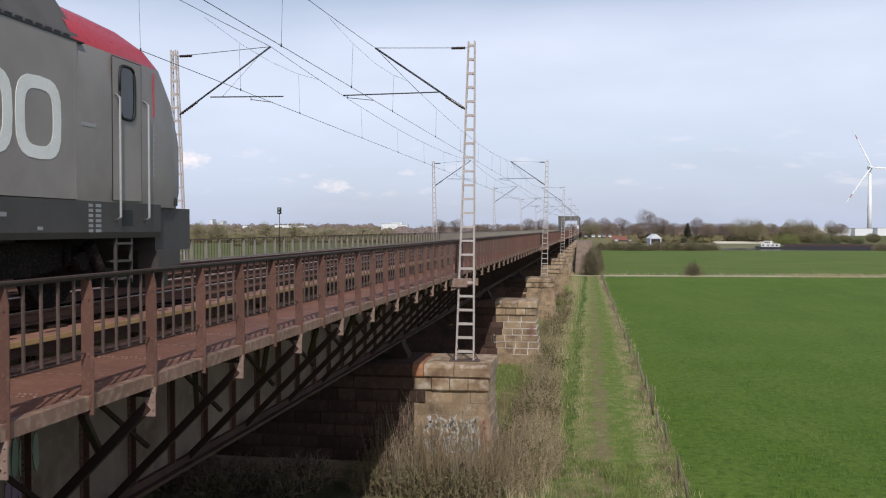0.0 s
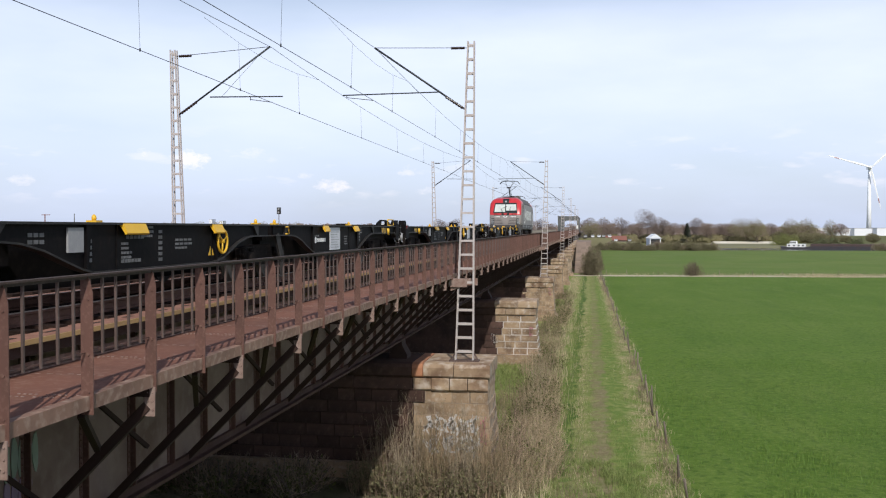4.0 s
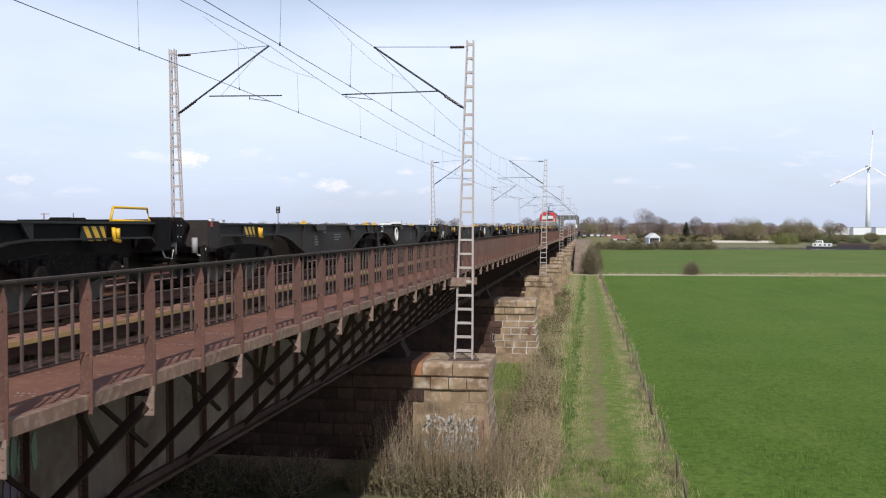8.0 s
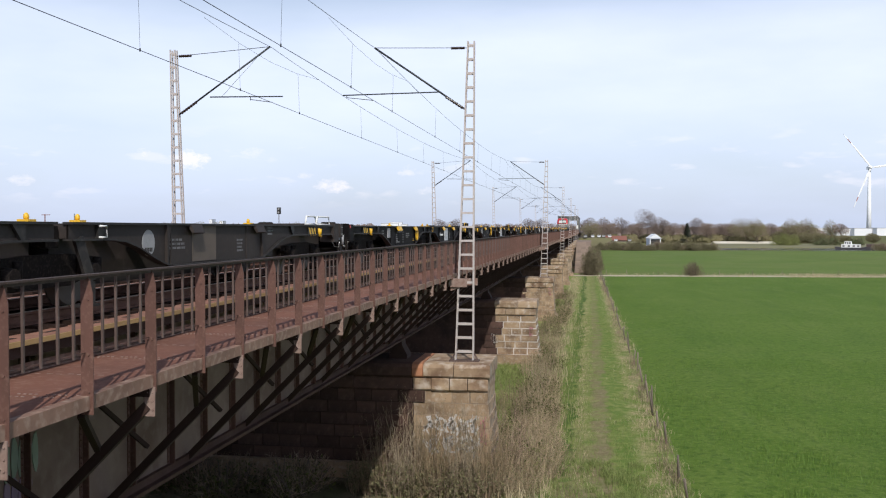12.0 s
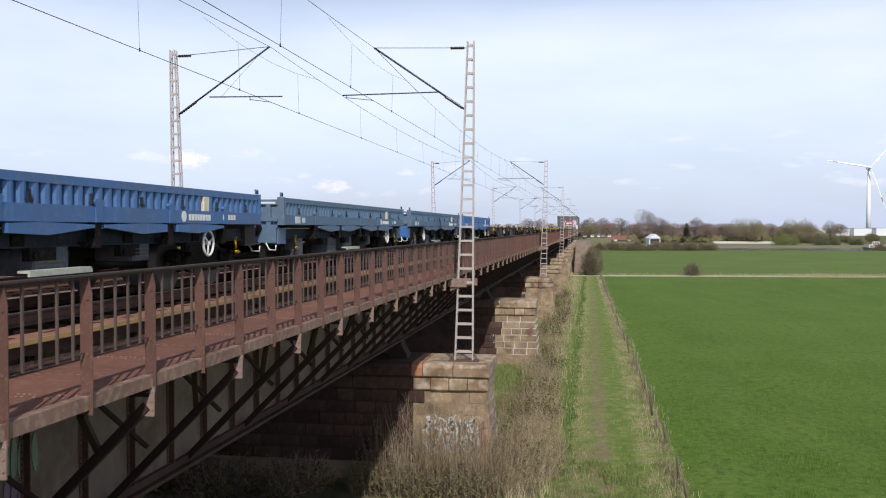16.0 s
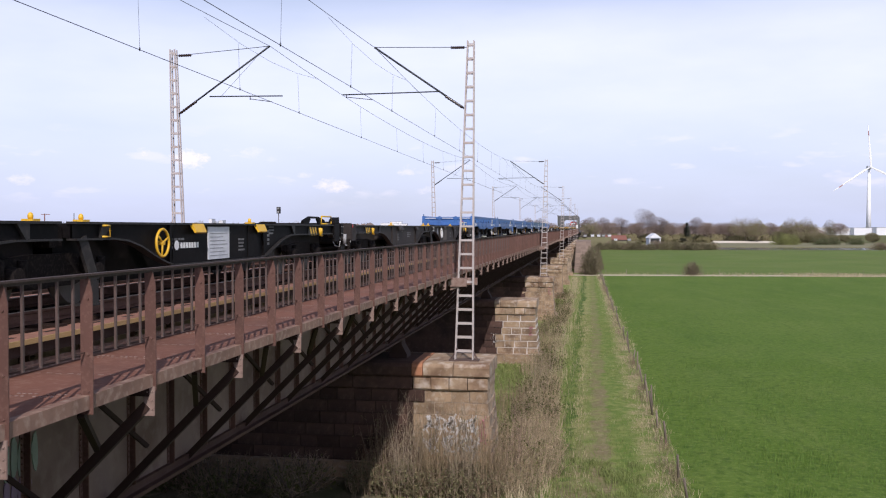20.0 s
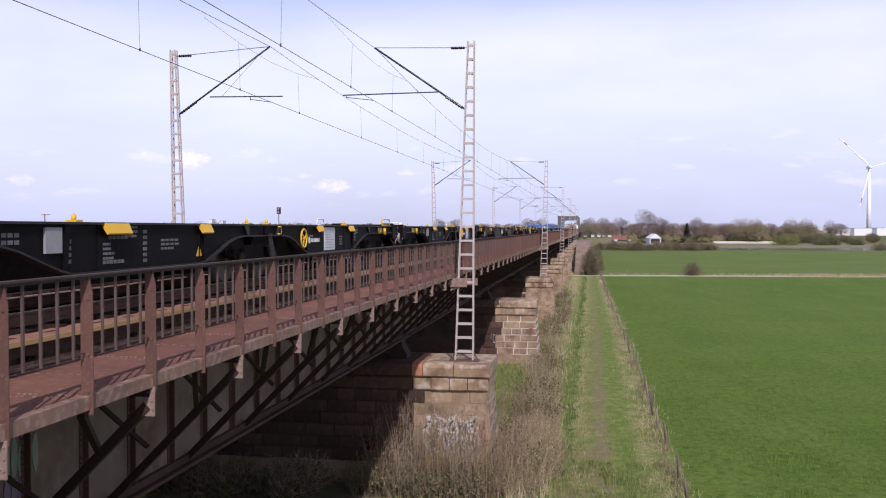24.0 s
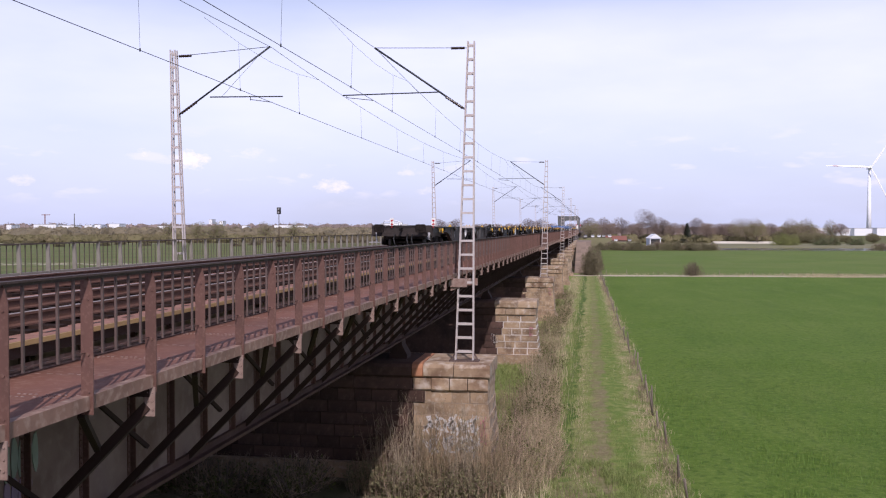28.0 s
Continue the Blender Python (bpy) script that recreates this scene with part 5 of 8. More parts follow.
        for dy in (-0.22, 0.22):
            pts = [(-0.97, head.y + dy, head.z - 0.24), (-0.8, head.y + dy, head.z - 0.02), (-0.5, head.y + dy, head.z + 0.05), (0.5, head.y + dy, head.z + 0.05), (0.8, head.y + dy, head.z - 0.02), (0.97, head.y + dy, head.z - 0.24)]
            tube(bm, pts, 0.026, 6)
        for s in (-0.42, 0.42):
            tube(bm, [(s, head.y - 0.22, head.z + 0.02), (s, head.y + 0.22, head.z + 0.02)], 0.02, 6)
        part("collector_head", bm, MAT["grime"], p)

    panto(5.9, 1, True)
    panto(L - 5.4, -1, False)
    return ob


def hazard(parent, d, x, mat_y="yellow"):
    """A yellow plate with slanting black bars on the sill, and its little valve handle."""
    bm = B()
    o = x - 1.26
    box(bm, 1.235 + o, 1.262 + o, -d - 0.62, -d, 0.87, 1.07, 1)
    for k in range(3):
        y = -d - 0.61 + k * 0.205
        top, low = (y, y + 0.12), (min(-d, y + 0.15), min(-d, y + 0.27))
        f = [(1.266 + o, low[0], 0.872), (1.266 + o, low[1], 0.872), (1.266 + o, min(-d, top[1]), 1.068), (1.266 + o, top[0], 1.068)]
        if low[1] - low[0] < 0.01:
            f = [f[0], f[2], f[3]]
        vs = [bm.verts.new(p) for p in f]
        bm.faces.new(vs)
    hz = part("hazard_plate", bm, [MAT[mat_y], MAT["black"]], parent, "yellow plate with black slanting stripes")
    bm = B()
    for k in range(12):
        y = -d - 0.75 + k * 0.12
        box(bm, 1.2 + o, 1.27 + o, y, y + 0.07, 1.1, 1.125)
    part("edge_stripe", bm, MAT[mat_y], parent, "dashed yellow edge stripes")
    bm = B()
    tube(bm, [(1.3 + o, -d + 0.12, 1.05), (1.3 + o, -d + 0.14, 0.88), (1.3 + o, -d + 0.3, 0.86)], 0.03, 6)
    tube(bm, [(1.3 + o, -d + 0.24, 1.04), (1.3 + o, -d + 0.24, 0.9)], 0.035, 6)
    part("valve_handle", bm, MAT[mat_y], parent)


def handwheel(parent, d, mat, x=1.3, z=0.82, r=0.21):
    bm = B()
    ring(bm, (x, -d, z), r, 0.022)
    for k in range(3):
        t = 2 * math.pi * k / 3 + 0.4
        tube(bm, [(x, -d, z), (x, -d + r * math.cos(t), z + r * math.sin(t))], 0.016, 5)
    tube(bm, [(x - 0.12, -d, z), (x + 0.03, -d, z)], 0.035, 8)
    part("handwheel", bm, MAT[mat], parent, "yellow brake handwheel" if mat == "yellow" else "white brake handwheel")


CON_L = 26.62


def container_wagon(body, trim, hump, wheel_d, panel, label, blocks=False, marked=True):
    ob = thing("container_wagon", label, "freight wagon", (TRACK_R, 0, RAIL_Z), "container wagons of the train")
    bmat = MAT[body]

    low = [(0.62, 0.74), (1.0, 0.74), (1.25, 0.9), (4.3, 0.9), (4.7, 0.87), (5.15, 0.78), (5.6, 0.64), (6.0, 0.52), (6.3, 0.46), (10.3, 0.46), (10.6, 0.52), (11.0, 0.64), (11.4, 0.78), (11.8, 0.87), (12.2, 0.9), (13.15, 0.9)]  # sill outline of one half: distance from its outer end, height
    for half in (0, 1):
        def Y(d):
            return -d if half == 0 else -(CON_L - d)
        for s in (-1, 1):
            bm = B()
            A = [bm.verts.new((s * 1.2, Y(d), z)) for d, z in low]
            Bt = [bm.verts.new((s * 1.2, Y(d), 1.13)) for d, z in low]
            A2 = [bm.verts.new((s * 1.23, Y(d), z)) for d, z in low]
            B2 = [bm.verts.new((s * 1.23, Y(d), 1.13)) for d, z in low]
            for k in range(len(low) - 1):
                bm.faces.new((A[k], A[k + 1], Bt[k + 1], Bt[k]))
                bm.faces.new((A2[k], A2[k + 1], B2[k + 1], B2[k]))
            for R, T in ((A, A2), (Bt, B2)):
                for k in range(len(low) - 1):
                    bm.faces.new((R[k], R[k + 1], T[k + 1], T[k]))
            bmesh.ops.recalc_face_normals(bm, faces=bm.faces[:])
            part("side_sill", bm, bmat, ob)
            # flange colour carries the highlight along the arches
            bm = B()
            for k in range(len(low) - 1):
                (d0, z0), (d1, z1) = low[k], low[k + 1]
                beam(bm, (s * 1.225, Y(d0), z0), (s * 1.225, Y(d1), z1), 0.15, 0.025)
            box(bm, s * 1.15, s * 1.29, min(Y(0.62), Y(13.15)), max(Y(0.62), Y(13.15)), 1.10, 1.132)
            bmesh.ops.recalc_face_normals(bm, faces=bm.faces[:])
            part("sill_flange", bm, MAT["wag_edge"], ob)
            # the wider stiffeners have their lit look put into the colour
            for d, t in ((6.15, 0.12), (10.45, -0.12), (4.2, 0.25), (12.5, -0.25)):
                bm = B()
                z = 0.47 if abs(t) < 0.2 else 0.91
                extrude(bm, [(Y(d), z), (Y(d + t * 0.3), z), (Y(d + t), 1.1), (Y(d), 1.1)], "x", s * 1.225, s * 1.275)
                part("stiffener", bm, bmat if abs(t) < 0.2 else MAT["wag_edge"], ob)
        bm = B()
        box(bm, -0.25, 0.25, min(Y(0.62), Y(13.1)), max(Y(0.62), Y(13.1)), 0.75, 1.08)
        for d in (0.75, 2.6, 4.8, 6.4, 8.3, 10.2, 11.9, 12.9):
            box(bm, -1.2, 1.2, min(Y(d), Y(d + 0.22)), max(Y(d), Y(d + 0.22)), 0.92, 1.1)
        for a, b in ((1.15, 5.0), (11.1, 13.1)):
            box(bm, -0.92, 0.92, min(Y(a), Y(b)), max(Y(a), Y(b)), 0.6, 0.919)
        for a, b in ((3.9, 13.1),):
            box(bm, -0.98, -0.6, min(Y(a), Y(b)), max(Y(a), Y(b)), 0.1, 0.919)
        part("centre_beam", bm, bmat, ob)
        # headstock plate and buffers
        bm = B()
        box(bm, -1.3, 1.3, min(Y(0.6), Y(0.66)), max(Y(0.6), Y(0.66)), 0.72, 1.18)
        box(bm, 0.95, 1.31, min(Y(0.66), Y(1.1)), max(Y(0.66), Y(1.1)), 0.70, 1.16)
        part("headstock", bm, bmat, ob)
        buffers(ob, Y(0.6), 1 if half == 0 else -1)
        bm = B()
        box(bm, 1.24, 1.3, min(Y(0.45), Y(0.53)), max(Y(0.45), Y(0.53)), 0.3, 0.75)
        box(bm, 1.08, 1.3, min(Y(0.4), Y(0.7)), max(Y(0.4), Y(0.7)), 0.27, 0.3)
        part("corner_step", bm, MAT["grime"], ob, "dark hanging corner step")
        bm = B()
        tube(bm, [(1.2, Y(0.3), 0.88), (1.2, Y(0.3), 0.62)], 0.05, 10)
        part("brake_cylinder", bm, MAT["sign_grey"], ob, "pale upright brake cylinder")
        if half == 0:
            bm = B()
            if hump in ("hump", "both"):
                extrude(bm, [(Y(0.25), 1.13), (Y(0.25), 1.33), (Y(0.36), 1.33), (Y(0.62), 1.26), (Y(0.66), 1.13)], "x", 1.02, 1.2)
            box(bm, 1.2, 1.3, min(Y(0.2), Y(0.42)), max(Y(0.2), Y(0.42)), 0.82, 1.16)
            for zz in (0.9, 1.08):
                for q in (0.25, 0.37):
                    tube(bm, [(1.3, Y(q), zz), (1.312, Y(q), zz)], [0.015, 0.01], 6, 1)
            part("end_block", bm, [bmat, MAT["sign_grey"]], ob, "dark bolted end block")
        bm = B()
        hy = Y(0.52)
        tube(bm, [(1.1, hy, 0.72), (1.16, hy, 0.58), (1.28, hy, 0.56), (1.3, hy, 0.7)], 0.014, 5)
        part("shunter_grip", bm, MAT["white"], ob, "white shunter's grip")
        if half == 1:
            bm = B()
            box(bm, 1.3, 1.32, Y(0.78), Y(0.7), 1.06, 1.15)
            part("red_reflector", bm, MAT["lamp_red"], ob)
        hazard(ob, 2.5 if half == 0 else CON_L - 3.0, 1.26)
        # twist locks on the deck edge
        for d in (6.6, 12.75):
            bm = B()
            box(bm, 1.05, 1.2, Y(d) - 0.08, Y(d) + 0.08, 1.132, 1.16)
            tube(bm, [(1.12, Y(d), 1.16), (1.12, Y(d), 1.19), (1.12, Y(d), 1.22), (1.12, Y(d), 1.24)], [0.03, 0.036, 0.03, 0.01], 8)
            part("twist_lock", bm, MAT["yellow"], ob)
        for d, w in (((6.46, 0.45), (9.43, 0.42)) if half == 0 else ((7.4, 0.66), (10.4, 0.42))):
            bm = B()
            y = Y(d)
            extrude(bm, [(1.24, 1.095), (1.3, 1.12), (1.36, 0.98), (1.33, 0.96)], "y", y - w / 2, y + w / 2)
            part("lock_flap", bm, MAT[trim] if trim == "yellow" else bmat, ob, "hinged flap on the sill")
        # stencilled data, as bars
        rnd = random.Random(half)
        bm = B()
        for d0, z0, rows, wid in ((10.0 if half == 0 else 9.2, 0.72, 3, 0.7), (5.6 if half == 0 else 8.0, 0.92, 3, 0.4), (7.3, 0.62, 4, 0.35)):
            for r in range(rows):
                w = wid * rnd.uniform(0.6, 1.0)
                y = Y(d0)
                n = 4
                for q in range(n):
                    a = y - wid / 2 + w * q / n
                    box(bm, 1.225, 1.236, a, a + w / n * 0.75, z0 + r * 0.065, z0 + r * 0.065 + 0.035)
        part("stencil", bm, MAT["stencil_grey"], ob, "small pale stencil bars")
        bm = B()
        for d in (7.0, 10.25):
            box(bm, 1.23, 1.245, Y(d) - 0.02, Y(d) + 0.02, 0.47, 1.1)
        part("sill_rib", bm, bmat, ob)
    # joint over the middle bogie
    bm = B()
    box(bm, -1.1, 1.1, -CON_L / 2 - 0.14, -CON_L / 2 + 0.14, 0.8, 1.08)
    tube(bm, [(0, -CON_L / 2, 0.6), (0, -CON_L / 2, 1.1)], 0.3, 12)
    part("joint", bm, MAT["grime"], ob)
    bm = B()
    beam(bm, (1.24, -12.95, 0.92), (1.28, -12.72, 0.35), 0.05, 0.16)
    beam(bm, (1.28, -12.72, 0.35), (1.28, -12.72, 0.02), 0.05, 0.16)
    box(bm, 1.1, 1.32, -12.9, -12.54, 0.02, 0.05)
    part("joint_step", bm, MAT["wag_edge"], ob, "dark grey hanging step at the joint")
    bm = B()
    y = -12.45
    tube(bm, [(1.24, y - 0.03, 1.08), (1.3, y - 0.03, 1.08), (1.3, y + 0.12, 1.08), (1.3, y + 0.12, 0.93), (1.3, y - 0.03, 0.93), (1.24, y - 0.03, 0.93)], 0.016, 5)
    part("grab_loop", bm, MAT["yellow" if trim == "yellow" else "white"], ob)
    for d in (3.0, CON_L / 2, CON_L - 3.0):
        bogie(ob, -d)
    handwheel(ob, wheel_d, "yellow" if trim == "yellow" else "white")
    if panel:
        bm = B()
        box(bm, 1.23, 1.245, -8.9, -7.95, 0.5, 1.07)
        pn = part("data_panel", bm, MAT["sign_white"], ob, "white data panel with grey print bars")
        bm = B()
        for k in range(7):
            box(bm, 1.245, 1.249, -8.82, -8.05 - 0.1 * (k % 3), 0.56 + k * 0.065, 0.572 + k * 0.065)
        part("print", bm, MAT["sign_grey"], pn)
        bm = B()
        for k in range(7):
            box(bm, 1.23, 1.237, -9.98 + k * 0.105, -9.91 + k * 0.105, 0.72, 0.81)
        tube(bm, [(1.228, -10.12, 0.77), (1.237, -10.12, 0.77)], 0.08, 10)
        part("owner_mark", bm, MAT["white"], ob, "white emblem and letter blocks", "stuff")
        bm = B()
        box(bm, 1.23, 1.26, -20.88, -20.52, 0.74, 1.06)
        part("grey_panel", bm, MAT["sign_grey"], ob)
        for y0, z0, cols, rows, sx in ((-19.35, 0.9, 5, 2, 0.11), (-18.35, 0.55, 1, 6, 0.16), (-19.5, 0.56, 6, 1, 0.1), (-21.7, 0.86, 3, 2, 0.12), (-20.4, 0.6, 1, 4, 0.16), (-5.9, 0.7, 1, 4, 0.16)):
            bm = B()
            for q in range(rows):
                for c in range(cols):
                    box(bm, 1.23, 1.236, y0 + c * sx, y0 + c * sx + sx * 0.75, z0 + q * 0.085, z0 + q * 0.085 + 0.05)
            part("stencil", bm, MAT["stencil_grey"], ob, "small pale stencil bars", "stuff")
        bm = B()
        f = [(1.232, -16.5, 0.58), (1.232, -16.25, 0.58), (1.232, -16.37, 0.78)]
        v = [bm.verts.new(p) for p in f] + [bm.verts.new((1.238, p[1], p[2])) for p in f]
        bm.faces.new(v[3:])
        part("warning_triangle", bm, MAT["yellow"], ob)
    elif marked:
        bm = B()
        box(bm, 1.232, 1.238, -9.45, -8.47, 0.5, 1.09)
        part("repaint_patch", bm, MAT["wag_patch"], ob, "brown repainted patch")
        bm = B()
        tube(bm, [(1.23, -11.0, 0.83), (1.238, -11.0, 0.83)], 0.2, 18)
        rm = part("round_mark", bm, MAT["sign_grey"], ob)
        bm = B()
        for k in range(5):
            box(bm, 1.238, 1.241, -11.12 + k * 0.05, -11.085 + k * 0.05, 0.7, 0.76)
        part("mark_bars", bm, MAT["wag_brown"], rm)
    # end platform with hoop or hump
    if hump in ("hump", "both"):
        bm = B()
        prof = [(-3.4, 1.14), (-3.4, 1.19), (-2.88, 1.3), (-2.2, 1.3), (-1.64, 1.22), (-1.62, 1.14)]
        hole = [(-2.98, 1.15), (-2.82, 1.28), (-2.24, 1.28), (-2.05, 1.15)]
        for (y0, z0), (y1, z1) in zip(prof, prof[1:]):
            beam(bm, (1.18, y0, z0), (1.18, y1, z1), 0.05, 0.05)
        for (y0, z0), (y1, z1) in ((hole[0], hole[1]), (hole[2], hole[3])):
            beam(bm, (1.18, y0, z0), (1.18, y1, z1), 0.04, 0.07)
        extrude(bm, [(-3.4, 1.14), (-2.98, 1.14), (-2.86, 1.295), (-2.9, 1.3), (-3.4, 1.19)], "x", 1.155, 1.205)
        extrude(bm, [(-2.05, 1.14), (-1.62, 1.14), (-1.64, 1.22), (-2.2, 1.3), (-2.24, 1.285)], "x", 1.155, 1.205)
        part("folding_stand", bm, bmat, ob, "dark folding container stand")
    if hump in ("rail", "both"):
        for y0, y1, m in (((-2.28, -1.12, trim) if hump == "rail" else (-1.97, -0.99, trim)), (-3.15, -2.3, "white" if hump == "rail" else None)):
            if not m:
                continue
            bm = B()
            o = 0.0 if m == trim else -1.9
            tube(bm, [(1.2 + o, y0, 1.14), (1.2 + o, y0 + 0.08, 1.335), (1.2 + o, y1 - 0.08, 1.335), (1.2 + o, y1, 1.14), (1.2 + o, y0, 1.15)], 0.022, 6)
            part("end_hoop", bm, MAT["yellow" if m == "yellow" else "white"], ob, "bent tube end rail")
    if blocks:
        for d in (1.2, 6.2, 12.5, 13.6, 25.65):
            bm = B()
            extrude(bm, [(-d - 0.22, 1.13), (-d - 0.22, 1.25), (-d - 0.13, 1.33), (-d + 0.13, 1.33), (-d + 0.22, 1.25), (-d + 0.22, 1.13)], "x", 1.0, 1.2)
            part("spigot_block", bm, bmat, ob, "dark raised spigot block")
    return ob


BLUE_L = 14.02


def blue_wagon(mat, tail, label, wheel_d=3.1):
    ob = thing("side_tipping_wagon", label, "freight wagon", (TRACK_R, 0, RAIL_Z), "blue wagons of the train")
    bm_ = MAT[mat]
    y0, y1 = -0.72, -13.3
    for s in (-1, 1):
        bm = B()
        box(bm, s * 1.30, s * 1.335, y1, y0, 1.12, 1.66)
        bmesh.ops.recalc_face_normals(bm, faces=bm.faces[:])
        part("side_wall", bm, bm_, ob)
        bm = B()
        box(bm, s * 1.29, s * 1.42, y1, y0, 1.59, 1.70)
        bmesh.ops.recalc_face_normals(bm, faces=bm.faces[:])
        part("top_beam", bm, bm_, ob)
        bm = B()
        box(bm, s * 1.32, s * 1.44, y1, y0, 1.13, 1.34)
        bmesh.ops.recalc_face_normals(bm, faces=bm.faces[:])
        part("lower_beam", bm, bm_, ob)
        n = 52 if s == 1 else 8
        rib = None
        for i in range(n):
            y = y1 + 0.15 + (y0 - y1 - 0.3) * i / (n - 1)
            if rib is None:
                bm = B()
                extrude(bm, [(s * 1.336, -0.095), (s * 1.375, -0.088), (s * 1.405, -0.06), (s * 1.42, 0.0), (s * 1.405, 0.06), (s * 1.375, 0.088), (s * 1.336, 0.095)], "z", 1.34, 1.59)
                r = part("rib", bm, bm_, ob)
                r.location.y = y
                rib = r.data
            else:
                shared("rib", rib, ob, pose(0, y, 0))
        for y in (-0.74, -13.28):
            bm = B()
            box(bm, s * 1.28, s * 1.435, y - 0.045, y + 0.045, 1.12, 1.71)
            tube(bm, [(s * 1.36, y - 0.05, 1.72), (s * 1.36, y - 0.05, 1.79), (s * 1.36, y + 0.05, 1.79), (s * 1.36, y + 0.05, 1.72)], 0.025, 6)
            bmesh.ops.recalc_face_normals(bm, faces=bm.faces[:])
            part("corner_post", bm, bm_, ob)
        # hinge arms and tipping cylinders
        if s == 1:
            for i in range(5):
                y = -2.5 - i * 2.13
                bm = B()
                extrude(bm, [(y - 0.08, 1.13), (y + 0.08, 1.13), (y + 0.09, 1.33), (y + 0.13, 1.39), (y + 0.09, 1.43), (y - 0.09, 1.43), (y - 0.13, 1.39), (y - 0.09, 1.33)], "x", 1.36, 1.46)
                part("hinge_arm", bm, bm_, ob)
                bm = B()
                extrude(bm, [(y - 0.07, 0.8), (y + 0.07, 0.8), (y + 0.08, 1.13), (y - 0.08, 1.13)], "x", 1.3, 1.43)
                part("hinge_bracket", bm, MAT["grime"], ob)
                bm = B()
                extrude(bm, [(y - 0.2, 0.8), (y + 0.2, 0.8), (y + 0.12, 0.88), (y - 0.12, 0.88)], "x", 1.1, 1.36)
                part("hinge_foot", bm, MAT["grime"], ob)
                if i < 4:
                    bm = B()
                    w = 1 if i % 2 else -1
                    extrude(bm, [(y - 1.06 - w * 0.93, 1.06), (y - 1.06 - w * 0.93, 1.1), (y - 1.06 + w * 0.2, 1.125), (y - 1.06 + w * 0.88, 1.11), (y - 1.06 + w * 0.88, 1.0), (y - 1.06 + w * 0.1, 0.97)], "x", 1.385, 1.465)
                    part("locking_bar", bm, bm_, ob)
    for i in range(9):
        y = -1.5 - i * 1.35
        bm = B()
        box(bm, 1.415, 1.435, y - 0.03, y + 0.03, 1.37, 1.5)
        box(bm, 1.415, 1.45, y - 0.05, y + 0.05, 1.36, 1.4)
        part("side_latch", bm, MAT["blue_under"], ob, "dark latch on the side wall")
    for i in range(4):
        y = -3.5 - i * 2.13
        bm = B()
        box(bm, 1.2, 1.3, y - 0.3, y + 0.25, 0.66, 0.82)
        tube(bm, [(1.3, y - 0.2, 0.72), (1.33, y - 0.2, 0.72)], 0.05, 8)
        part("air_reservoir", bm, MAT["grime"], ob)
    # floor, ends and frame
    for s in (-1, 1):
        bm = B()
        box(bm, s * 1.17, s * 1.22, y1 + 0.5, y0 - 0.5, 0.84, 1.05)
        box(bm, s * 1.17, s * 1.27, y1 + 0.5, y0 - 0.5, 0.82, 0.838)
        bmesh.ops.recalc_face_normals(bm, faces=bm.faces[:])
        part("frame_sill", bm, MAT["blue_under"], ob, "grimy blue frame sill")
    bm = B()
    box(bm, -1.3, 1.3, y1, y0, 1.06, 1.12)
    part("floor", bm, MAT["grime"], ob)
    for y in (y0, y1):
        s = 1 if y == y0 else -1
        bm = B()
        box(bm, -1.3, 1.3, min(y, y - s * 0.05), max(y, y - s * 0.05), 1.12, 1.64)
        for x in (-0.45, 0.45):
            box(bm, x - 0.06, x + 0.06, min(y, y + s * 0.06), max(y, y + s * 0.06), 1.12, 1.7)
        box(bm, -1.3, 1.3, min(y, y + s * 0.05), max(y, y + s * 0.05), 1.55, 1.66)
        box(bm, -1.3, 1.3, min(y, y + s * 0.08), max(y, y + s * 0.08), 1.2, 1.28)
        box(bm, -1.3, 1.3, min(y, y + s * 0.1), max(y, y + s * 0.1), 1.06, 1.13)
        for x in (-1.1, 1.1):
            box(bm, x - 0.05, x + 0.05, min(y, y + s * 0.07), max(y, y + s * 0.07), 1.12, 1.56)
        part("end_wall", bm, bm_, ob)
        bm = B()
        for x in (-0.95, 0.0, 0.95):
            box(bm, x - 0.3, x + 0.3, min(y, y + s * 0.055), max(y, y + s * 0.055), 1.57, 1.61)
        part("stencil", bm, MAT["sign_white"], ob)
        bm = B()
        tube(bm, [(0.85, y + s * 0.05, 1.42), (0.85, y + s * 0.07, 1.42)], [0.03, 0.025], 8)
        part("red_reflector", bm, MAT["lamp_red"], ob)
        bm = B()
        box(bm, 0.78, 0.92, min(y, y + s * 0.05), max(y, y + s * 0.05), 1.2, 1.38)
        part("lamp_bracket", bm, MAT["black"], ob)
    bm = B()
    box(bm, -0.45, 0.45, -13.4, -0.62, 0.72, 1.05)
    for y in (-3.3, -5.6, -8.2, -10.7):
        box(bm, -1.25, 1.25, y - 0.12, y + 0.12, 0.8, 1.05)
    part("frame", bm, MAT["grime"], ob)
    bm = B()
    for q in range(9):
        box(bm, 1.3, 1.46, -8.3 + q * 0.15, -8.17 + q * 0.15, 0.53, 0.56)
    box(bm, 1.43, 1.46, -8.3, -6.95, 0.49, 0.53)
    part("step_board", bm, MAT["step_green"], ob, "pale perforated step board")
    for y, w in ((-0.6, 1), (-13.42, -1)):
        bm = B()
        box(bm, -1.28, 1.28, min(y, y - w * 0.1), max(y, y - w * 0.1), 0.75, 1.1)
        box(bm, 1.0, 1.3, min(y - w * 0.1, y - w * 0.6), max(y - w * 0.1, y - w * 0.6), 0.72, 1.12)
        part("headstock", bm, MAT[tail], ob, "platform end of the wagon")
        buffers(ob, y, w)
        bm = B()
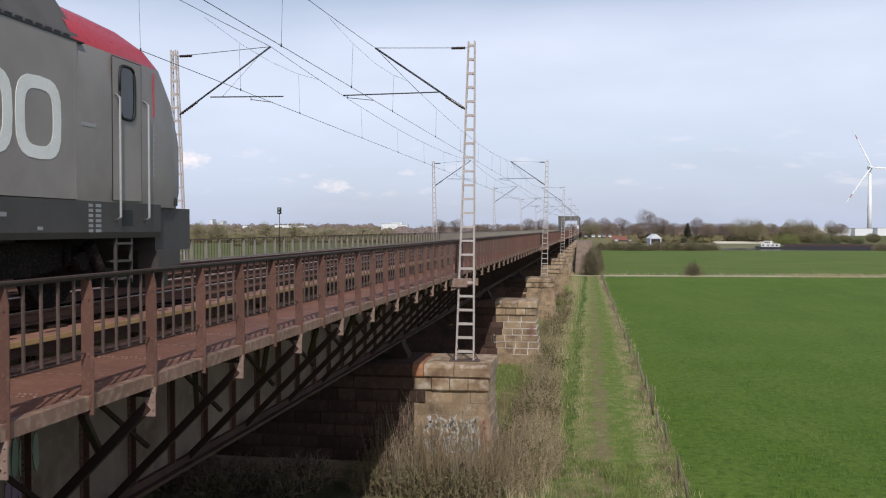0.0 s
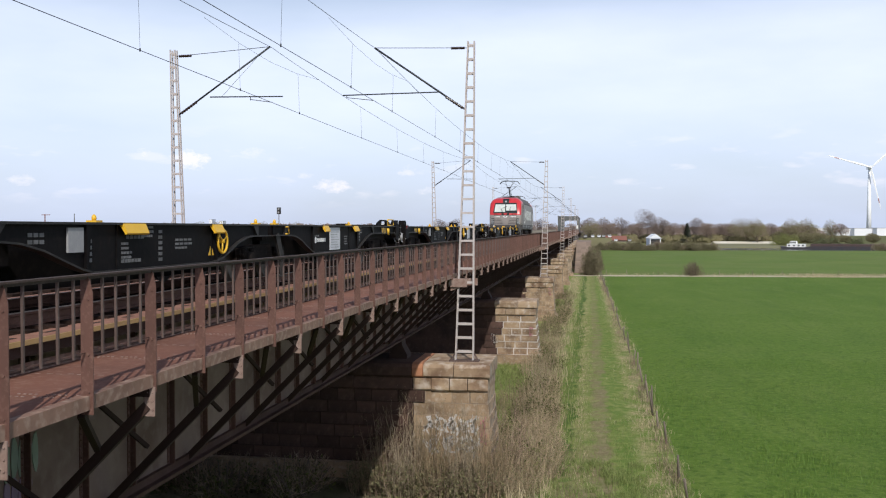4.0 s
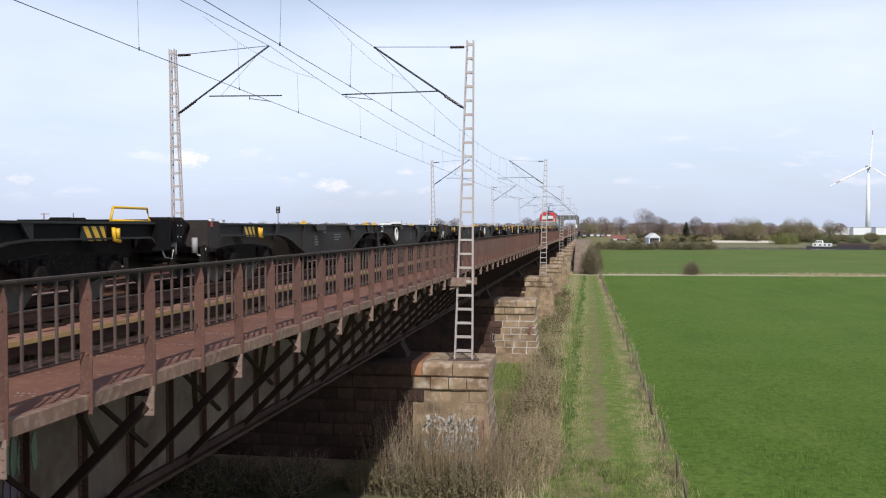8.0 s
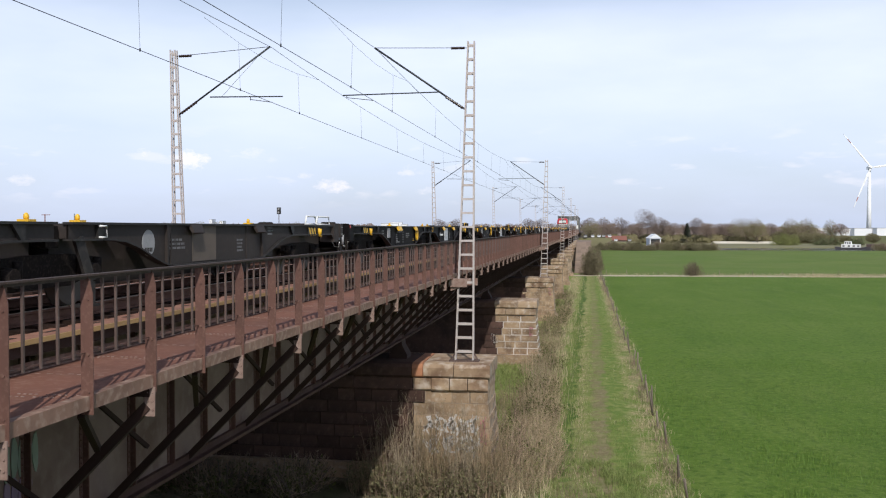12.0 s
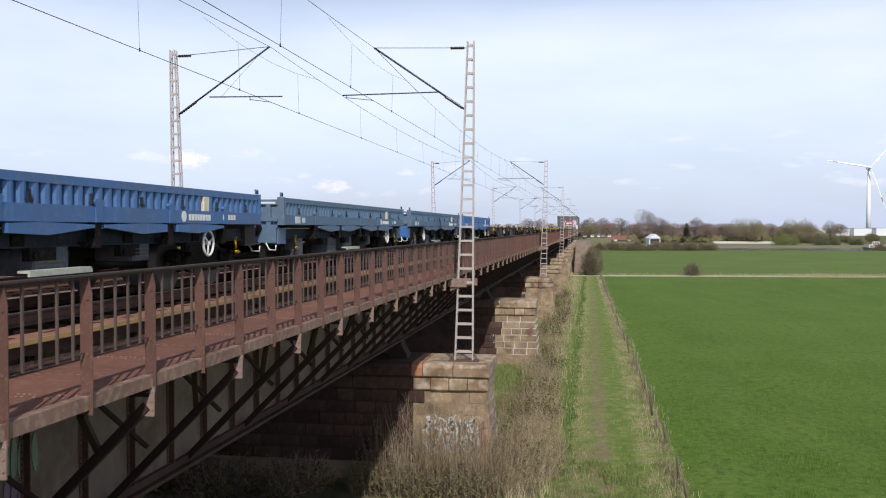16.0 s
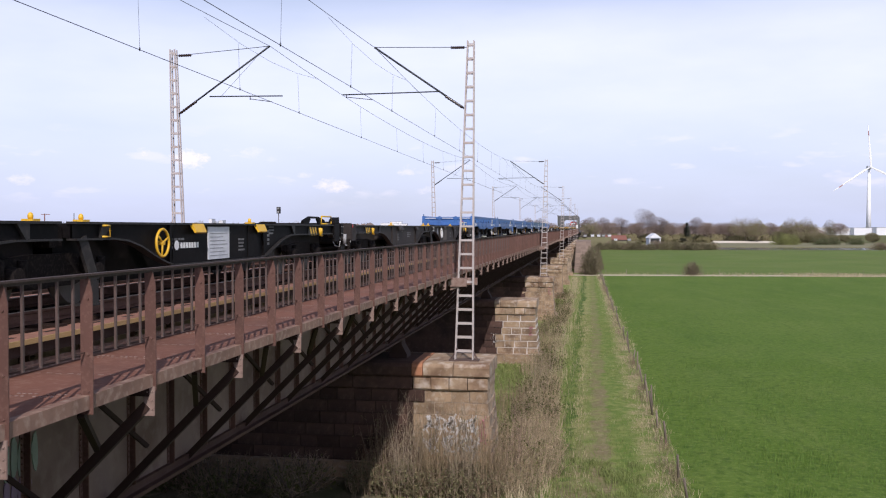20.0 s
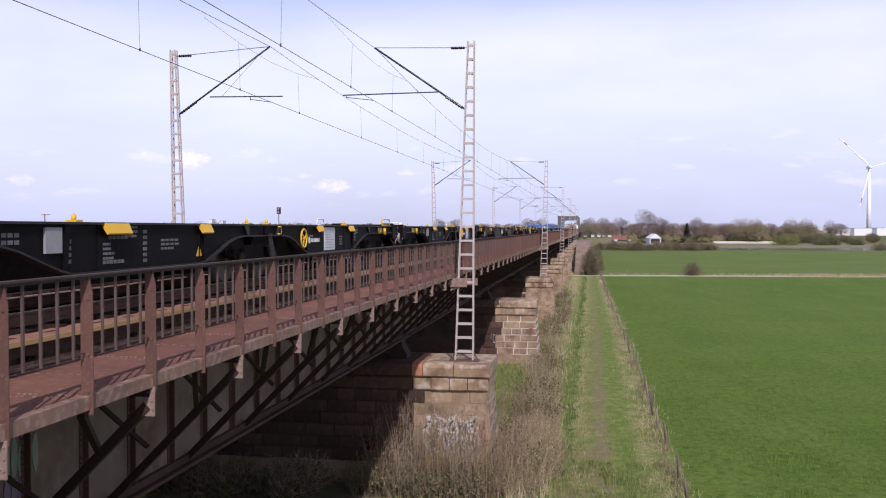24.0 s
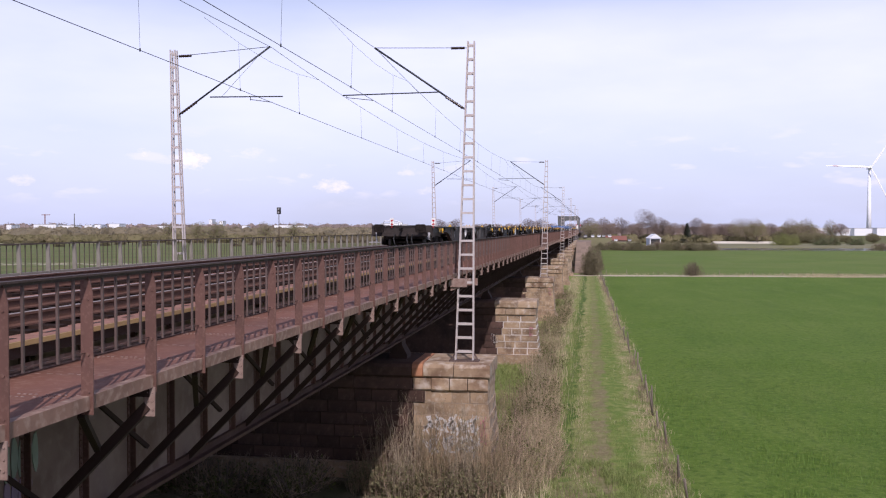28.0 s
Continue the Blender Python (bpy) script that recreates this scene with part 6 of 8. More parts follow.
        tube(bm, [(1.1, y + w * 0.1, 0.75), (1.18, y + w * 0.1, 0.6), (1.32, y + w * 0.12, 0.6), (1.33, y + w * 0.12, 0.7)], 0.016, 5)
        part("shunter_grip", bm, MAT["white"], ob, "white shunter's grip")
        bm = B()
        yy = y - w * 1.15
        tube(bm, [(1.33, yy, 0.9), (1.33, yy, 0.7), (1.33, yy - 0.1, 0.62), (1.33, yy + 0.12, 0.62)], 0.035, 6)
        part("valve", bm, MAT["yellow"], ob, "yellow valve")
    for d in (2.55, 11.45):
        bogie(ob, -d)
    handwheel(ob, wheel_d, "white", 1.38, 0.8, 0.21)
    for y, w, h in ((-7.6, 0.75, 0.34), (-5.3, 0.5, 0.24), (-9.2, 0.8, 0.4), (-11.9, 0.6, 0.42)):
        bm = B()
        box(bm, 0.7, 1.28, y - w / 2, y + w / 2, 0.82 - h, 0.82)
        box(bm, 1.28, 1.295, y - w / 2 + 0.03, y + w / 2 - 0.03, 0.85 - h, 0.79)
        part("equipment_box", bm, MAT["blue_box"], ob, "dusty blue-grey equipment box")
        bm = B()
        for k in range(3):
            box(bm, 1.295, 1.3, y - w * 0.4, y + w * 0.3, 0.78 - h + 0.1 + k * 0.05, 0.78 - h + 0.12 + k * 0.05)
        part("stencil", bm, MAT["wag_patch"], ob)
    bm = B()
    box(bm, 1.335, 1.43, -3.37, -3.17, 1.32, 1.58)
    part("sign_board", bm, MAT["cream"], ob, "cream sign board")
    bm = B()
    box(bm, 1.44, 1.446, -12.6, -12.25, 1.16, 1.31)
    box(bm, 1.44, 1.446, -12.1, -11.9, 1.18, 1.29)
    part("data_plate", bm, MAT["sign_white"], ob)
    bm = B()
    for k in range(8):
        box(bm, 1.44, 1.446, -4.0 + k * 0.11, -3.92 + k * 0.11, 1.18, 1.28)
    tube(bm, [(1.438, -4.18, 1.24), (1.446, -4.18, 1.24)], 0.09, 10)
    for k in range(5):
        box(bm, 1.44, 1.446, -2.6 + k * 0.12, -2.52 + k * 0.12, 1.2, 1.29)
    part("owner_mark", bm, MAT["white"], ob, "white emblem and letter blocks", "stuff")
    return ob


MAT["step_green"] = material("pale worn step board", (0.42, 0.45, 0.38), 0.7, second=(0.25, 0.24, 0.2), scale=4)
MAT["wag_patch"] = material("brown repaint", (0.115, 0.09, 0.072), 0.7, second=(0.065, 0.052, 0.042), scale=3)
MAT["cream"] = material("cream board", (0.68, 0.62, 0.5), 0.6, second=(0.5, 0.45, 0.36), scale=5)
MAT["blue_under"] = material("grimy blue-black frame paint", (0.035, 0.042, 0.058), 0.75, second=(0.02, 0.018, 0.018), third=(0.08, 0.09, 0.11), scale=1.5, fine=9, spec=0.15, spots=0.9)
MAT["blue_box"] = material("dusty blue-grey box paint", (0.1, 0.115, 0.145), 0.75, second=(0.05, 0.05, 0.055), third=(0.2, 0.21, 0.23), scale=2.5, fine=12, spec=0.2, spots=0.9)

loco = make_loco()
NEW = "black articulated container wagon with yellow fittings and a white panel"
OLD = "dull brown-black articulated container wagon with white handwheel"
kinds = {
    "A": container_wagon("wag_black", "yellow", "rail", 16.0, True, NEW),
    "H": container_wagon("wag_black", "yellow", "both", 16.0, True, "black articulated container wagon with a folding stand and yellow end rail"),
    "C": container_wagon("wag_black", "yellow", "both", 10.75, True, "black articulated container wagon with raised spigot blocks", True),
    "P": container_wagon("wag_black", "yellow", "both", 10.75, True, "black articulated container wagon with a folding stand, handwheel amidships"),
    "Q": container_wagon("wag_black", "yellow", "rail", 10.75, True, "black articulated container wagon with yellow end rail, handwheel amidships"),
    "B": container_wagon("wag_brown", "white", "rail", 15.77, False, OLD),
    "E": container_wagon("wag_brown", "white", "rail", 10.25, False, OLD, marked=False),
    "F": container_wagon("wag_brown", "white", "rail", 10.3, False, "dull brown-black articulated container wagon with a round pale mark"),
    "D": container_wagon("wag_brown", "white", "both", 15.77, False, "dull brown-black articulated container wagon with a folding stand"),
}
blues = {
    "n": blue_wagon("blue_new", "wag_brown", "bright blue ribbed side-tipping wagon with a brown platform end"),
    "o": blue_wagon("blue_old", "blue_new", "dusty steel-blue ribbed side-tipping wagon", 10.49),
    "O": blue_wagon("blue_old", "blue_old", "dusty steel-blue ribbed side-tipping wagon"),
    "m": blue_wagon("blue_mid", "wag_brown", "worn blue ribbed side-tipping wagon with brown platform ends"),
    "M": blue_wagon("blue_mid", "blue_mid", "worn blue ribbed side-tipping wagon, handwheel towards its rear", 9.99),
}
TRAIN = []  # thing, distance of its front behind the locomotive's rear buffers
used = set()


def take(table, key):
    src = table[key]
    if key in used:
        return copy_thing(src, src.matrix_basis.copy())
    used.add(key)
    return src


TRAIN.append((loco, 0.0))
back = 0.0
for i, key in enumerate("ACHAEEAHHBB"):
    TRAIN.append((take(kinds, key), back + (0, 0, 0, 0, 0.1, 0.3, 0.5, 0.5, 0.4, 0.2, 0)[i]))
    back += CON_L
back -= 0.3
for key in "noOmMmn":
    TRAIN.append((take(blues, key), back))
    back += BLUE_L
back -= 0.8
for i, key in enumerate("FPDQQPD"):
    TRAIN.append((take(kinds, key), back - (0.4 if i == 6 else 0.0)))
    back += CON_L
last_wagon = TRAIN[-1][0]
# tail boards on the last wagon
for x in (-0.42, 1.34):
    bm = B()
    box(bm, x - 0.085, x + 0.085, -CON_L + 0.54, -CON_L + 0.56, 1.16, 1.48)
    brd = part("tail_board", bm, MAT["white"], last_wagon, "white tail board with red triangles")
    bm = B()
    y = -CON_L + 0.536
    for z0, z1, zt in ((1.19, 1.19, 1.3), (1.41, 1.41, 1.3)):
        f = bm.faces.new([bm.verts.new(p) for p in ((x - 0.065, y, z0), (x + 0.065, y, z1), (x, y, zt))])
    part("red_triangles", bm, MAT["lamp_red"], brd)
bm = B()
tube(bm, [(-0.75, -CON_L + 0.66, 1.15), (-0.82, -CON_L + 0.66, 1.28), (-0.76, -CON_L + 0.66, 1.36), (-0.2, -CON_L + 0.66, 1.36), (-0.1, -CON_L + 0.66, 1.3), (-0.06, -CON_L + 0.66, 1.15)], 0.02, 6)
part("end_hoop", bm, MAT["white"], last_wagon)
bm = B()
box(bm, -1.36, -0.86, -CON_L + 0.3, -CON_L + 0.55, 0.46, 0.49)
beam(bm, (-1.05, -CON_L + 0.5, 0.48), (-1.12, -CON_L + 0.6, 1.0), 0.05, 0.04)
part("shunter_step", bm, MAT["sign_grey"], last_wagon, "pale step below the buffer")
for x in (-0.42, 1.34):
    bm = B()
    tube(bm, [(x, -CON_L + 0.55, 1.11), (x, -CON_L + 0.5, 1.11)], [0.035, 0.03], 8)
    part("tail_lamp", bm, MAT["lamp_red"], last_wagon)
for x in (-0.3, 0.25, 0.45):
    bm = B()
    tube(bm, [(x, -CON_L + 0.6, 0.8), (x, -CON_L + 0.35, 0.62), (x + 0.05, -CON_L + 0.3, 0.35), (x + 0.12, -CON_L + 0.45, 0.25)], 0.03, 6)
    part("brake_hose", bm, MAT["black"], last_wagon)


def travelled(t):
    """Place of the locomotive's rear buffers along the bridge at t seconds."""
    return -4.6 + 1.04 * (21.5 * t + 0.0085 * t * t - 0.000667 * t ** 3)


# ---- plants ----
MAT["bark"] = material("grey-brown bark", (0.12, 0.09, 0.07), 0.9, second=(0.07, 0.055, 0.045), stretch=(3, 3, 0.6), bump=0.5)
MAT["twig"] = material("bare brown twigs", (0.23, 0.17, 0.135), 0.9, second=(0.16, 0.115, 0.095), third=(0.3, 0.24, 0.2), scale=0.4, fine=3, island=0.25, bump=0)
MAT["twig_grey"] = material("bare grey-violet twigs", (0.19, 0.148, 0.132), 0.9, second=(0.14, 0.105, 0.094), third=(0.26, 0.215, 0.195), scale=0.4, fine=3, island=0.25, bump=0)
MAT["twig_dark"] = material("brown stems", (0.2, 0.14, 0.1), 0.9, second=(0.3, 0.22, 0.16), third=(0.46, 0.38, 0.28), scale=0.6, fine=5, island=0.4, bump=0)
MAT["bud"] = material("young yellow-green leaves", (0.2, 0.205, 0.075), 0.8, second=(0.17, 0.19, 0.055), third=(0.3, 0.31, 0.11), scale=0.5, fine=4, island=0.3, bump=0)
MAT["olive"] = material("olive spring scrub", (0.17, 0.16, 0.075), 0.85, second=(0.14, 0.12, 0.065), third=(0.22, 0.21, 0.1), scale=0.4, fine=3, island=0.3, bump=0)
MAT["bramble"] = material("dull green bramble leaves", (0.085, 0.095, 0.03), 0.8, second=(0.055, 0.055, 0.024), third=(0.15, 0.145, 0.055), scale=0.6, fine=5, island=0.35, bump=0, spec=0.08)
MAT["verge_blade"] = material("dull verge grass", (0.165, 0.205, 0.058), 0.85, second=(0.12, 0.165, 0.042), third=(0.3, 0.29, 0.125), scale=0.6, fine=4, island=0.3, bump=0)
MAT["twig_olive"] = material("olive-brown twigs", (0.15, 0.125, 0.078), 0.9, second=(0.11, 0.09, 0.055), third=(0.22, 0.19, 0.12), scale=0.4, fine=3, island=0.25, bump=0)
MAT["hedge"] = material("olive-brown hedge twigs", (0.135, 0.12, 0.065), 0.95, second=(0.17, 0.13, 0.085), third=(0.12, 0.13, 0.05), scale=0.05, fine=0.8, island=0.12, bump=0, spec=0.05)
MAT["dusk_leaf"] = material("brown-olive scrub", (0.13, 0.12, 0.058), 0.85, second=(0.095, 0.08, 0.045), third=(0.2, 0.185, 0.09), scale=0.4, fine=3, island=0.3, bump=0)
MAT["twig_warm"] = material("warm brown shoots", (0.26, 0.195, 0.12), 0.9, second=(0.17, 0.125, 0.078), third=(0.42, 0.32, 0.22), scale=0.6, fine=5, island=0.4, bump=0)
MAT["shoot"] = material("grey-brown shoots", (0.31, 0.25, 0.175), 0.9, second=(0.2, 0.155, 0.105), third=(0.46, 0.38, 0.29), scale=0.6, fine=5, island=0.35, bump=0)
MAT["fresh_leaf"] = material("fresh yellow-green leaves", (0.19, 0.215, 0.06), 0.8, second=(0.145, 0.165, 0.05), third=(0.27, 0.28, 0.09), scale=0.5, fine=4, island=0.3, bump=0)
MAT["deep_leaf"] = material("deep olive-green leaves", (0.085, 0.11, 0.04), 0.8, second=(0.06, 0.08, 0.03), third=(0.14, 0.16, 0.06), scale=0.5, fine=4, island=0.3, bump=0)
MAT["needle"] = material("dark conifer needles", (0.025, 0.04, 0.02), 0.85, second=(0.015, 0.025, 0.013), island=0.25, bump=0)
MAT["straw"] = material("dry straw grass", (0.42, 0.35, 0.22), 0.9, second=(0.33, 0.27, 0.17), third=(0.52, 0.45, 0.31), scale=0.8, fine=6, island=0.3, bump=0)
MAT["reed"] = material("pinkish dry stalks", (0.34, 0.265, 0.165), 0.9, second=(0.25, 0.18, 0.125), third=(0.45, 0.37, 0.27), scale=0.8, fine=6, island=0.3, bump=0)
MAT["crop"] = material("young crop blades", (0.092, 0.162, 0.024), 0.8, second=(0.06, 0.125, 0.016), third=(0.15, 0.21, 0.05), scale=0.5, fine=4, island=0.3, bump=0)
MAT["blade"] = material("fresh grass blades", (0.12, 0.175, 0.035), 0.8, second=(0.085, 0.135, 0.026), third=(0.18, 0.22, 0.065), scale=0.8, fine=6, island=0.35, bump=0)


class Soup:
    """Loose triangles and strips gathered for one mesh."""

    def __init__(self):
        self.v, self.f = [], []

    def tri(self, a, b, c):
        n = len(self.v)
        self.v += [tuple(a), tuple(b), tuple(c)]
        self.f.append((n, n + 1, n + 2))

    def quad(self, a, b, c, d):
        n = len(self.v)
        self.v += [tuple(a), tuple(b), tuple(c), tuple(d)]
        self.f.append((n, n + 1, n + 2, n + 3))

    def rod(self, pts, rs, n=3):
        base = len(self.v)
        for i, p in enumerate(pts):
            a, b = pts[max(0, i - 1)], pts[min(len(pts) - 1, i + 1)]
            d, s, u = axes(a, b)
            for k in range(n):
                t = 2 * math.pi * k / n
                self.v.append(tuple(p + (s * math.cos(t) + u * math.sin(t)) * rs[i]))
        for i in range(len(pts) - 1):
            for k in range(n):
                a, b = base + i * n + k, base + i * n + (k + 1) % n
                self.f.append((a, b, b + n, a + n))

    def mesh(self, name, mat, parent=None, kind="", label=""):
        me = bpy.data.meshes.new(name)
        me.from_pydata(self.v, [], self.f)
        me.materials.append(mat)
        ob = new(name, me)
        if parent:
            ob.parent = parent
        if kind or label:
            tagged(ob, label, kind=kind)
        return ob


def rand_dir(r, up=0.0):
    v = Vector((r.gauss(0, 1), r.gauss(0, 1), r.gauss(0, 1)))
    v.normalize()
    v.z += up
    return v.normalized()


def tree(seed, height, spread, twig_mat, leaf_mat=None, leaves=0, twigs=1500, trunk_r=0.28, low=0.25, label="", blade=0.9, leaf_size=0.16):
    """A tapered trunk with limbs and a lobed crown of fine outward twigs, with leaves where the tree has any."""
    r = random.Random(seed)
    ob = thing("tree", label, "tree", (0, 0, 0), "trees of the plain")
    trunk, crown, leaf = Soup(), Soup(), Soup()
    heart = Vector((0, 0, height * (0.5 + low * 0.3)))
    up, down = height - heart.z, heart.z - height * low
    lobes = [(rand_dir(r, 0.2), r.uniform(0.1, 0.32)) for _ in range(13)]
    trunk.rod([Vector((0, 0, -0.2)), Vector((0, 0, height * 0.25)) + rand_dir(r) * 0.15, heart + Vector((0, 0, up * 0.45))], [trunk_r, trunk_r * 0.7, trunk_r * 0.15], 7)

    def skin(d):
        k = 0.72 + sum(w * max(0.0, d.dot(v)) ** 6 for v, w in lobes)
        return Vector((d.x * spread * k, d.y * spread * k, d.z * (up if d.z > 0 else down) * k))
    for i in range(16):
        d = rand_dir(r, 0.35)
        tip = heart + skin(d) * r.uniform(0.7, 0.9)
        a = Vector((0, 0, height * low + (heart.z - height * low) * r.random()))
        mid = a.lerp(tip, 0.5) + rand_dir(r) * 0.25
        trunk.rod([a, mid, tip], [trunk_r * 0.32, trunk_r * 0.18, trunk_r * 0.05], 5)
        for j in range(5):
            p = mid.lerp(tip, r.random())
            q = p + (p - heart).normalized() * blade * 1.3 + rand_dir(r) * blade
            crown.rod([p, q], [trunk_r * 0.1, trunk_r * 0.03])
    for i in range(twigs):
        d = rand_dir(r, 0.1)
        out = skin(d)
        a = heart + out * (r.random() ** 0.45) * 0.93
        v = (out.normalized() + rand_dir(r) * 0.7 + Vector((0, 0, 0.25))).normalized() * blade * r.uniform(0.45, 1.1)
        s = rand_dir(r) * 0.042 * blade
        crown.tri(a - s, a + s, a + v)
        c = a + v * 0.4
        crown.tri(c - s * 0.7, c + s * 0.7, c + (v.normalized() + rand_dir(r)).normalized() * blade * 0.5)
    for i in range(leaves):
        out = skin(rand_dir(r, 0.1))
        a = heart + out * (r.random() ** 0.4) * 1.02
        d, s = rand_dir(r) * leaf_size * r.uniform(0.6, 1.4), rand_dir(r) * leaf_size * 0.8
        leaf.quad(a - d, a - s, a + d, a + s)
    trunk.mesh("trunk", MAT["bark"], ob)
    crown.mesh("crown", MAT[twig_mat], ob)
    if leaves:
        leaf.mesh("foliage", MAT[leaf_mat], ob)
    return ob


def conifer(seed, height):
    r = random.Random(seed)
    ob = thing("conifer", "dark green conifer rising above the bare trees", "tree")
    t, c = Soup(), Soup()
    t.rod([Vector((0, 0, -0.2)), Vector((0, 0, height))], [0.25, 0.03], 6)
    for i in range(900):
        z = height * (0.3 + 0.68 * r.random() ** 0.8)
        w = (1 - z / height) * height * 0.36 * r.uniform(0.5, 1.1) + 0.5
        a = r.uniform(0, 6.28)
        p = Vector((math.cos(a) * w * 0.25, math.sin(a) * w * 0.25, z))
        q = Vector((math.cos(a) * w, math.sin(a) * w, z - 0.25 * w))
        s = Vector((-math.sin(a), math.cos(a), 0.3)) * 0.28
        c.tri(p - s * 0.4, p + s * 0.4, q)
        c.tri(p.lerp(q, 0.4) - s, p.lerp(q, 0.6) + s, q + Vector((0, 0, 0.15)))
    t.mesh("trunk", MAT["bark"], ob)
    c.mesh("crown", MAT["needle"], ob)
    return ob


def shrub(seed, height, spread, stems, twig_mat, leaf_mat, leaves, label, thick=1.0, group="shrubs beside the bridge", leaf_size=0.03):
    """A thicket of thin stems from the ground, with side twigs and sparse small leaves."""
    r = random.Random(seed)
    ob = thing("shrub", label, "shrub", (0, 0, 0), group)
    tw, lf = Soup(), Soup()
    for i in range(stems):
        a, rad = r.uniform(0, 6.28), spread * math.sqrt(r.random())
        p = Vector((math.cos(a) * rad * 0.75, math.sin(a) * rad * 0.75, -0.15))
        h = height * r.uniform(0.45, 1.0) * (1 - 0.35 * (rad / spread) ** 2)
        lean = Vector((math.cos(a), math.sin(a), 0)) * rad * r.uniform(0.1, 0.5)
        q = p + lean + Vector((r.gauss(0, 0.12), r.gauss(0, 0.12), h + 0.15))
        m = p.lerp(q, 0.5) - lean * 0.15 + Vector((r.gauss(0, 0.06), r.gauss(0, 0.06), 0))
        w = 0.011 * thick * r.uniform(0.6, 1.4)
        tw.rod([p, m, q], [w, w * 0.7, w * 0.25])
        for j in range(r.randint(5, 9)):
            u = r.uniform(0.25, 0.97)
            b = (p.lerp(m, u * 2) if u < 0.5 else m.lerp(q, u * 2 - 1))
            d = rand_dir(r, 0.9) * height * r.uniform(0.06, 0.2)
            s = rand_dir(r) * w * 0.75
            tw.tri(b - s, b + s, b + d)
            c = b + d * r.uniform(0.3, 0.7)
            tw.tri(c - s * 0.7, c + s * 0.7, c + rand_dir(r, 0.5) * height * 0.07)
            if leaves and r.random() < leaves:
                for k in range(3):
                    e = b + d * r.uniform(0.2, 1.05)
                    g, k2 = rand_dir(r) * leaf_size * r.uniform(0.7, 1.6), rand_dir(r) * leaf_size * 0.6
                    lf.quad(e - g, e - k2, e + g, e + k2)
    tw.mesh("thicket", MAT[twig_mat], ob)
    if lf.f:
        lf.mesh("leaves", MAT[leaf_mat], ob)
    return ob


def bush(seed, width, height, twig_mat, leaf_mat, twigs, leaves, label, leaf_size=0.2, twig=0.8, group="bushes along the river bank"):
    """A wide bush that grows from the ground in uneven lobes, its outline broken by twig tips."""
    r = random.Random(seed)
    ob = thing("bush", label, "bush", (0, 0, 0), group)
    stem, tw, lf = Soup(), Soup(), Soup()
    lobes = []
    for i in range(9):
        a, q = r.uniform(0, 6.28), math.sqrt(r.random()) * 0.62
        k = 1 - 0.55 * q
        lobes.append((Vector((math.cos(a) * q * width / 2, math.sin(a) * q * width / 2, 0)), width * r.uniform(0.16, 0.27), height * k * r.uniform(0.62, 1.02)))
    for c, w, h in lobes:
        for j in range(4):
            tip = c + Vector((r.gauss(0, w * 0.3), r.gauss(0, w * 0.3), h * r.uniform(0.6, 0.95)))
            root = c * 0.4 + Vector((r.gauss(0, 0.1), r.gauss(0, 0.1), -0.4))
            stem.rod([root, root.lerp(tip, 0.5) + rand_dir(r) * 0.15, tip], [0.06, 0.04, 0.012], 4)

    def spot(k):
        c, w, h = lobes[r.randrange(len(lobes))]
        d = rand_dir(r, 0.15)
        rr = r.random() ** 0.4 * k
        return c + Vector((d.x * w * rr, d.y * w * rr, abs(d.z) * h * rr)), d
    for i in range(twigs):
        p, d = spot(0.95)
        v = (Vector((d.x, d.y, abs(d.z) + 0.45)) + rand_dir(r) * 0.55).normalized() * twig * r.uniform(0.35, 1.1)
        s = rand_dir(r) * 0.035 * twig
        tw.tri(p - s, p + s, p + v)
        q = p + v * 0.5
        tw.tri(q - s * 0.7, q + s * 0.7, q + (v.normalized() + rand_dir(r)).normalized() * twig * 0.45)
    for i in range(leaves):
        p, d = spot(1.0)
        g, h = rand_dir(r) * leaf_size * r.uniform(0.5, 1.3), rand_dir(r) * leaf_size * r.uniform(0.4, 0.8)
        lf.quad(p - g, p - h, p + g, p + h)
    stem.mesh("trunk", MAT["bark"], ob)
    tw.mesh("crown", MAT[twig_mat], ob)
    if leaves:
        lf.mesh("foliage", MAT[leaf_mat], ob)
    return ob


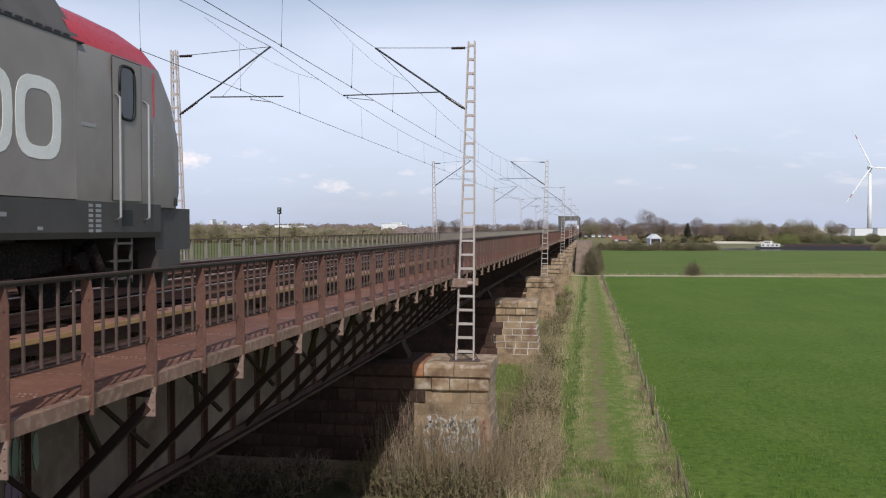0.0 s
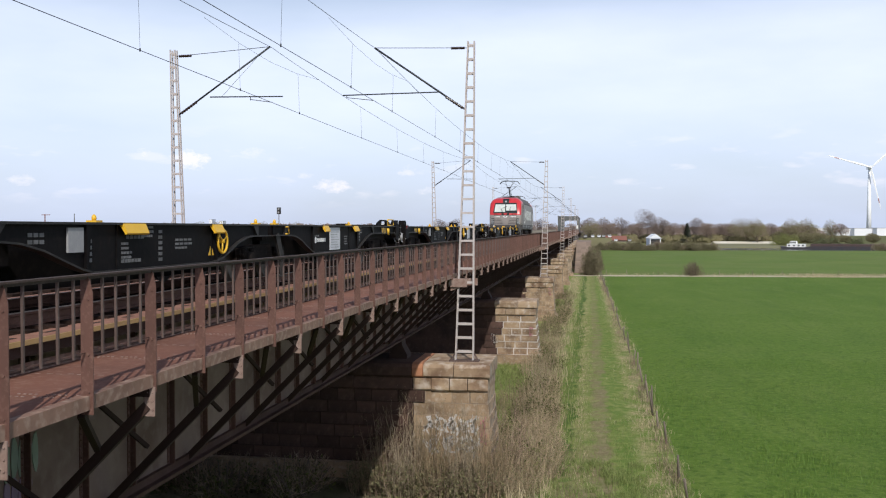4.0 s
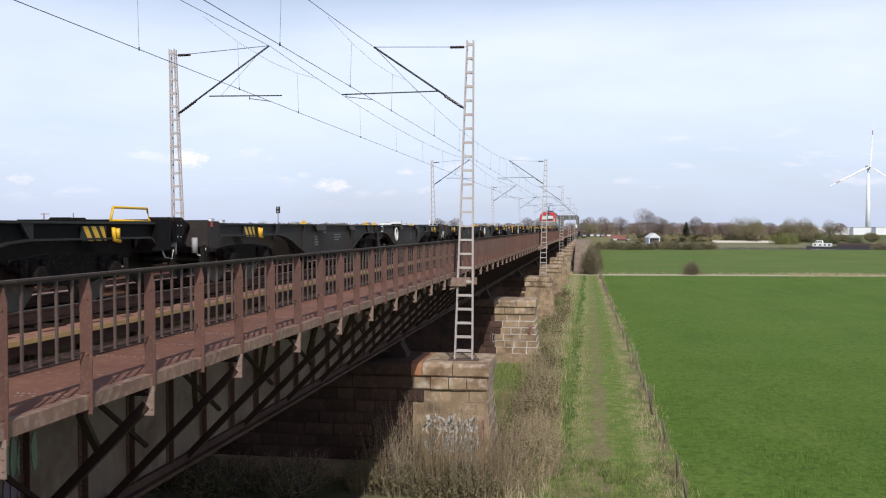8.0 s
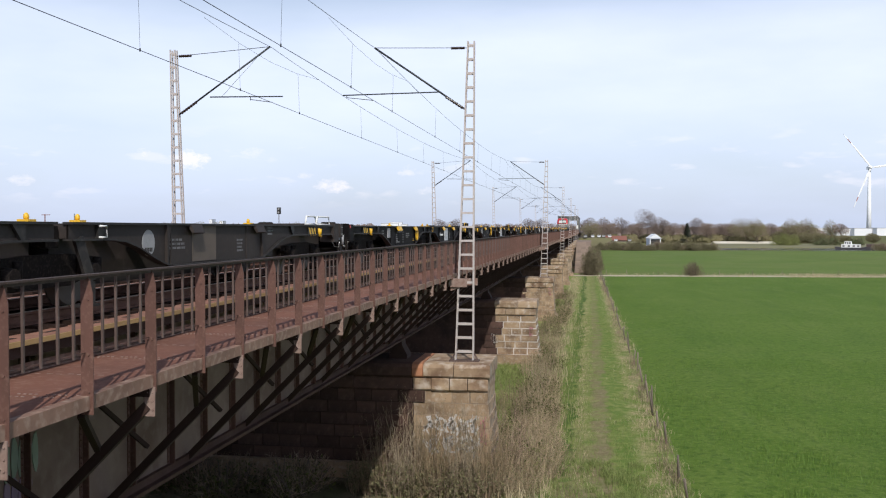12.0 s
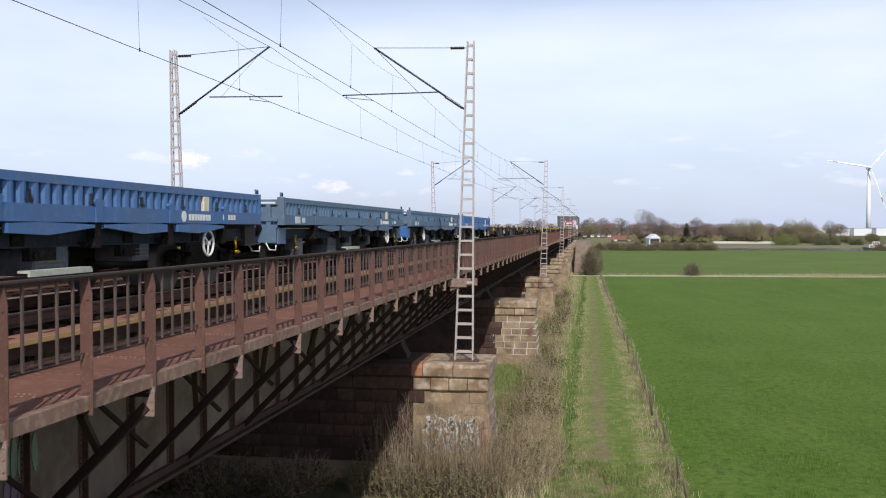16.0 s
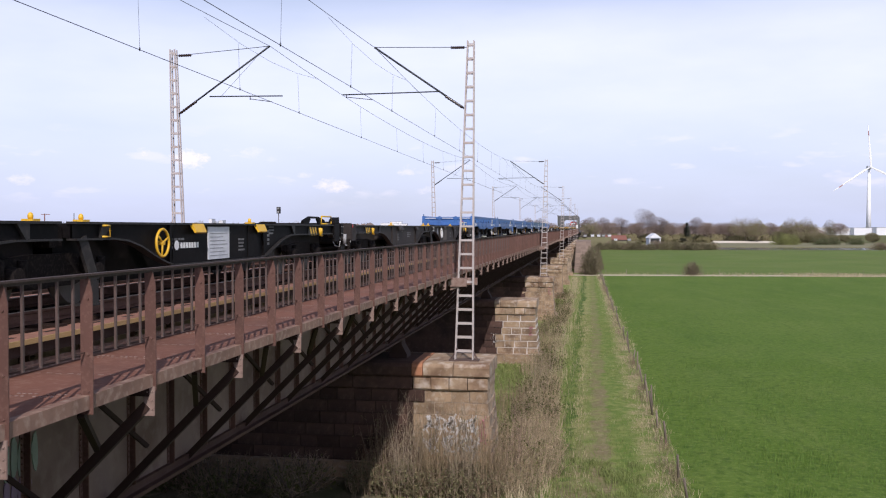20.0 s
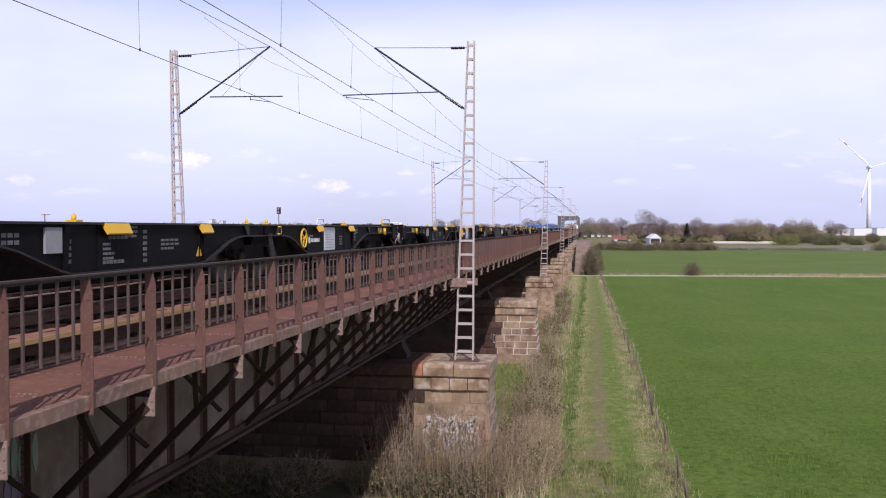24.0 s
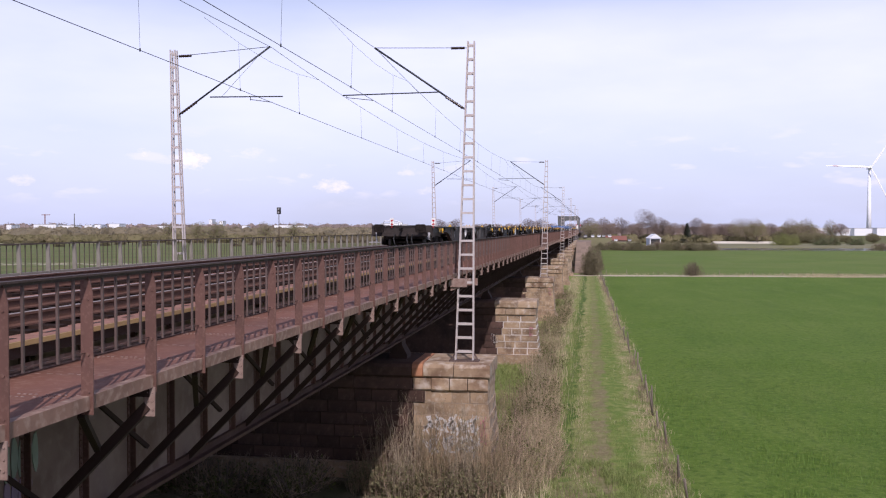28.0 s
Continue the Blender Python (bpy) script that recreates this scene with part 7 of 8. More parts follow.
def stand(seed, x0, x1, y0, y1, stems, tall, label, twig_mat="twig_dark", leaf_mat="olive", leaves=0.25):
    """A close stand of thin upright shoots; tall: height of the stand at an x."""
    r = random.Random(seed)
    ob = thing("shrub", label, "shrub", ((x0 + x1) / 2, (y0 + y1) / 2, 0), "shrubs beside the bridge")
    tw, lf = Soup(), Soup()
    for i in range(stems):
        x, y = r.uniform(x0, x1), y0 + (y1 - y0) * r.random()
        h = max(0.4, tall(x) * (r.uniform(0.3, 0.75) if r.random() < 0.5 else r.uniform(0.6, 1.08)))
        p = Vector((x - (x0 + x1) / 2, y - (y0 + y1) / 2, -0.15))
        bend = Vector((r.gauss(0, 0.16), r.gauss(0, 0.16), 0)) * h * 0.8
        pts = [p, p + Vector((bend.x * 0.2, bend.y * 0.2, h * 0.45)), p + Vector((bend.x * 0.55, bend.y * 0.55, h * 0.78)), p + bend + Vector((0, 0, h + 0.15))]
        w = r.uniform(0.006, 0.0125)
        tw.rod(pts, [w, w * 0.8, w * 0.55, w * 0.2])
        for j in range(r.randint(4, 8)):
            u = r.uniform(0.12, 0.95)
            b = pts[0].lerp(pts[2], u / 0.8) if u < 0.8 else pts[2].lerp(pts[3], (u - 0.8) / 0.2)
            d = (rand_dir(r) * 0.7 + Vector((0, 0, 1.1))).normalized() * h * r.uniform(0.08, 0.22)
            q = rand_dir(r) * w * 0.6
            tw.tri(b - q, b + q, b + d)
            c = b + d * 0.55
            tw.tri(c - q * 0.7, c + q * 0.7, c + rand_dir(r, 0.7) * h * 0.07)
            if r.random() < leaves:
                for k in range(2):
                    e = b + d * r.uniform(0.3, 1.05)
                    g, k2 = rand_dir(r) * r.uniform(0.018, 0.04), rand_dir(r) * 0.018
                    lf.quad(e - g, e - k2, e + g, e + k2)
    tw.mesh("thicket", MAT[twig_mat], ob)
    lf.mesh("leaves", MAT[leaf_mat], ob, kind="stuff")
    return ob


def bearing_at(u, d):
    """Place on the plain at bearing u of the picture's scale and depth d."""
    side = (u - 784) / LENS * d
    return side * math.cos(YAW) - d * math.sin(YAW), side * math.sin(YAW) + d * math.cos(YAW)


def put(src, places, zs=0.0, vary=None):
    """The source at the first place, copies at the others; each place is x, y, turn."""
    first = True
    for x, y, turn in places:
        m = pose(x, y, zs, 0, 0, turn)
        if vary:
            g = vary.uniform(0.75, 1.15)
            m = m @ Matrix.Diagonal((g * vary.uniform(0.9, 1.25), g, g * vary.uniform(0.8, 1.1), 1))
        if first:
            src.matrix_basis = m
            first = False
        else:
            copy_thing(src, m)


def make_plants():
    rnd = random.Random(4)

    def spread_on(pts):
        return [(x, y, rnd.uniform(0, 360)) for x, y in pts]
    brown = tree(1, 16.5, 6.2, "twig_grey", twigs=6500, label="tall bare tree with a wide grey-brown crown", blade=0.95)
    brown2 = tree(2, 13.5, 6.0, "twig", twigs=6000, label="bare brown tree with a rounded crown", blade=0.9)
    budding = tree(3, 12.5, 6.0, "twig", "bud", 2600, 3600, label="tree in first yellow-green leaf", blade=0.9)
    willow = tree(5, 13.5, 7.2, "twig", "bud", 2800, 4400, label="broad willow with a haze of young leaves", blade=1.0, low=0.15)
    round_bush = tree(6, 7.0, 5.2, "twig", "olive", 6200, 900, trunk_r=0.2, low=0.02, label="round bright green bush on the river bank", blade=0.9)
    olive_bush = tree(7, 6.2, 5.4, "twig", "olive", 4600, 1900, trunk_r=0.16, low=0.0, label="olive bush at the edge of the pasture", blade=0.9, leaf_size=0.2)
    put(brown, spread_on([(20.1, 610.8), (8.5, 608.9), (-111.8, 691.0), (-42.3, 641.3), (67.9, 618.4), (45.4, 604.7), (-1.7, 617.4), (-99.8, 682.8), (-35.4, 657.6)]))
    tall = tree(9, 21.0, 8.2, "twig_grey", twigs=8000, label="tallest bare tree behind the white house", blade=1.0)
    put(tall, spread_on([(35.2, 587.9)]))
    put(brown2, spread_on([(171.4, 675.4), (14.3, 594.7), (28.3, 632.3), (51.0, 595.4), (76.3, 619.7), (82.1, 610.5), (86.7, 606.2), (-72.4, 646.7), (-65.6, 657.9), (-55.9, 639.2), (-26.0, 623.7), (116.1, 626.1), (3.6, 577.8), (64.0, 658.3), (10.3, 568.7), (29.4, 581.9), (43.2, 634.7), (69.5, 578.1), (110.7, 635.3), (-5.6, 647.2), (-12.6, 646.1), (-54.0, 690.1), (-84.4, 695.4)]))
    put(budding, spread_on([(125.9, 627.6), (130.9, 618.3), (141.5, 630.1), (0.1, 506.3), (50.4, 656.1), (-234.9, 529.6), (-196.4, 596.5), (96.4, 562.2), (-204.7, 564.8), (-229.0, 545.8), (-314.8, 658.7)]))
    put(willow, spread_on([(174.7, 716.4), (91.2, 569.4), (88.1, 581.1), (98.6, 578.7), (119.2, 581.0), (128.7, 587.6)]))
    hedge_a = bush(31, 9.5, 5.2, "twig_olive", "dusk_leaf", 2600, 3400, "olive-brown bush at the edge of the pasture")
    hedge_b = bush(32, 8.0, 4.2, "twig", "olive", 2800, 1800, "half-bare brown bush at the edge of the pasture")
    hedge_c = bush(33, 10.5, 6.4, "twig_olive", "olive", 3000, 3000, "broad olive bush at the edge of the pasture")
    fresh = bush(34, 13.0, 9.0, "twig_olive", "fresh_leaf", 1500, 5200, "round yellow-green bush on the river bank")
    deep_green = bush(35, 9.5, 7.6, "twig_dark", "deep_leaf", 1300, 4200, "dark green bush on the river bank")

    def row(us, d0, d1):
        return [(*bearing_at(u + rnd.uniform(-3, 3), rnd.uniform(d0, d1)), rnd.uniform(0, 360)) for u in us]
    put(hedge_a, row((1066, 1104, 1128, 1152, 1196, 1232, 1257), 372, 384), vary=rnd)
    put(hedge_b, row((1084, 1116, 1140, 1172, 1214, 1244, 1266, 1560), 376, 388), vary=rnd)
    put(hedge_c, row((1093, 1184, 1206, 1222, 1250), 374, 384), vary=rnd)
    put(fresh, row((1387, 1402), 478, 486))
    put(deep_green, row((1455, 1518, 1470), 480, 486), vary=rnd)
    put(round_bush, spread_on([(113.5, 585.1), (133.5, 573.1)]), vary=rnd)
    put(olive_bush, spread_on([(126.9, 572.1), (140.8, 577.3), (164.7, 578.1), (150.0, 580.0)]), vary=rnd)
    lone = bush(36, 7.0, 3.6, "twig_olive", "dusk_leaf", 2000, 2600, "dark rounded bush in the far meadow", group="bushes in the far meadow")
    put(lone, row((15, 48, 104, 180, 216, 262, 302, 420, 452, 500), 440, 520), vary=rnd)
    con = conifer(8, 12.5)
    con.matrix_basis = pose(*(58.0, 576.3), 0)
    # woods far behind, too many to count
    for name, label, mat, n, u0, u1, d0, d1, h in (
            ("far_woods", "brown scrub and woods along the plain", "twig_olive", 520, (-60, 690), 0, 700, 950, 9.6),
            ("far_scrub", "olive-brown hedges beyond the meadow", "hedge", 760, (-60, 760), 0, 570, 760, 4.6),
            ("skyline_woods", "bare woods on the skyline of the plain", "twig_grey", 300, (-60, 700), 0, 1650, 1850, 17.0),
            ("far_trees", "bare trees along the far river bank", "twig_grey", 420, (690, 1445), 0, 700, 1000, 10.0),
            ("bank_scrub", "brown scrub on the far river bank", "hedge", 200, (1040, 1440), 0, 560, 620, 5.0)):
        ng = np.random.default_rng(n + int(d0))
        clumps = []
        for i in range(n):
            x, y = bearing_at(rnd.uniform(*u0), rnd.uniform(d0, d1))
            hh = h * rnd.uniform(0.6, 1.2)
            clumps.append((x, y, hh, hh * rnd.uniform(0.7, 1.5)))
        per = 150
        c = np.repeat(np.array(clumps), per, axis=0)
        m = len(c)
        g = ng.normal(0, 1, (m, 3))
        g /= np.linalg.norm(g, axis=1)[:, None]
        rad = ng.uniform(0.75, 1.08, m)
        pos = np.stack([c[:, 0] + g[:, 0] * c[:, 3] * 0.82 * rad, c[:, 1] + g[:, 1] * c[:, 3] * 0.82 * rad, np.maximum(0.2, c[:, 2] * np.abs(g[:, 2]) * rad * 0.95)], 1)
        size = d0 / 700.0
        a, b = (ng.normal(0, 1, (m, 3)) * s * size for s in (0.3, 0.2))
        a[:, 2] = np.abs(a[:, 2]) + 0.12
        v = np.stack([pos - b, pos + b, pos + a, pos - a * 0.6, pos + b, pos - b * 1.2], 1).reshape(-1, 3)
        verts, faces = v.tolist(), np.arange(len(v)).reshape(-1, 3).tolist()
        for x, y, hh, w in clumps:
            base = len(verts)
            lump = ng.uniform(0.75, 1.1, (4, 9))
            for q, (f, z) in enumerate(((0.8, 0.0), (0.95, 0.35), (0.75, 0.68), (0.25, 0.88))):
                for p in range(9):
                    t = 2 * math.pi * p / 9
                    verts.append((x + math.cos(t) * w * 0.8 * f * lump[q, p], y + math.sin(t) * w * 0.8 * f * lump[q, p], hh * z * lump[q, p]))
            for q in range(3):
                for p in range(9):
                    faces.append((base + q * 9 + p, base + q * 9 + (p + 1) % 9, base + q * 9 + 9 + (p + 1) % 9, base + q * 9 + 9 + p))
            faces.append(tuple(base + 27 + p for p in range(9)))
        me = bpy.data.meshes.new(name)
        me.from_pydata(verts, [], faces)
        me.materials.append(MAT[mat])
        tagged(new(name, me), label, "woods", kind="stuff")
    # thicket round the first pier
    t1 = shrub(11, 3.1, 0.95, 26, "twig_dark", "olive", 0.4, "tall thicket of bare brown stems with first buds")
    t2 = shrub(12, 1.7, 1.1, 80, "reed", "bud", 0.3, "pinkish-brown thicket of dry stems")
    t3 = shrub(13, 1.3, 1.0, 110, "reed", "olive", 0.6, "low tangle of dry stems and green shoots")
    put(t1, [(-6.9, 31.3, 0), (-2.9, 32.6, 60), (-3.0, 34.4, 130)])

    def crest(x):
        return 3.35 - 0.55 * max(0.0, -5.6 - x) ** 1.6 - 0.55 * max(0.0, x + 4.0) ** 1.3
    for i, (xa, xb) in enumerate(((-7.9, -6.7), (-6.7, -5.7), (-5.7, -4.7), (-4.7, -3.7), (-3.7, -2.7))):
        stand(40 + i, xa, xb, 29.9, 31.9, 105 if i else 80, crest, "close stand of bare grey-brown shoots before the pier", "shoot" if i % 2 else "twig_warm")
    stand(47, -3.3, -2.5, 31.2, 34.5, 110, lambda x: 1.9, "close stand of thin dry shoots beside the pier", "reed", "olive", 0.15)
    stand(48, -3.0, -2.0, 34.5, 40.0, 150, lambda x: 1.35, "low stand of pinkish dry shoots on the bank", "reed", "bud", 0.1)
    stand(50, -5.2, -3.4, 36.0, 41.0, 150, lambda x: 1.5, "straggling dry shoots on the green bank between the piers", "shoot", "bud", 0.5)
    stand(51, -4.6, -3.0, 42.0, 48.0, 130, lambda x: 1.7, "straggling brown shoots on the green bank between the piers", "twig_warm", "olive", 0.5)
    stand(49, -3.3, -2.3, 44.0, 58.0, 150, lambda x: 1.6, "straggling dry shoots between the piers", "shoot", "bud", 0.3)
    put(t2, [(-2.3, 32.0, 0), (-1.9, 35.0, 80), (-1.9, 38.2, 170), (-2.4, 47.5, 120), (-2.1, 33.4, 210), (-3.4, 56.0, 45), (-3.4, 65.0, 20), (-3.2, 72.0, 200), (-3.4, 80.0, 100)])
    put(t3, [(-2.5, 31.0, 0), (-1.8, 33.4, 70), (-1.8, 36.3, 140), (-2.2, 38.0, 210), (-2.3, 41.5, 280), (-2.9, 36.2, 20), (-2.5, 44.2, 110), (-2.6, 46.0, 190), (-2.6, 53.0, 260), (-2.4, 51.0, 330), (-2.9, 60.0, 40), (-2.7, 68.0, 90), (-2.9, 88.0, 150), (-2.6, 97.0, 150)])
    t4 = shrub(14, 1.6, 1.3, 90, "twig_dark", "bramble", 0.8, "leafy green bramble at the foot of the piers", 0.8, leaf_size=0.045)
    put(t4, [(-2.9, 33.4, 0), (-3.3, 36.4, 60), (-2.5, 42.5, 200), (-2.6, 48.0, 20), (-2.7, 58.0, 250), (-3.3, 62.5, 30), (-3.1, 76.0, 110), (-3.2, 85.0, 10), (-3.0, 93.0, 10), (-3.1, 105.0, 10), (-3.0, 118.0, 60)])
    t5 = shrub(15, 1.3, 0.9, 90, "twig_dark", "dusk_leaf", 0.8, "low dark bramble tangle in front of the pier", 0.9, leaf_size=0.045)
    put(t5, [(-6.9, 30.7, 0), (-6.1, 30.4, 70), (-5.3, 30.5, 140), (-4.5, 30.3, 210), (-3.7, 30.5, 300), (-5.7, 31.0, 30), (-4.1, 31.0, 190), (-7.6, 31.0, 250)])
    # bushes added so that dark leaves stand in for deep shade at the pier
    t6 = bush(24, 3.2, 1.7, "twig_dark", "bramble", 900, 1500, "dark straggling bush added to deepen the shade under the bridge", 0.06, 0.5, "shrubs beside the bridge")
    put(t6, [(-9.8, 30.2, 0), (-12.4, 30.0, 90), (-14.6, 30.6, 130)])
    # bush beside the cross track, single bare bush in the pasture
    b1 = bush(21, 4.8, 7.4, "twig_olive", "dusk_leaf", 2600, 3000, "dark half-bare bush beside the farm track", 0.1, 0.9, "bushes in the pasture")
    put(b1, [(*(0.5, 188.4), 0), (*(1.4, 200.7), 120), (*(-0.1, 180.2), 240)])
    b2 = bush(22, 4.4, 3.5, "twig_olive", "olive", 1700, 1200, "small bare bush alone in the pasture", 0.06, 0.7, "bushes in the pasture")
    put(b2, [(*(19.3, 181.3), 0), (*(58.0, 187.5), 90)])
    # dark growth on the far side, its rows added to block light under the bridge
    b3 = tree(23, 6.0, 3.6, "twig", "olive", 3800, 900, trunk_r=0.15, low=0.05, label="dense bush beyond the bridge, also keeping light out from under it", blade=0.8)
    put(b3, [(-18.3, 8 + 2.9 * i, 67 * i) for i in range(26)] + [(-21.0, 10 + 3.6 * i, 31 * i) for i in range(18)])


make_plants()


def make_grass():
    rng = np.random.default_rng(7)

    def blades(name, label, mat, n, place, hmin, hmax, w, lean=0.35):
        x, y = place(n)
        keep = np.isfinite(x)
        x, y = x[keep], y[keep]
        n = len(x)
        h = rng.uniform(hmin, hmax, n)
        a = rng.uniform(0, 2 * np.pi, n)
        dx, dy = np.cos(a) * w, np.sin(a) * w
        b = rng.uniform(0, 2 * np.pi, n)
        lx, ly = np.cos(b) * h * lean * rng.uniform(0.2, 1, n), np.sin(b) * h * lean * rng.uniform(0.2, 1, n)
        z0 = np.full(n, -0.12)
        v = np.stack([np.stack([x - dx, y - dy, z0], 1), np.stack([x + dx, y + dy, z0], 1), np.stack([x + lx * 0.35 + dx * 0.7, y + ly * 0.35 + dy * 0.7, h * 0.6], 1), np.stack([x + lx * 0.35 - dx * 0.7, y + ly * 0.35 - dy * 0.7, h * 0.6], 1), np.stack([x + lx, y + ly, h], 1)], 1).reshape(-1, 3)
        base = np.arange(n) * 5
        faces = [f for i in base.tolist() for f in ((i, i + 1, i + 2, i + 3), (i + 3, i + 2, i + 4))]
        me = bpy.data.meshes.new(name)
        me.from_pydata(v.tolist(), [], faces)
        me.materials.append(MAT[mat])
        tagged(new(name, me), label, "grass", kind="stuff")

    def clumps(n, centres, sigma):
        c = centres[rng.integers(0, len(centres), n)]
        return c[:, 0] + rng.normal(0, 1, n) * sigma, c[:, 1] + rng.normal(0, 1, n) * sigma * 1.6

    def fence_line(n):
        y = 24 + (rng.random(n) ** 1.5) * 150
        c = np.array([[0.0, q] for q in rng.uniform(24, 174, 150)])
        near = c[rng.integers(0, len(c), n)]
        y = np.where(rng.random(n) < 0.75, near[:, 1] + rng.normal(0, 0.35, n), y)
        x = 3.2 - 0.0085 * (y - 32) + rng.normal(-0.25, 0.34, n)
        return x, y

    def verge_green(n):
        y = 22 + (rng.random(n) ** 1.7) * 75
        x = rng.uniform(-2.6, 3.3, n)
        wob = 0.35 * np.sin(y * 0.31) + 0.2 * np.sin(y * 0.83 + 1)
        bare = 0.85 * np.exp(-((x - 0.47 + 0.4 * wob) / 0.35) ** 2) + 0.5 * np.exp(-((x + 0.88 + 0.4 * wob) / 0.2) ** 2)
        x = np.where(rng.random(n) < bare, np.nan, x)
        return x, y

    def verge_straw(n):
        k = rng.random(460)
        cx = np.where(k < 0.2, rng.normal(-0.35, 0.16, 460), np.where(k < 0.65, rng.normal(2.55, 0.4, 460), np.where(k < 0.9, rng.normal(-2.0, 0.25, 460), rng.uniform(-2.2, 3.0, 460))))
        cs = np.stack([cx, 22 + (rng.random(460) ** 1.5) * 85], 1)
        return clumps(n, cs, 0.22)

    def pier_edge(n):
        y = 26 + (rng.random(n) ** 1.4) * 140
        x = -2.4 + 0.3 * np.sin(y * 0.7) + rng.normal(0, 0.5, n)
        return x, y

    def pier_gap(n):
        return rng.uniform(-6.5, -2.8, n), rng.uniform(36.5, 60.5, n)

    def crop(n):
        y = 21 + (rng.random(n) ** 1.5) * 45
        x = fence_x(y) + 0.35 + rng.random(n) * (0.42 * y + 2)
        return x, y

    def cross_edge(n):
        x = rng.uniform(1, 120, n)
        c = np.concatenate([rng.uniform(38, 58, 18), rng.uniform(5, 110, 12)])
        x = np.where(rng.random(n) < 0.6, c[rng.integers(0, 30, n)] + rng.normal(0, 3, n), x)
        y = 178.5 + 0.085 * x + rng.choice([-3.4, 3.6], n) + rng.normal(0, 0.7, n)
        return x, y
    def bank(n):
        y = 30.5 + rng.random(n) * 17
        return np.minimum(-2.3, -3.05 + 0.11 * (y - 30.5)) + 0.2 * np.sin(y * 0.9) + rng.normal(0, 0.36, n), y

    def weeds(n):
        cy = rng.uniform(25, 176, 60)
        k = rng.integers(0, 60, n)
        y = cy[k] + rng.normal(0, 0.5, n)
        return 3.2 - 0.0085 * (y - 32) + rng.normal(-0.1, 0.14, n) - 0.25 * (k % 3 == 0), y

    def near_rough(n):
        c = np.stack([rng.uniform(-3.2, 3.4, 120), rng.uniform(26.5, 36, 120)], 1)
        return clumps(n, c, 0.16)
    blades("bank_straw", "tall pale dry grass on the bank beside the pier", "reed", 9000, bank, 0.25, 0.85, 0.008, 0.9)
    blades("fence_weeds", "tangled brown weeds along the fence", "twig_dark", 2600, weeds, 0.12, 0.6, 0.006, 0.8)
    blades("rough_tufts", "rough tufts of grass at the near end of the verge", "verge_blade", 9000, near_rough, 0.06, 0.22, 0.01, 1.2)
    blades("fence_grass", "tall dry grass along the fence", "straw", 5200, fence_line, 0.06, 0.34, 0.01, 1.1)
    blades("verge_grass", "short green grass on the verge", "verge_blade", 36000, verge_green, 0.04, 0.12, 0.009, 0.9)
    blades("field_grass", "short young crop blades at the near edge of the field", "crop", 60000, crop, 0.04, 0.13, 0.010, 0.9)
    blades("dry_tufts", "dry straw tufts on the verge", "straw", 7000, verge_straw, 0.04, 0.15, 0.008, 1.6)
    blades("pier_grass", "pale dry grass at the foot of the piers", "straw", 6000, pier_edge, 0.25, 0.8, 0.009, 0.6)
    blades("pier_shoots", "green shoots at the foot of the piers", "verge_blade", 9000, pier_edge, 0.08, 0.32, 0.011, 0.9)
    blades("slope_grass", "fresh green grass between the piers", "verge_blade", 12000, pier_gap, 0.08, 0.3, 0.014, 0.8)
    blades("track_reeds", "pale reeds along the cross track", "straw", 5000, cross_edge, 0.1, 0.55, 0.03, 0.9)


make_grass()


# ---- fence, path ends, far bridge, buildings, turbine, barge ----
MAT["post_wood"] = material("weathered fence post", (0.2, 0.16, 0.13), 0.9, second=(0.1, 0.08, 0.065), stretch=(4, 4, 0.6), bump=0.5, island=0.35)
MAT["fence_wire"] = material("rusty fence wire", (0.12, 0.09, 0.08), 0.7, metal=0.4, bump=0)
MAT["tower_white"] = material("white turbine paint", (0.85, 0.86, 0.87), 0.4, second=(0.8, 0.81, 0.83), bump=0)
MAT["blade_red"] = material("dull red blade band", (0.4, 0.2, 0.18), 0.4, bump=0)
MAT["shed_white"] = material("pale shed cladding", (0.72, 0.73, 0.76), 0.6, second=(0.6, 0.61, 0.64), bump=0.02)
MAT["shed_roof"] = material("grey shed roof", (0.35, 0.36, 0.38), 0.6, bump=0.02)
MAT["roof_red"] = material("red tile roof", (0.21, 0.085, 0.062), 0.8, bump=0.1)
MAT["truss"] = material("grey-green truss paint", (0.11, 0.115, 0.115), 0.7, second=(0.07, 0.065, 0.06))
MAT["hull"] = material("dark barge hull", (0.03, 0.03, 0.035), 0.5, second=(0.06, 0.04, 0.035), scale=0.6)
MAT["rust_hull"] = material("red-brown barge paint", (0.07, 0.04, 0.035), 0.7, second=(0.04, 0.03, 0.028), third=(0.13, 0.08, 0.07), scale=0.5, fine=3)
MAT["pane"] = material("dark window glass", (0.03, 0.035, 0.04), 0.1, bump=0)
MAT["paving"] = material("brown stone slope paving", (0.25, 0.18, 0.135), 0.9, second=(0.12, 0.1, 0.07), scale=0.7, fine=3, bump=0.4, island=0.15)
MAT["pink_paint"] = material("faded pink spray paint", (0.5, 0.2, 0.24), 0.7, second=(0.45, 0.2, 0.24), scale=6)
MAT["white_paint"] = material("whitewash patch", (0.58, 0.56, 0.56), 0.8, second=(0.4, 0.34, 0.28), scale=4, spots=0.9)
MAT["purple_paint"] = material("faded purple spray paint", (0.2, 0.13, 0.2), 0.7, second=(0.14, 0.1, 0.13), scale=5)
MAT["green_paint"] = material("faded green spray paint", (0.19, 0.23, 0.18), 0.7, second=(0.15, 0.17, 0.14), scale=5)


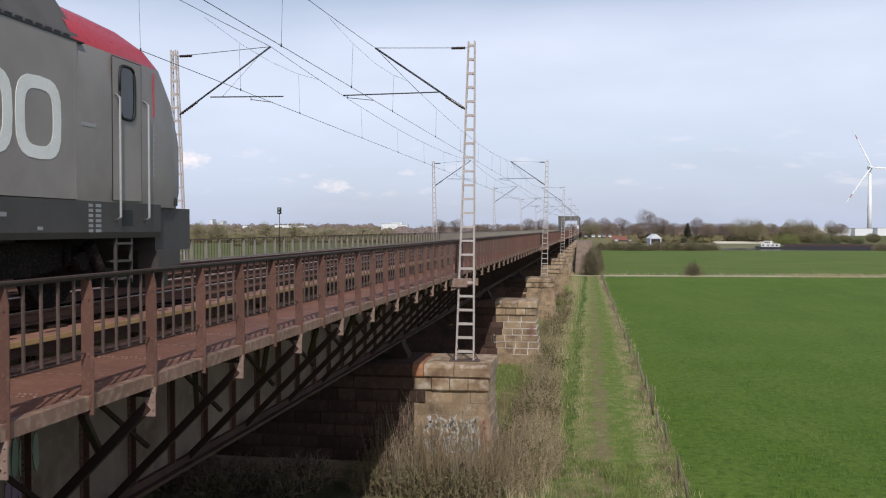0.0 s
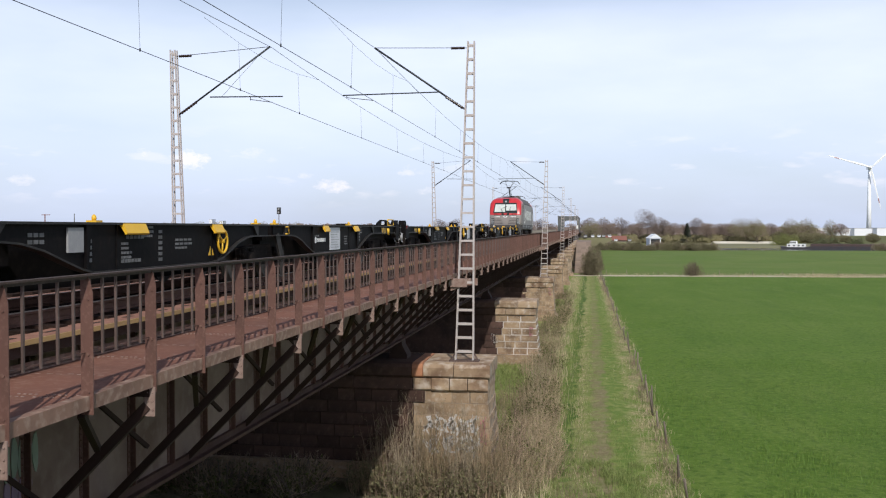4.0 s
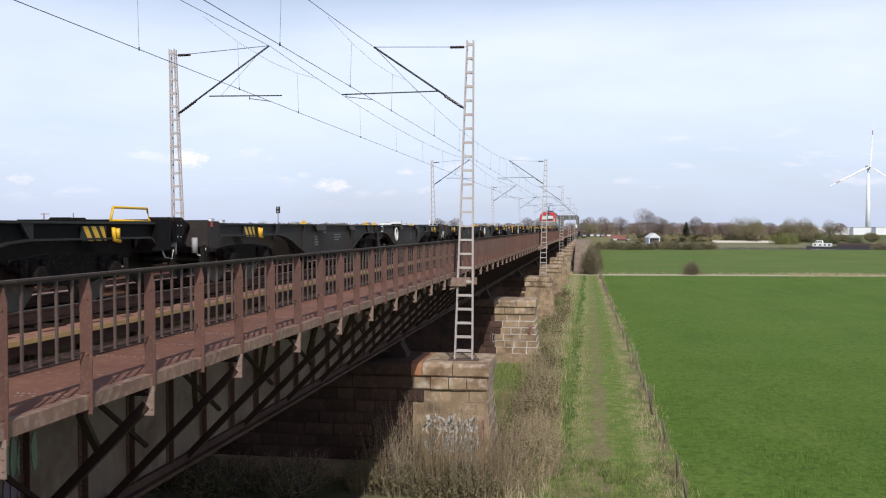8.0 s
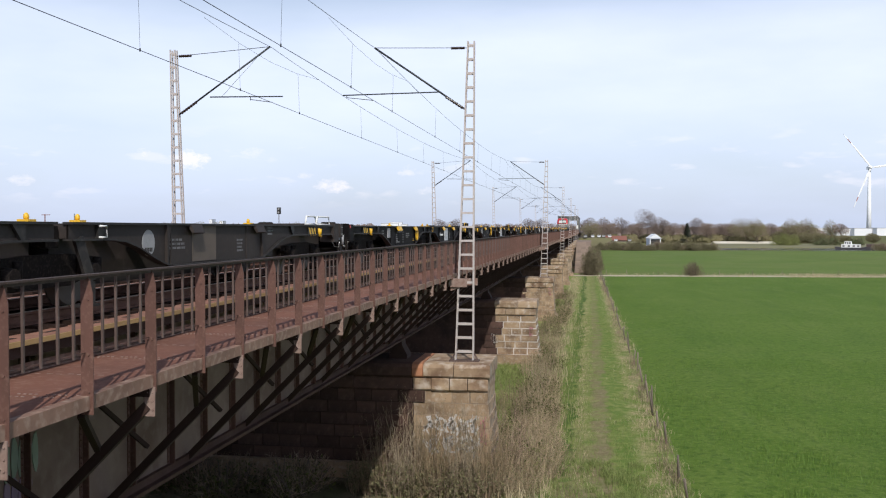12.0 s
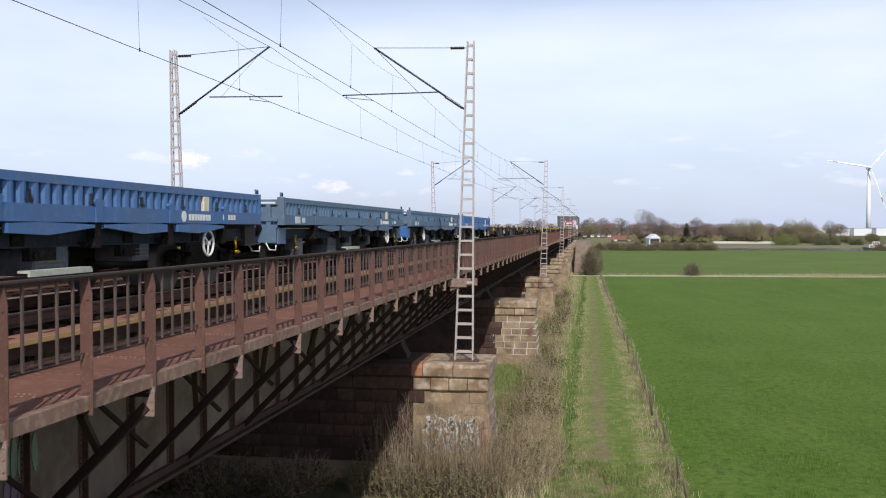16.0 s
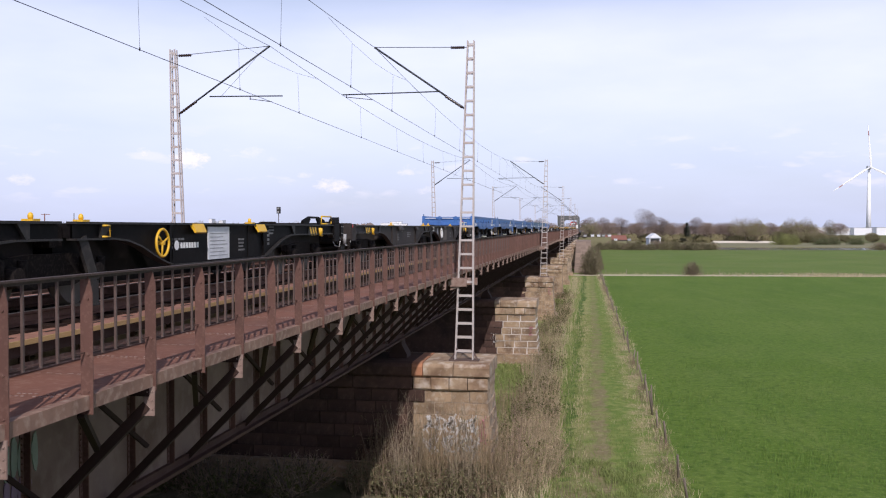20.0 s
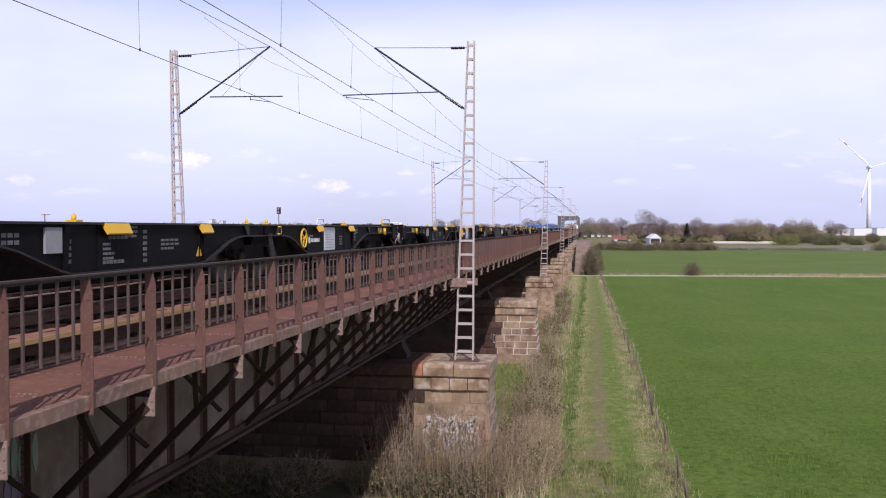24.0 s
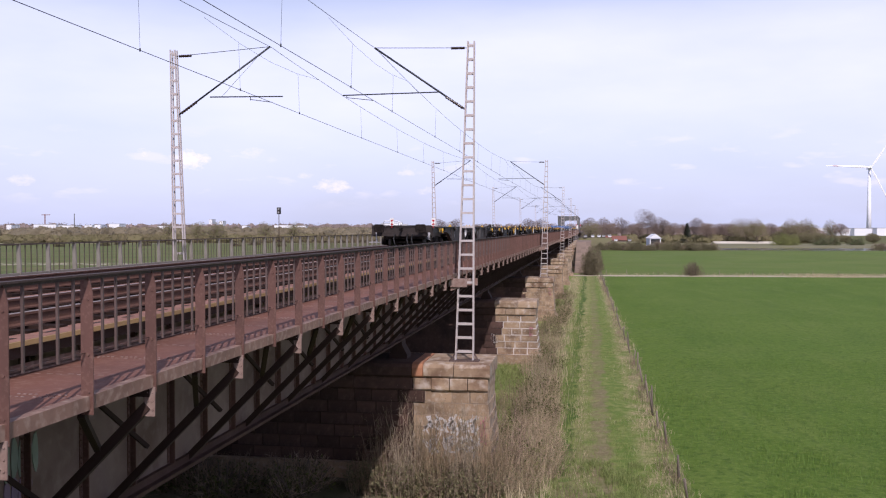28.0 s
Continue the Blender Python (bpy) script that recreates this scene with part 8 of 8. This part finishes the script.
def make_fence():
    rnd = random.Random(9)
    fence = thing("field_fence", "leaning weathered wooden posts with two sagging wires", "fence", (0, 0, 0))
    tops = []
    y = 20.0
    while y < 178:
        x = fence_x(y) + rnd.uniform(-0.08, 0.08)
        lean = (rnd.uniform(-9, 9), rnd.uniform(-18, 8))
        h = rnd.uniform(0.8, 1.3)
        bm = B()
        tube(bm, [(0, 0, -0.3), (0, 0, h * 0.6), (0.01, 0, h)], [0.05, 0.046, 0.04], 7)
        p = part("post", bm, MAT["post_wood"], fence)
        p.matrix_basis = pose(x, y, 0, lean[0], lean[1], rnd.uniform(0, 90))
        tops.append((Vector((x, y, 0)), p.matrix_basis @ Vector((0, 0, h * 0.9)), p.matrix_basis @ Vector((0, 0, h * 0.5))))
        y += rnd.choice((2.6, 3.6, 4.2, 5.2)) + rnd.uniform(-0.4, 0.4)
    for k in (1, 2):
        bm = B()
        pts = []
        for a, b in zip(tops, tops[1:]):
            pts += [a[k], a[k].lerp(b[k], 0.5) - Vector((0, 0, 0.04))]
        tube(bm, pts + [tops[-1][k]], 0.004, 3, caps=False)
        part("wire", bm, MAT["fence_wire"], fence)
    cross = thing("track_fence", "thin wooden posts along the cross track", "fence", (0, 0, 0))
    for i in range(22):
        x = 2.5 + i * 5.5 + rnd.uniform(-1, 1)
        bm = B()
        tube(bm, [(0, 0, -0.2), (0, 0, 1.0)], [0.05, 0.04], 6)
        p = part("post", bm, MAT["post_wood"], cross)
        p.matrix_basis = pose(x, 181.2 + 0.085 * x, 0, rnd.uniform(-4, 4), rnd.uniform(-4, 4), 0)
    # small things on the piers
    for x0, x1, z0, z1, k, mat in ((-3.95, -3.7, 1.9, 2.45, 1, "pink_paint"), (-3.95, -3.7, 2.5, 3.2, 2, "pink_paint"), (-6.5, -6.05, 1.3, 2.1, 1, "white_paint"), (-5.95, -3.8, 1.25, 2.15, 0, "white_paint"), (-5.7, -3.9, 1.0, 1.6, 0, "white_paint"), (-5.5, -3.85, 1.8, 2.3, 0, "white_paint"), (-3.82, -3.58, 1.3, 2.3, 0, "pink_paint")):
        bm = B()
        if x1 - x0 > 1:
            for i in range(34):
                c = Vector((rnd.uniform(x0, x1), 0, rnd.uniform(z0, z1)))
                v = Vector((rnd.gauss(0, 0.06), 0, rnd.uniform(0.1, 0.28)))
                beam(bm, c - v, c + v, 0.006, rnd.uniform(0.04, 0.1))
        n = 3
        w = (x1 - x0) / n
        for i in range(n):
            c = Vector((x0 + w * (i + 0.5), 0, (z0 + z1) / 2 + rnd.uniform(-0.06, 0.06)))
            a, b = w * rnd.uniform(0.36, 0.5), (z1 - z0) / 2 * rnd.uniform(0.7, 1.0)
            k0, k1 = rnd.uniform(0, 2), rnd.uniform(3.6, 5.6)
            pts = [c + Vector((a * math.cos(k0 + k1 * q / 9), 0, b * math.sin(k0 + k1 * q / 9))) for q in range(10)]
            for p, q in zip(pts, pts[1:]):
                beam(bm, p, q, 0.006, rnd.uniform(0.07, 0.12))
        o = mesh_object("spray_paint", bm, MAT[mat])
        o.location = (0, PIER0 + k * SPAN + 0.06, 0)
        tagged(o, "patch of faded spray paint on the pier stones", "graffiti")
    for name_mat, y0, n, z0, hh in (("green_paint", 10.02, 5, 6.17, 0.26), ("purple_paint", 10.02, 4, 5.77, 0.17)):
        bm = B()
        for i in range(n):
            y = y0 + i * 0.15
            c = [(y + 0.07 + 0.066 * math.cos(q * 0.7) * (1 + 0.3 * math.sin(q + i)), z0 + 0.03 * (i % 2) + hh * math.sin(q * 0.7)) for q in range(9)]
            extrude(bm, c, "x", -6.937, -6.925)
        tagged(mesh_object("spray_paint", bm, MAT[name_mat]), "faded %s spray paint shapes on the girder web" % name_mat.split("_")[0], "graffiti")


make_fence()


def make_ramp():
    ob = thing("stone_ramp", "brown stone-paved slope beside the bridge", "embankment", (0, 0, 0), "", "structure")
    bm = B()
    extrude(bm, [(186.5, -0.3), (186.5, 0.05), (212, 6.0), (236, 6.0), (262, -0.3)], "x", -3.1, 0.25)
    part("earth_core", bm, MAT["paving"], ob)
    me = None
    for r in range(20):
        for c in range(3):
            y = 187.5 + r * 1.22
            z = 0.05 + (y - 186.5) * 5.95 / 25.5
            if me is None:
                bm = B()
                box(bm, -0.52, 0.52, -0.6, 0.6, -0.05, 0.07)
                o = part("paving_slab", bm, MAT["paving"], ob)
                me = o.data
                o.matrix_basis = pose(-2.5 + c * 1.07, y, z, 13.13)
            else:
                shared("paving_slab", me, ob, pose(-2.5 + c * 1.07, y, z, 13.13))


make_ramp()


def make_truss():
    ob = thing("truss_bridge", "grey riveted truss span over the river", "bridge", (0, 409.0, 0), "", "structure")
    n, step, top = 12, 8.0, RAIL_Z + 6.3
    for x in (-5.7, -13.9):
        bm = B()
        beam(bm, (x, 0, top), (x, n * step, top), 0.5, 0.55)
        part("top_chord", bm, MAT["truss"], ob)
        bm = B()
        beam(bm, (x, 0, 7.1), (x, n * step, 7.1), 0.5, 0.7)
        part("bottom_chord", bm, MAT["truss"], ob)
        for i in range(n + 1):
            bm = B()
            beam(bm, (x, i * step, 7.1), (x, i * step, top), 0.35, 0.35)
            part("post", bm, MAT["truss"], ob)
            if i < n:
                bm = B()
                a, b = ((7.2, top) if i % 2 else (top, 7.2))
                beam(bm, (x, i * step, a), (x, (i + 1) * step, b), 0.3, 0.3)
                part("diagonal", bm, MAT["truss"], ob)
    for i in range(n + 1):
        bm = B()
        beam(bm, (-5.7, i * step, top), (-13.9, i * step, top), 0.2, 0.25)
        beam(bm, (-5.7, i * step, top - 1.0), (-13.9, i * step, top - 1.0), 0.12, 0.12)
        beam(bm, (-5.7, i * step, top - 2.0), (-6.9, i * step, top - 1.0), 0.12, 0.12)
        beam(bm, (-13.9, i * step, top - 2.0), (-12.7, i * step, top - 1.0), 0.12, 0.12)
        for q in range(6):
            beam(bm, (-5.7 - q * 1.37, i * step, top if q % 2 else top - 1.0), (-7.07 - q * 1.37, i * step, top - 1.0 if q % 2 else top), 0.1, 0.1)
        part("portal", bm, MAT["truss"], ob)
    bm = B()
    box(bm, -15.4, -4.4, 0, n * step, 6.7, 7.05)
    part("deck", bm, MAT["iron_dark"], ob)
    bm = B()
    box(bm, -6.0, -5.2, -0.5, -0.45, 8.9, 10.3)
    part("sign_board", bm, MAT["white"], ob, "white board beside the portal")


make_truss()


def house(name, x, y, w, d, h, roof_h, turn, wall, roof, label, windows=4, cat="house"):
    ob = thing(name, label, cat, (x, y, 0))
    ob.rotation_euler.z = radians(turn)
    bm = B()
    box(bm, -w / 2, w / 2, -d / 2, d / 2, -0.3, h)
    part("wall", bm, MAT[wall], ob)
    bm = B()
    e = 0.4
    if roof_h:
        extrude(bm, [(-d / 2 - e, h), (d / 2 + e, h), (0, h + roof_h)], "x", -w / 2 - e, w / 2 + e)
    else:
        box(bm, -w / 2 - 0.2, w / 2 + 0.2, -d / 2 - 0.2, d / 2 + 0.2, h, h + 0.5)
    part("roof", bm, MAT[roof], ob)
    for i in range(windows):
        bm = B()
        xx = -w / 2 + w * (i + 0.5) / windows
        box(bm, xx - w / windows * 0.22, xx + w / windows * 0.22, -d / 2 - 0.06, -d / 2 + 0.02, h * 0.35, h * 0.75)
        part("window", bm, MAT["pane"], ob)
    return ob


def make_buildings():
    gabled = house("house", *(27.7, 419.6), 8, 4.8, 4.6, 2.0, 98, "shed_white", "shed_white", "white gabled house with a dark open front", 0)
    bm = B()
    box(bm, -4.06, -3.98, -2.0, 2.0, 2.1, 4.3)
    part("open_front", bm, MAT["black"], gabled, "dark open front under the gable")
    bm = B()
    box(bm, -4.7, -4.0, -2.6, 2.6, 1.9, 2.15)
    part("balcony", bm, MAT["shed_white"], gabled)
    house("house", *(13.7, 508.5), 10.5, 8, 2.6, 2.4, 4, "wag_patch", "roof_red", "low house with a red tile roof", 3)
    for u, d, w, h in ((86, 1500, 36, 15), (124, 1450, 24, 13.4), (163, 1480, 12, 14.0), (178, 1490, 11, 14.6), (208, 1500, 17, 16.2), (24, 1500, 8, 14.5), (290, 1600, 13, 13.0), (300, 1590, 5, 12.4), (376, 1900, 6, 27), (394, 1900, 7, 24), (388, 1500, 26, 10.6), (436, 1600, 8, 13.5), (505, 1500, 30, 14), (530, 1520, 24, 13.2), (690, 1300, 24, 15.5), (702, 1320, 16, 17.5), (716, 1310, 9, 14.5)):
        side = (u - 784) / LENS * d
        x, y = side * math.cos(YAW) - d * math.sin(YAW), side * math.sin(YAW) + d * math.cos(YAW)
        house("warehouse", round(x), round(y), w, 30, h, 0, 9, "shed_white", "shed_roof", "long pale warehouse on the horizon", 0, "warehouse")
    for u, d, w, h in ((1488, 1160, 24, 8.4), (1524, 1150, 30, 8.9), (1572, 1140, 42, 9.2), (1448, 1300, 30, 9.3), (1345, 1550, 40, 11.5)):
        side = (u - 784) / LENS * d
        x, y = side * math.cos(YAW) - d * math.sin(YAW), side * math.sin(YAW) + d * math.cos(YAW)
        house("warehouse", round(x), round(y), w, 30, h, 0, 9, "shed_white", "shed_roof", "long pale warehouse on the horizon", 0, "warehouse")
    # tower crane and mast on the horizon
    x, y = (-873.8, 1379.7)
    ob = thing("tower_crane", "tiny tower crane on the horizon", "crane", (x, y, 0))
    bm = B()
    beam(bm, (0, 0, 0), (0, 0, 32), 1.2, 1.2)
    part("mast", bm, MAT["roof_red"], ob)
    bm = B()
    beam(bm, (-6, 0, 31), (9, 0, 31), 1.0, 1.0)
    part("jib", bm, MAT["roof_red"], ob)
    x, y = (-826.7, 1387.2)
    bm = B()
    tube(bm, [(0, 0, 0), (0, 0, 33)], 0.8, 6)
    ob = mesh_object("chimney", bm, MAT["truss"])
    ob.location = (x, y, 0)
    tagged(ob, "thin grey chimney on the horizon", "chimney")
    # parked vehicles and pale huts beyond the pasture
    rnd = random.Random(3)
    for i, u in enumerate((1036, 1049, 1060, 1068, 1079, 1090, 1114)):
        d = 470 + rnd.uniform(-8, 8)
        side = (u - 784) / LENS * d
        x, y = side * math.cos(YAW) - d * math.sin(YAW), side * math.sin(YAW) + d * math.cos(YAW)
        ob = thing("camper_van", "small white vehicle parked beyond the bushes", "vehicle", (x, y, 4.2 if u < 1085 else 2.2), "parked vehicles")
        bm = B()
        extrude(bm, [(-1.6, 0.4), (1.6, 0.4), (1.7, 0.9), (1.0, 1.0), (0.7, 1.45), (-1.3, 1.45), (-1.6, 1.0)], "x", -0.8, 0.8)
        part("body", bm, MAT["sign_white" if i % 3 else "sign_grey"], ob)
        for yy in (-1.0, 1.0):
            for xx in (-0.75, 0.75):
                bm = B()
                tube(bm, [(xx - 0.1, yy, 0.33), (xx + 0.1, yy, 0.33)], 0.33, 10)
                part("wheel", bm, MAT["black"], ob)
        bm = B()
        box(bm, -0.7, 0.7, -1.5, -1.34, 1.02, 1.38)
        part("window", bm, MAT["pane"], ob)
    # flood bank that they stand on
    bm = B()
    x0, y0 = (-7.0, 474.8)
    x1, y1 = (10.6, 477.6)
    extrude(bm, [(y0 - 14, -0.2), (y0 - 3, 4.2), (y0 + 8, 4.2), (y0 + 18, -0.2)], "x", x0, x1)
    tagged(mesh_object("flood_bank", bm, MAT["olive"]), "grassy flood bank beside the bridge end", "embankment", kind="structure")
    bm = B()
    x0, y0 = (10.9, 477.7)
    x1, y1 = (24.3, 479.8)
    extrude(bm, [(y0 - 14, -0.2), (y0 - 3, 2.2), (y0 + 8, 2.2), (y0 + 18, -0.2)], "x", x0, x1)
    tagged(mesh_object("flood_bank", bm, MAT["olive"]), "low grassy flood bank", "embankment", kind="structure")
    # low scrubby bank across the river
    bm = B()
    extrude(bm, [(462, -2.5), (465.5, -0.15), (480, 0.25), (560, 0.2), (566, -2.5)], "x", 42, 460)
    tagged(mesh_object("river_bank", bm, MAT["olive"]), "low olive-brown bank across the river", "river bank", kind="structure")
    # sandy river beach on the far bank
    bm = B()
    x0, y0 = (72.0, 566.4)
    x1, y1 = (106.1, 571.8)
    extrude(bm, [(y0 - 17, -0.3), (y0 + 2, 1.3), (y0 + 12, -0.2)], "x", x0, x1)
    tagged(mesh_object("river_beach", bm, MAT["cream"]), "pale sandy beach on the far river bank", "beach", kind="structure")
    # signal beside the far railing
    s = thing("railway_signal", "small dark railway signal on a thin pole", "signal", (-14.99, 43.25, 0.07))
    bm = B()
    tube(bm, [(0, 0, 7.3), (0, 0, 9.64)], 0.018, 6)
    box(bm, -0.1, 0.02, -0.03, 0.03, 8.3, 8.36)
    part("pole", bm, MAT["iron_dark"], s)
    bm = B()
    box(bm, -0.09, 0.09, -0.05, 0.05, 9.63, 9.95)
    part("signal_head", bm, MAT["black"], s)
    for z in (9.71, 9.87):
        bm = B()
        tube(bm, [(0, -0.05, z), (0, -0.08, z)], 0.05, 8)
        part("lens", bm, MAT["sign_grey"], s)


make_buildings()


def make_turbine():
    x, y = (350.4, 1247.7)
    ob = thing("wind_turbine", "white three-bladed wind turbine with red blade tips", "wind turbine", (x, y, 0))
    ob.rotation_euler.z = 0.0
    hub = 86.0
    bm = B()
    tube(bm, [(0, 0, -1), (0, 0, 40), (0, 0, hub - 1.5)], [3.1, 2.5, 1.6], 20)
    part("tower", bm, MAT["tower_white"], ob)
    bm = B()
    extrude(bm, [(-4, hub - 1.8), (6, hub - 1.8), (7, hub), (6, hub + 2), (-4, hub + 2), (-4.6, hub)], "x", -1.9, 1.9)
    part("nacelle", bm, MAT["tower_white"], ob)
    bm = B()
    tube(bm, [(0, 0, 0), (0, -1.6, 0), (0, -2.8, 0)], [1.7, 1.6, 0.4], 14)
    rotor = part("rotor", bm, MAT["tower_white"], ob, "white turning rotor")
    for k in range(3):
        t = 2 * math.pi * k / 3
        out, side = Vector((math.sin(t), 0, math.cos(t))), Vector((math.cos(t), 0, -math.sin(t)))
        for nm, stations, mat in (("blade", [(1.2, 1.4), (6, 2.2), (10, 2.9), (25, 2.2), (40, 1.5)], "tower_white"), ("red_band", [(40, 1.5), (46, 1.2)], "blade_red"), ("blade_tip", [(46, 1.2), (52, 0.9), (55, 0.3)], "tower_white")):
            bm = B()
            rings = []
            for d, c in stations:
                th = 0.16 * c + 0.1
                p = out * d + Vector((0, -1.4, 0))
                rings.append([bm.verts.new(p + side * c * 0.75 * a + Vector((0, th * b, 0))) for a, b in ((-0.45, 0), (0.0, 1), (0.75, 0), (0.0, -1))])
            for a, b in zip(rings, rings[1:]):
                for q in range(4):
                    bm.faces.new((a[q], a[(q + 1) % 4], b[(q + 1) % 4], b[q]))
            bm.faces.new(rings[0][::-1])
            bm.faces.new(rings[-1])
            part(nm, bm, MAT[mat], rotor)
    return rotor


rotor = make_turbine()


def make_barge():
    ob = thing("river_barge", "long dark river barge with a white wheelhouse at its stern", "barge", (0, 0, 0))
    L = 62.0
    bm = B()
    extrude(bm, [(0.5, -0.4), (1.2, -0.9), (L - 4, -0.9), (L, 1.9), (L - 4, 1.5), (12.5, 1.15), (10.5, 0.8), (3, 0.8), (-0.3, 1.1)], "y", -3.6, 3.6)
    part("hull", bm, MAT["hull"], ob)
    bm = B()
    box(bm, 12.8, L - 5, -3.2, 3.2, 1.1, 2.3)
    part("hold_coaming", bm, MAT["rust_hull"], ob, "red-brown hold coaming")
    bm = B()
    box(bm, 2.5, 10.2, -2.6, 2.6, 0.8, 2.2)
    part("cabin", bm, MAT["white"], ob)
    bm = B()
    extrude(bm, [(3.6, 2.2), (6.6, 2.2), (6.4, 3.5), (3.8, 3.5)], "y", -1.8, 1.8)
    part("wheelhouse", bm, MAT["white"], ob)
    for x in (3.9, 4.8, 5.7):
        bm = B()
        box(bm, x, x + 0.6, -1.86, -1.78, 2.5, 3.2)
        part("window", bm, MAT["pane"], ob)
    for x in (3.0, 5.2, 7.2, 9.0):
        bm = B()
        box(bm, x, x + 0.9, -2.66, -2.58, 1.2, 1.8)
        part("window", bm, MAT["pane"], ob)
    bm = B()
    tube(bm, [(L - 3, 0, 1.0), (L - 3, 0, 4.6)], 0.08, 6)
    part("bow_mast", bm, MAT["white"], ob)
    return ob


barge = make_barge()


def motions():
    times = [0.0, 1.0, 2.0, 3.0] + [4.0 + 2.0 * i for i in range(12)] + [27.0, 28.0]
    for ob, behind in TRAIN:
        walk(ob, [(t, pose(TRACK_R, travelled(t) - behind, RAIL_Z)) for t in times])
    # the rotor turns about the wind axis, anticlockwise as seen from the bridge
    turn = [(0, 26), (3, 152), (8, 357), (11, 478), (17, 720), (20, 844), (25, 1045.5), (28, 1167)]
    ts = [i * 1.4 for i in range(21)]
    walk(rotor, [(t, pose(0, -5.2, 86.0, 0, -float(np.interp(t, [a for a, _ in turn], [b for _, b in turn])), 0)) for t in ts])
    # the barge goes downstream
    (xa, ya), (xb, yb) = (77.0, 452.0), (153.0, 424.0)
    walk(barge, [(0.0, pose(xa, ya, -0.35, 0, 0, -20)), (28.0, pose(xb, yb, -0.35, 0, 0, -20))])


motions()
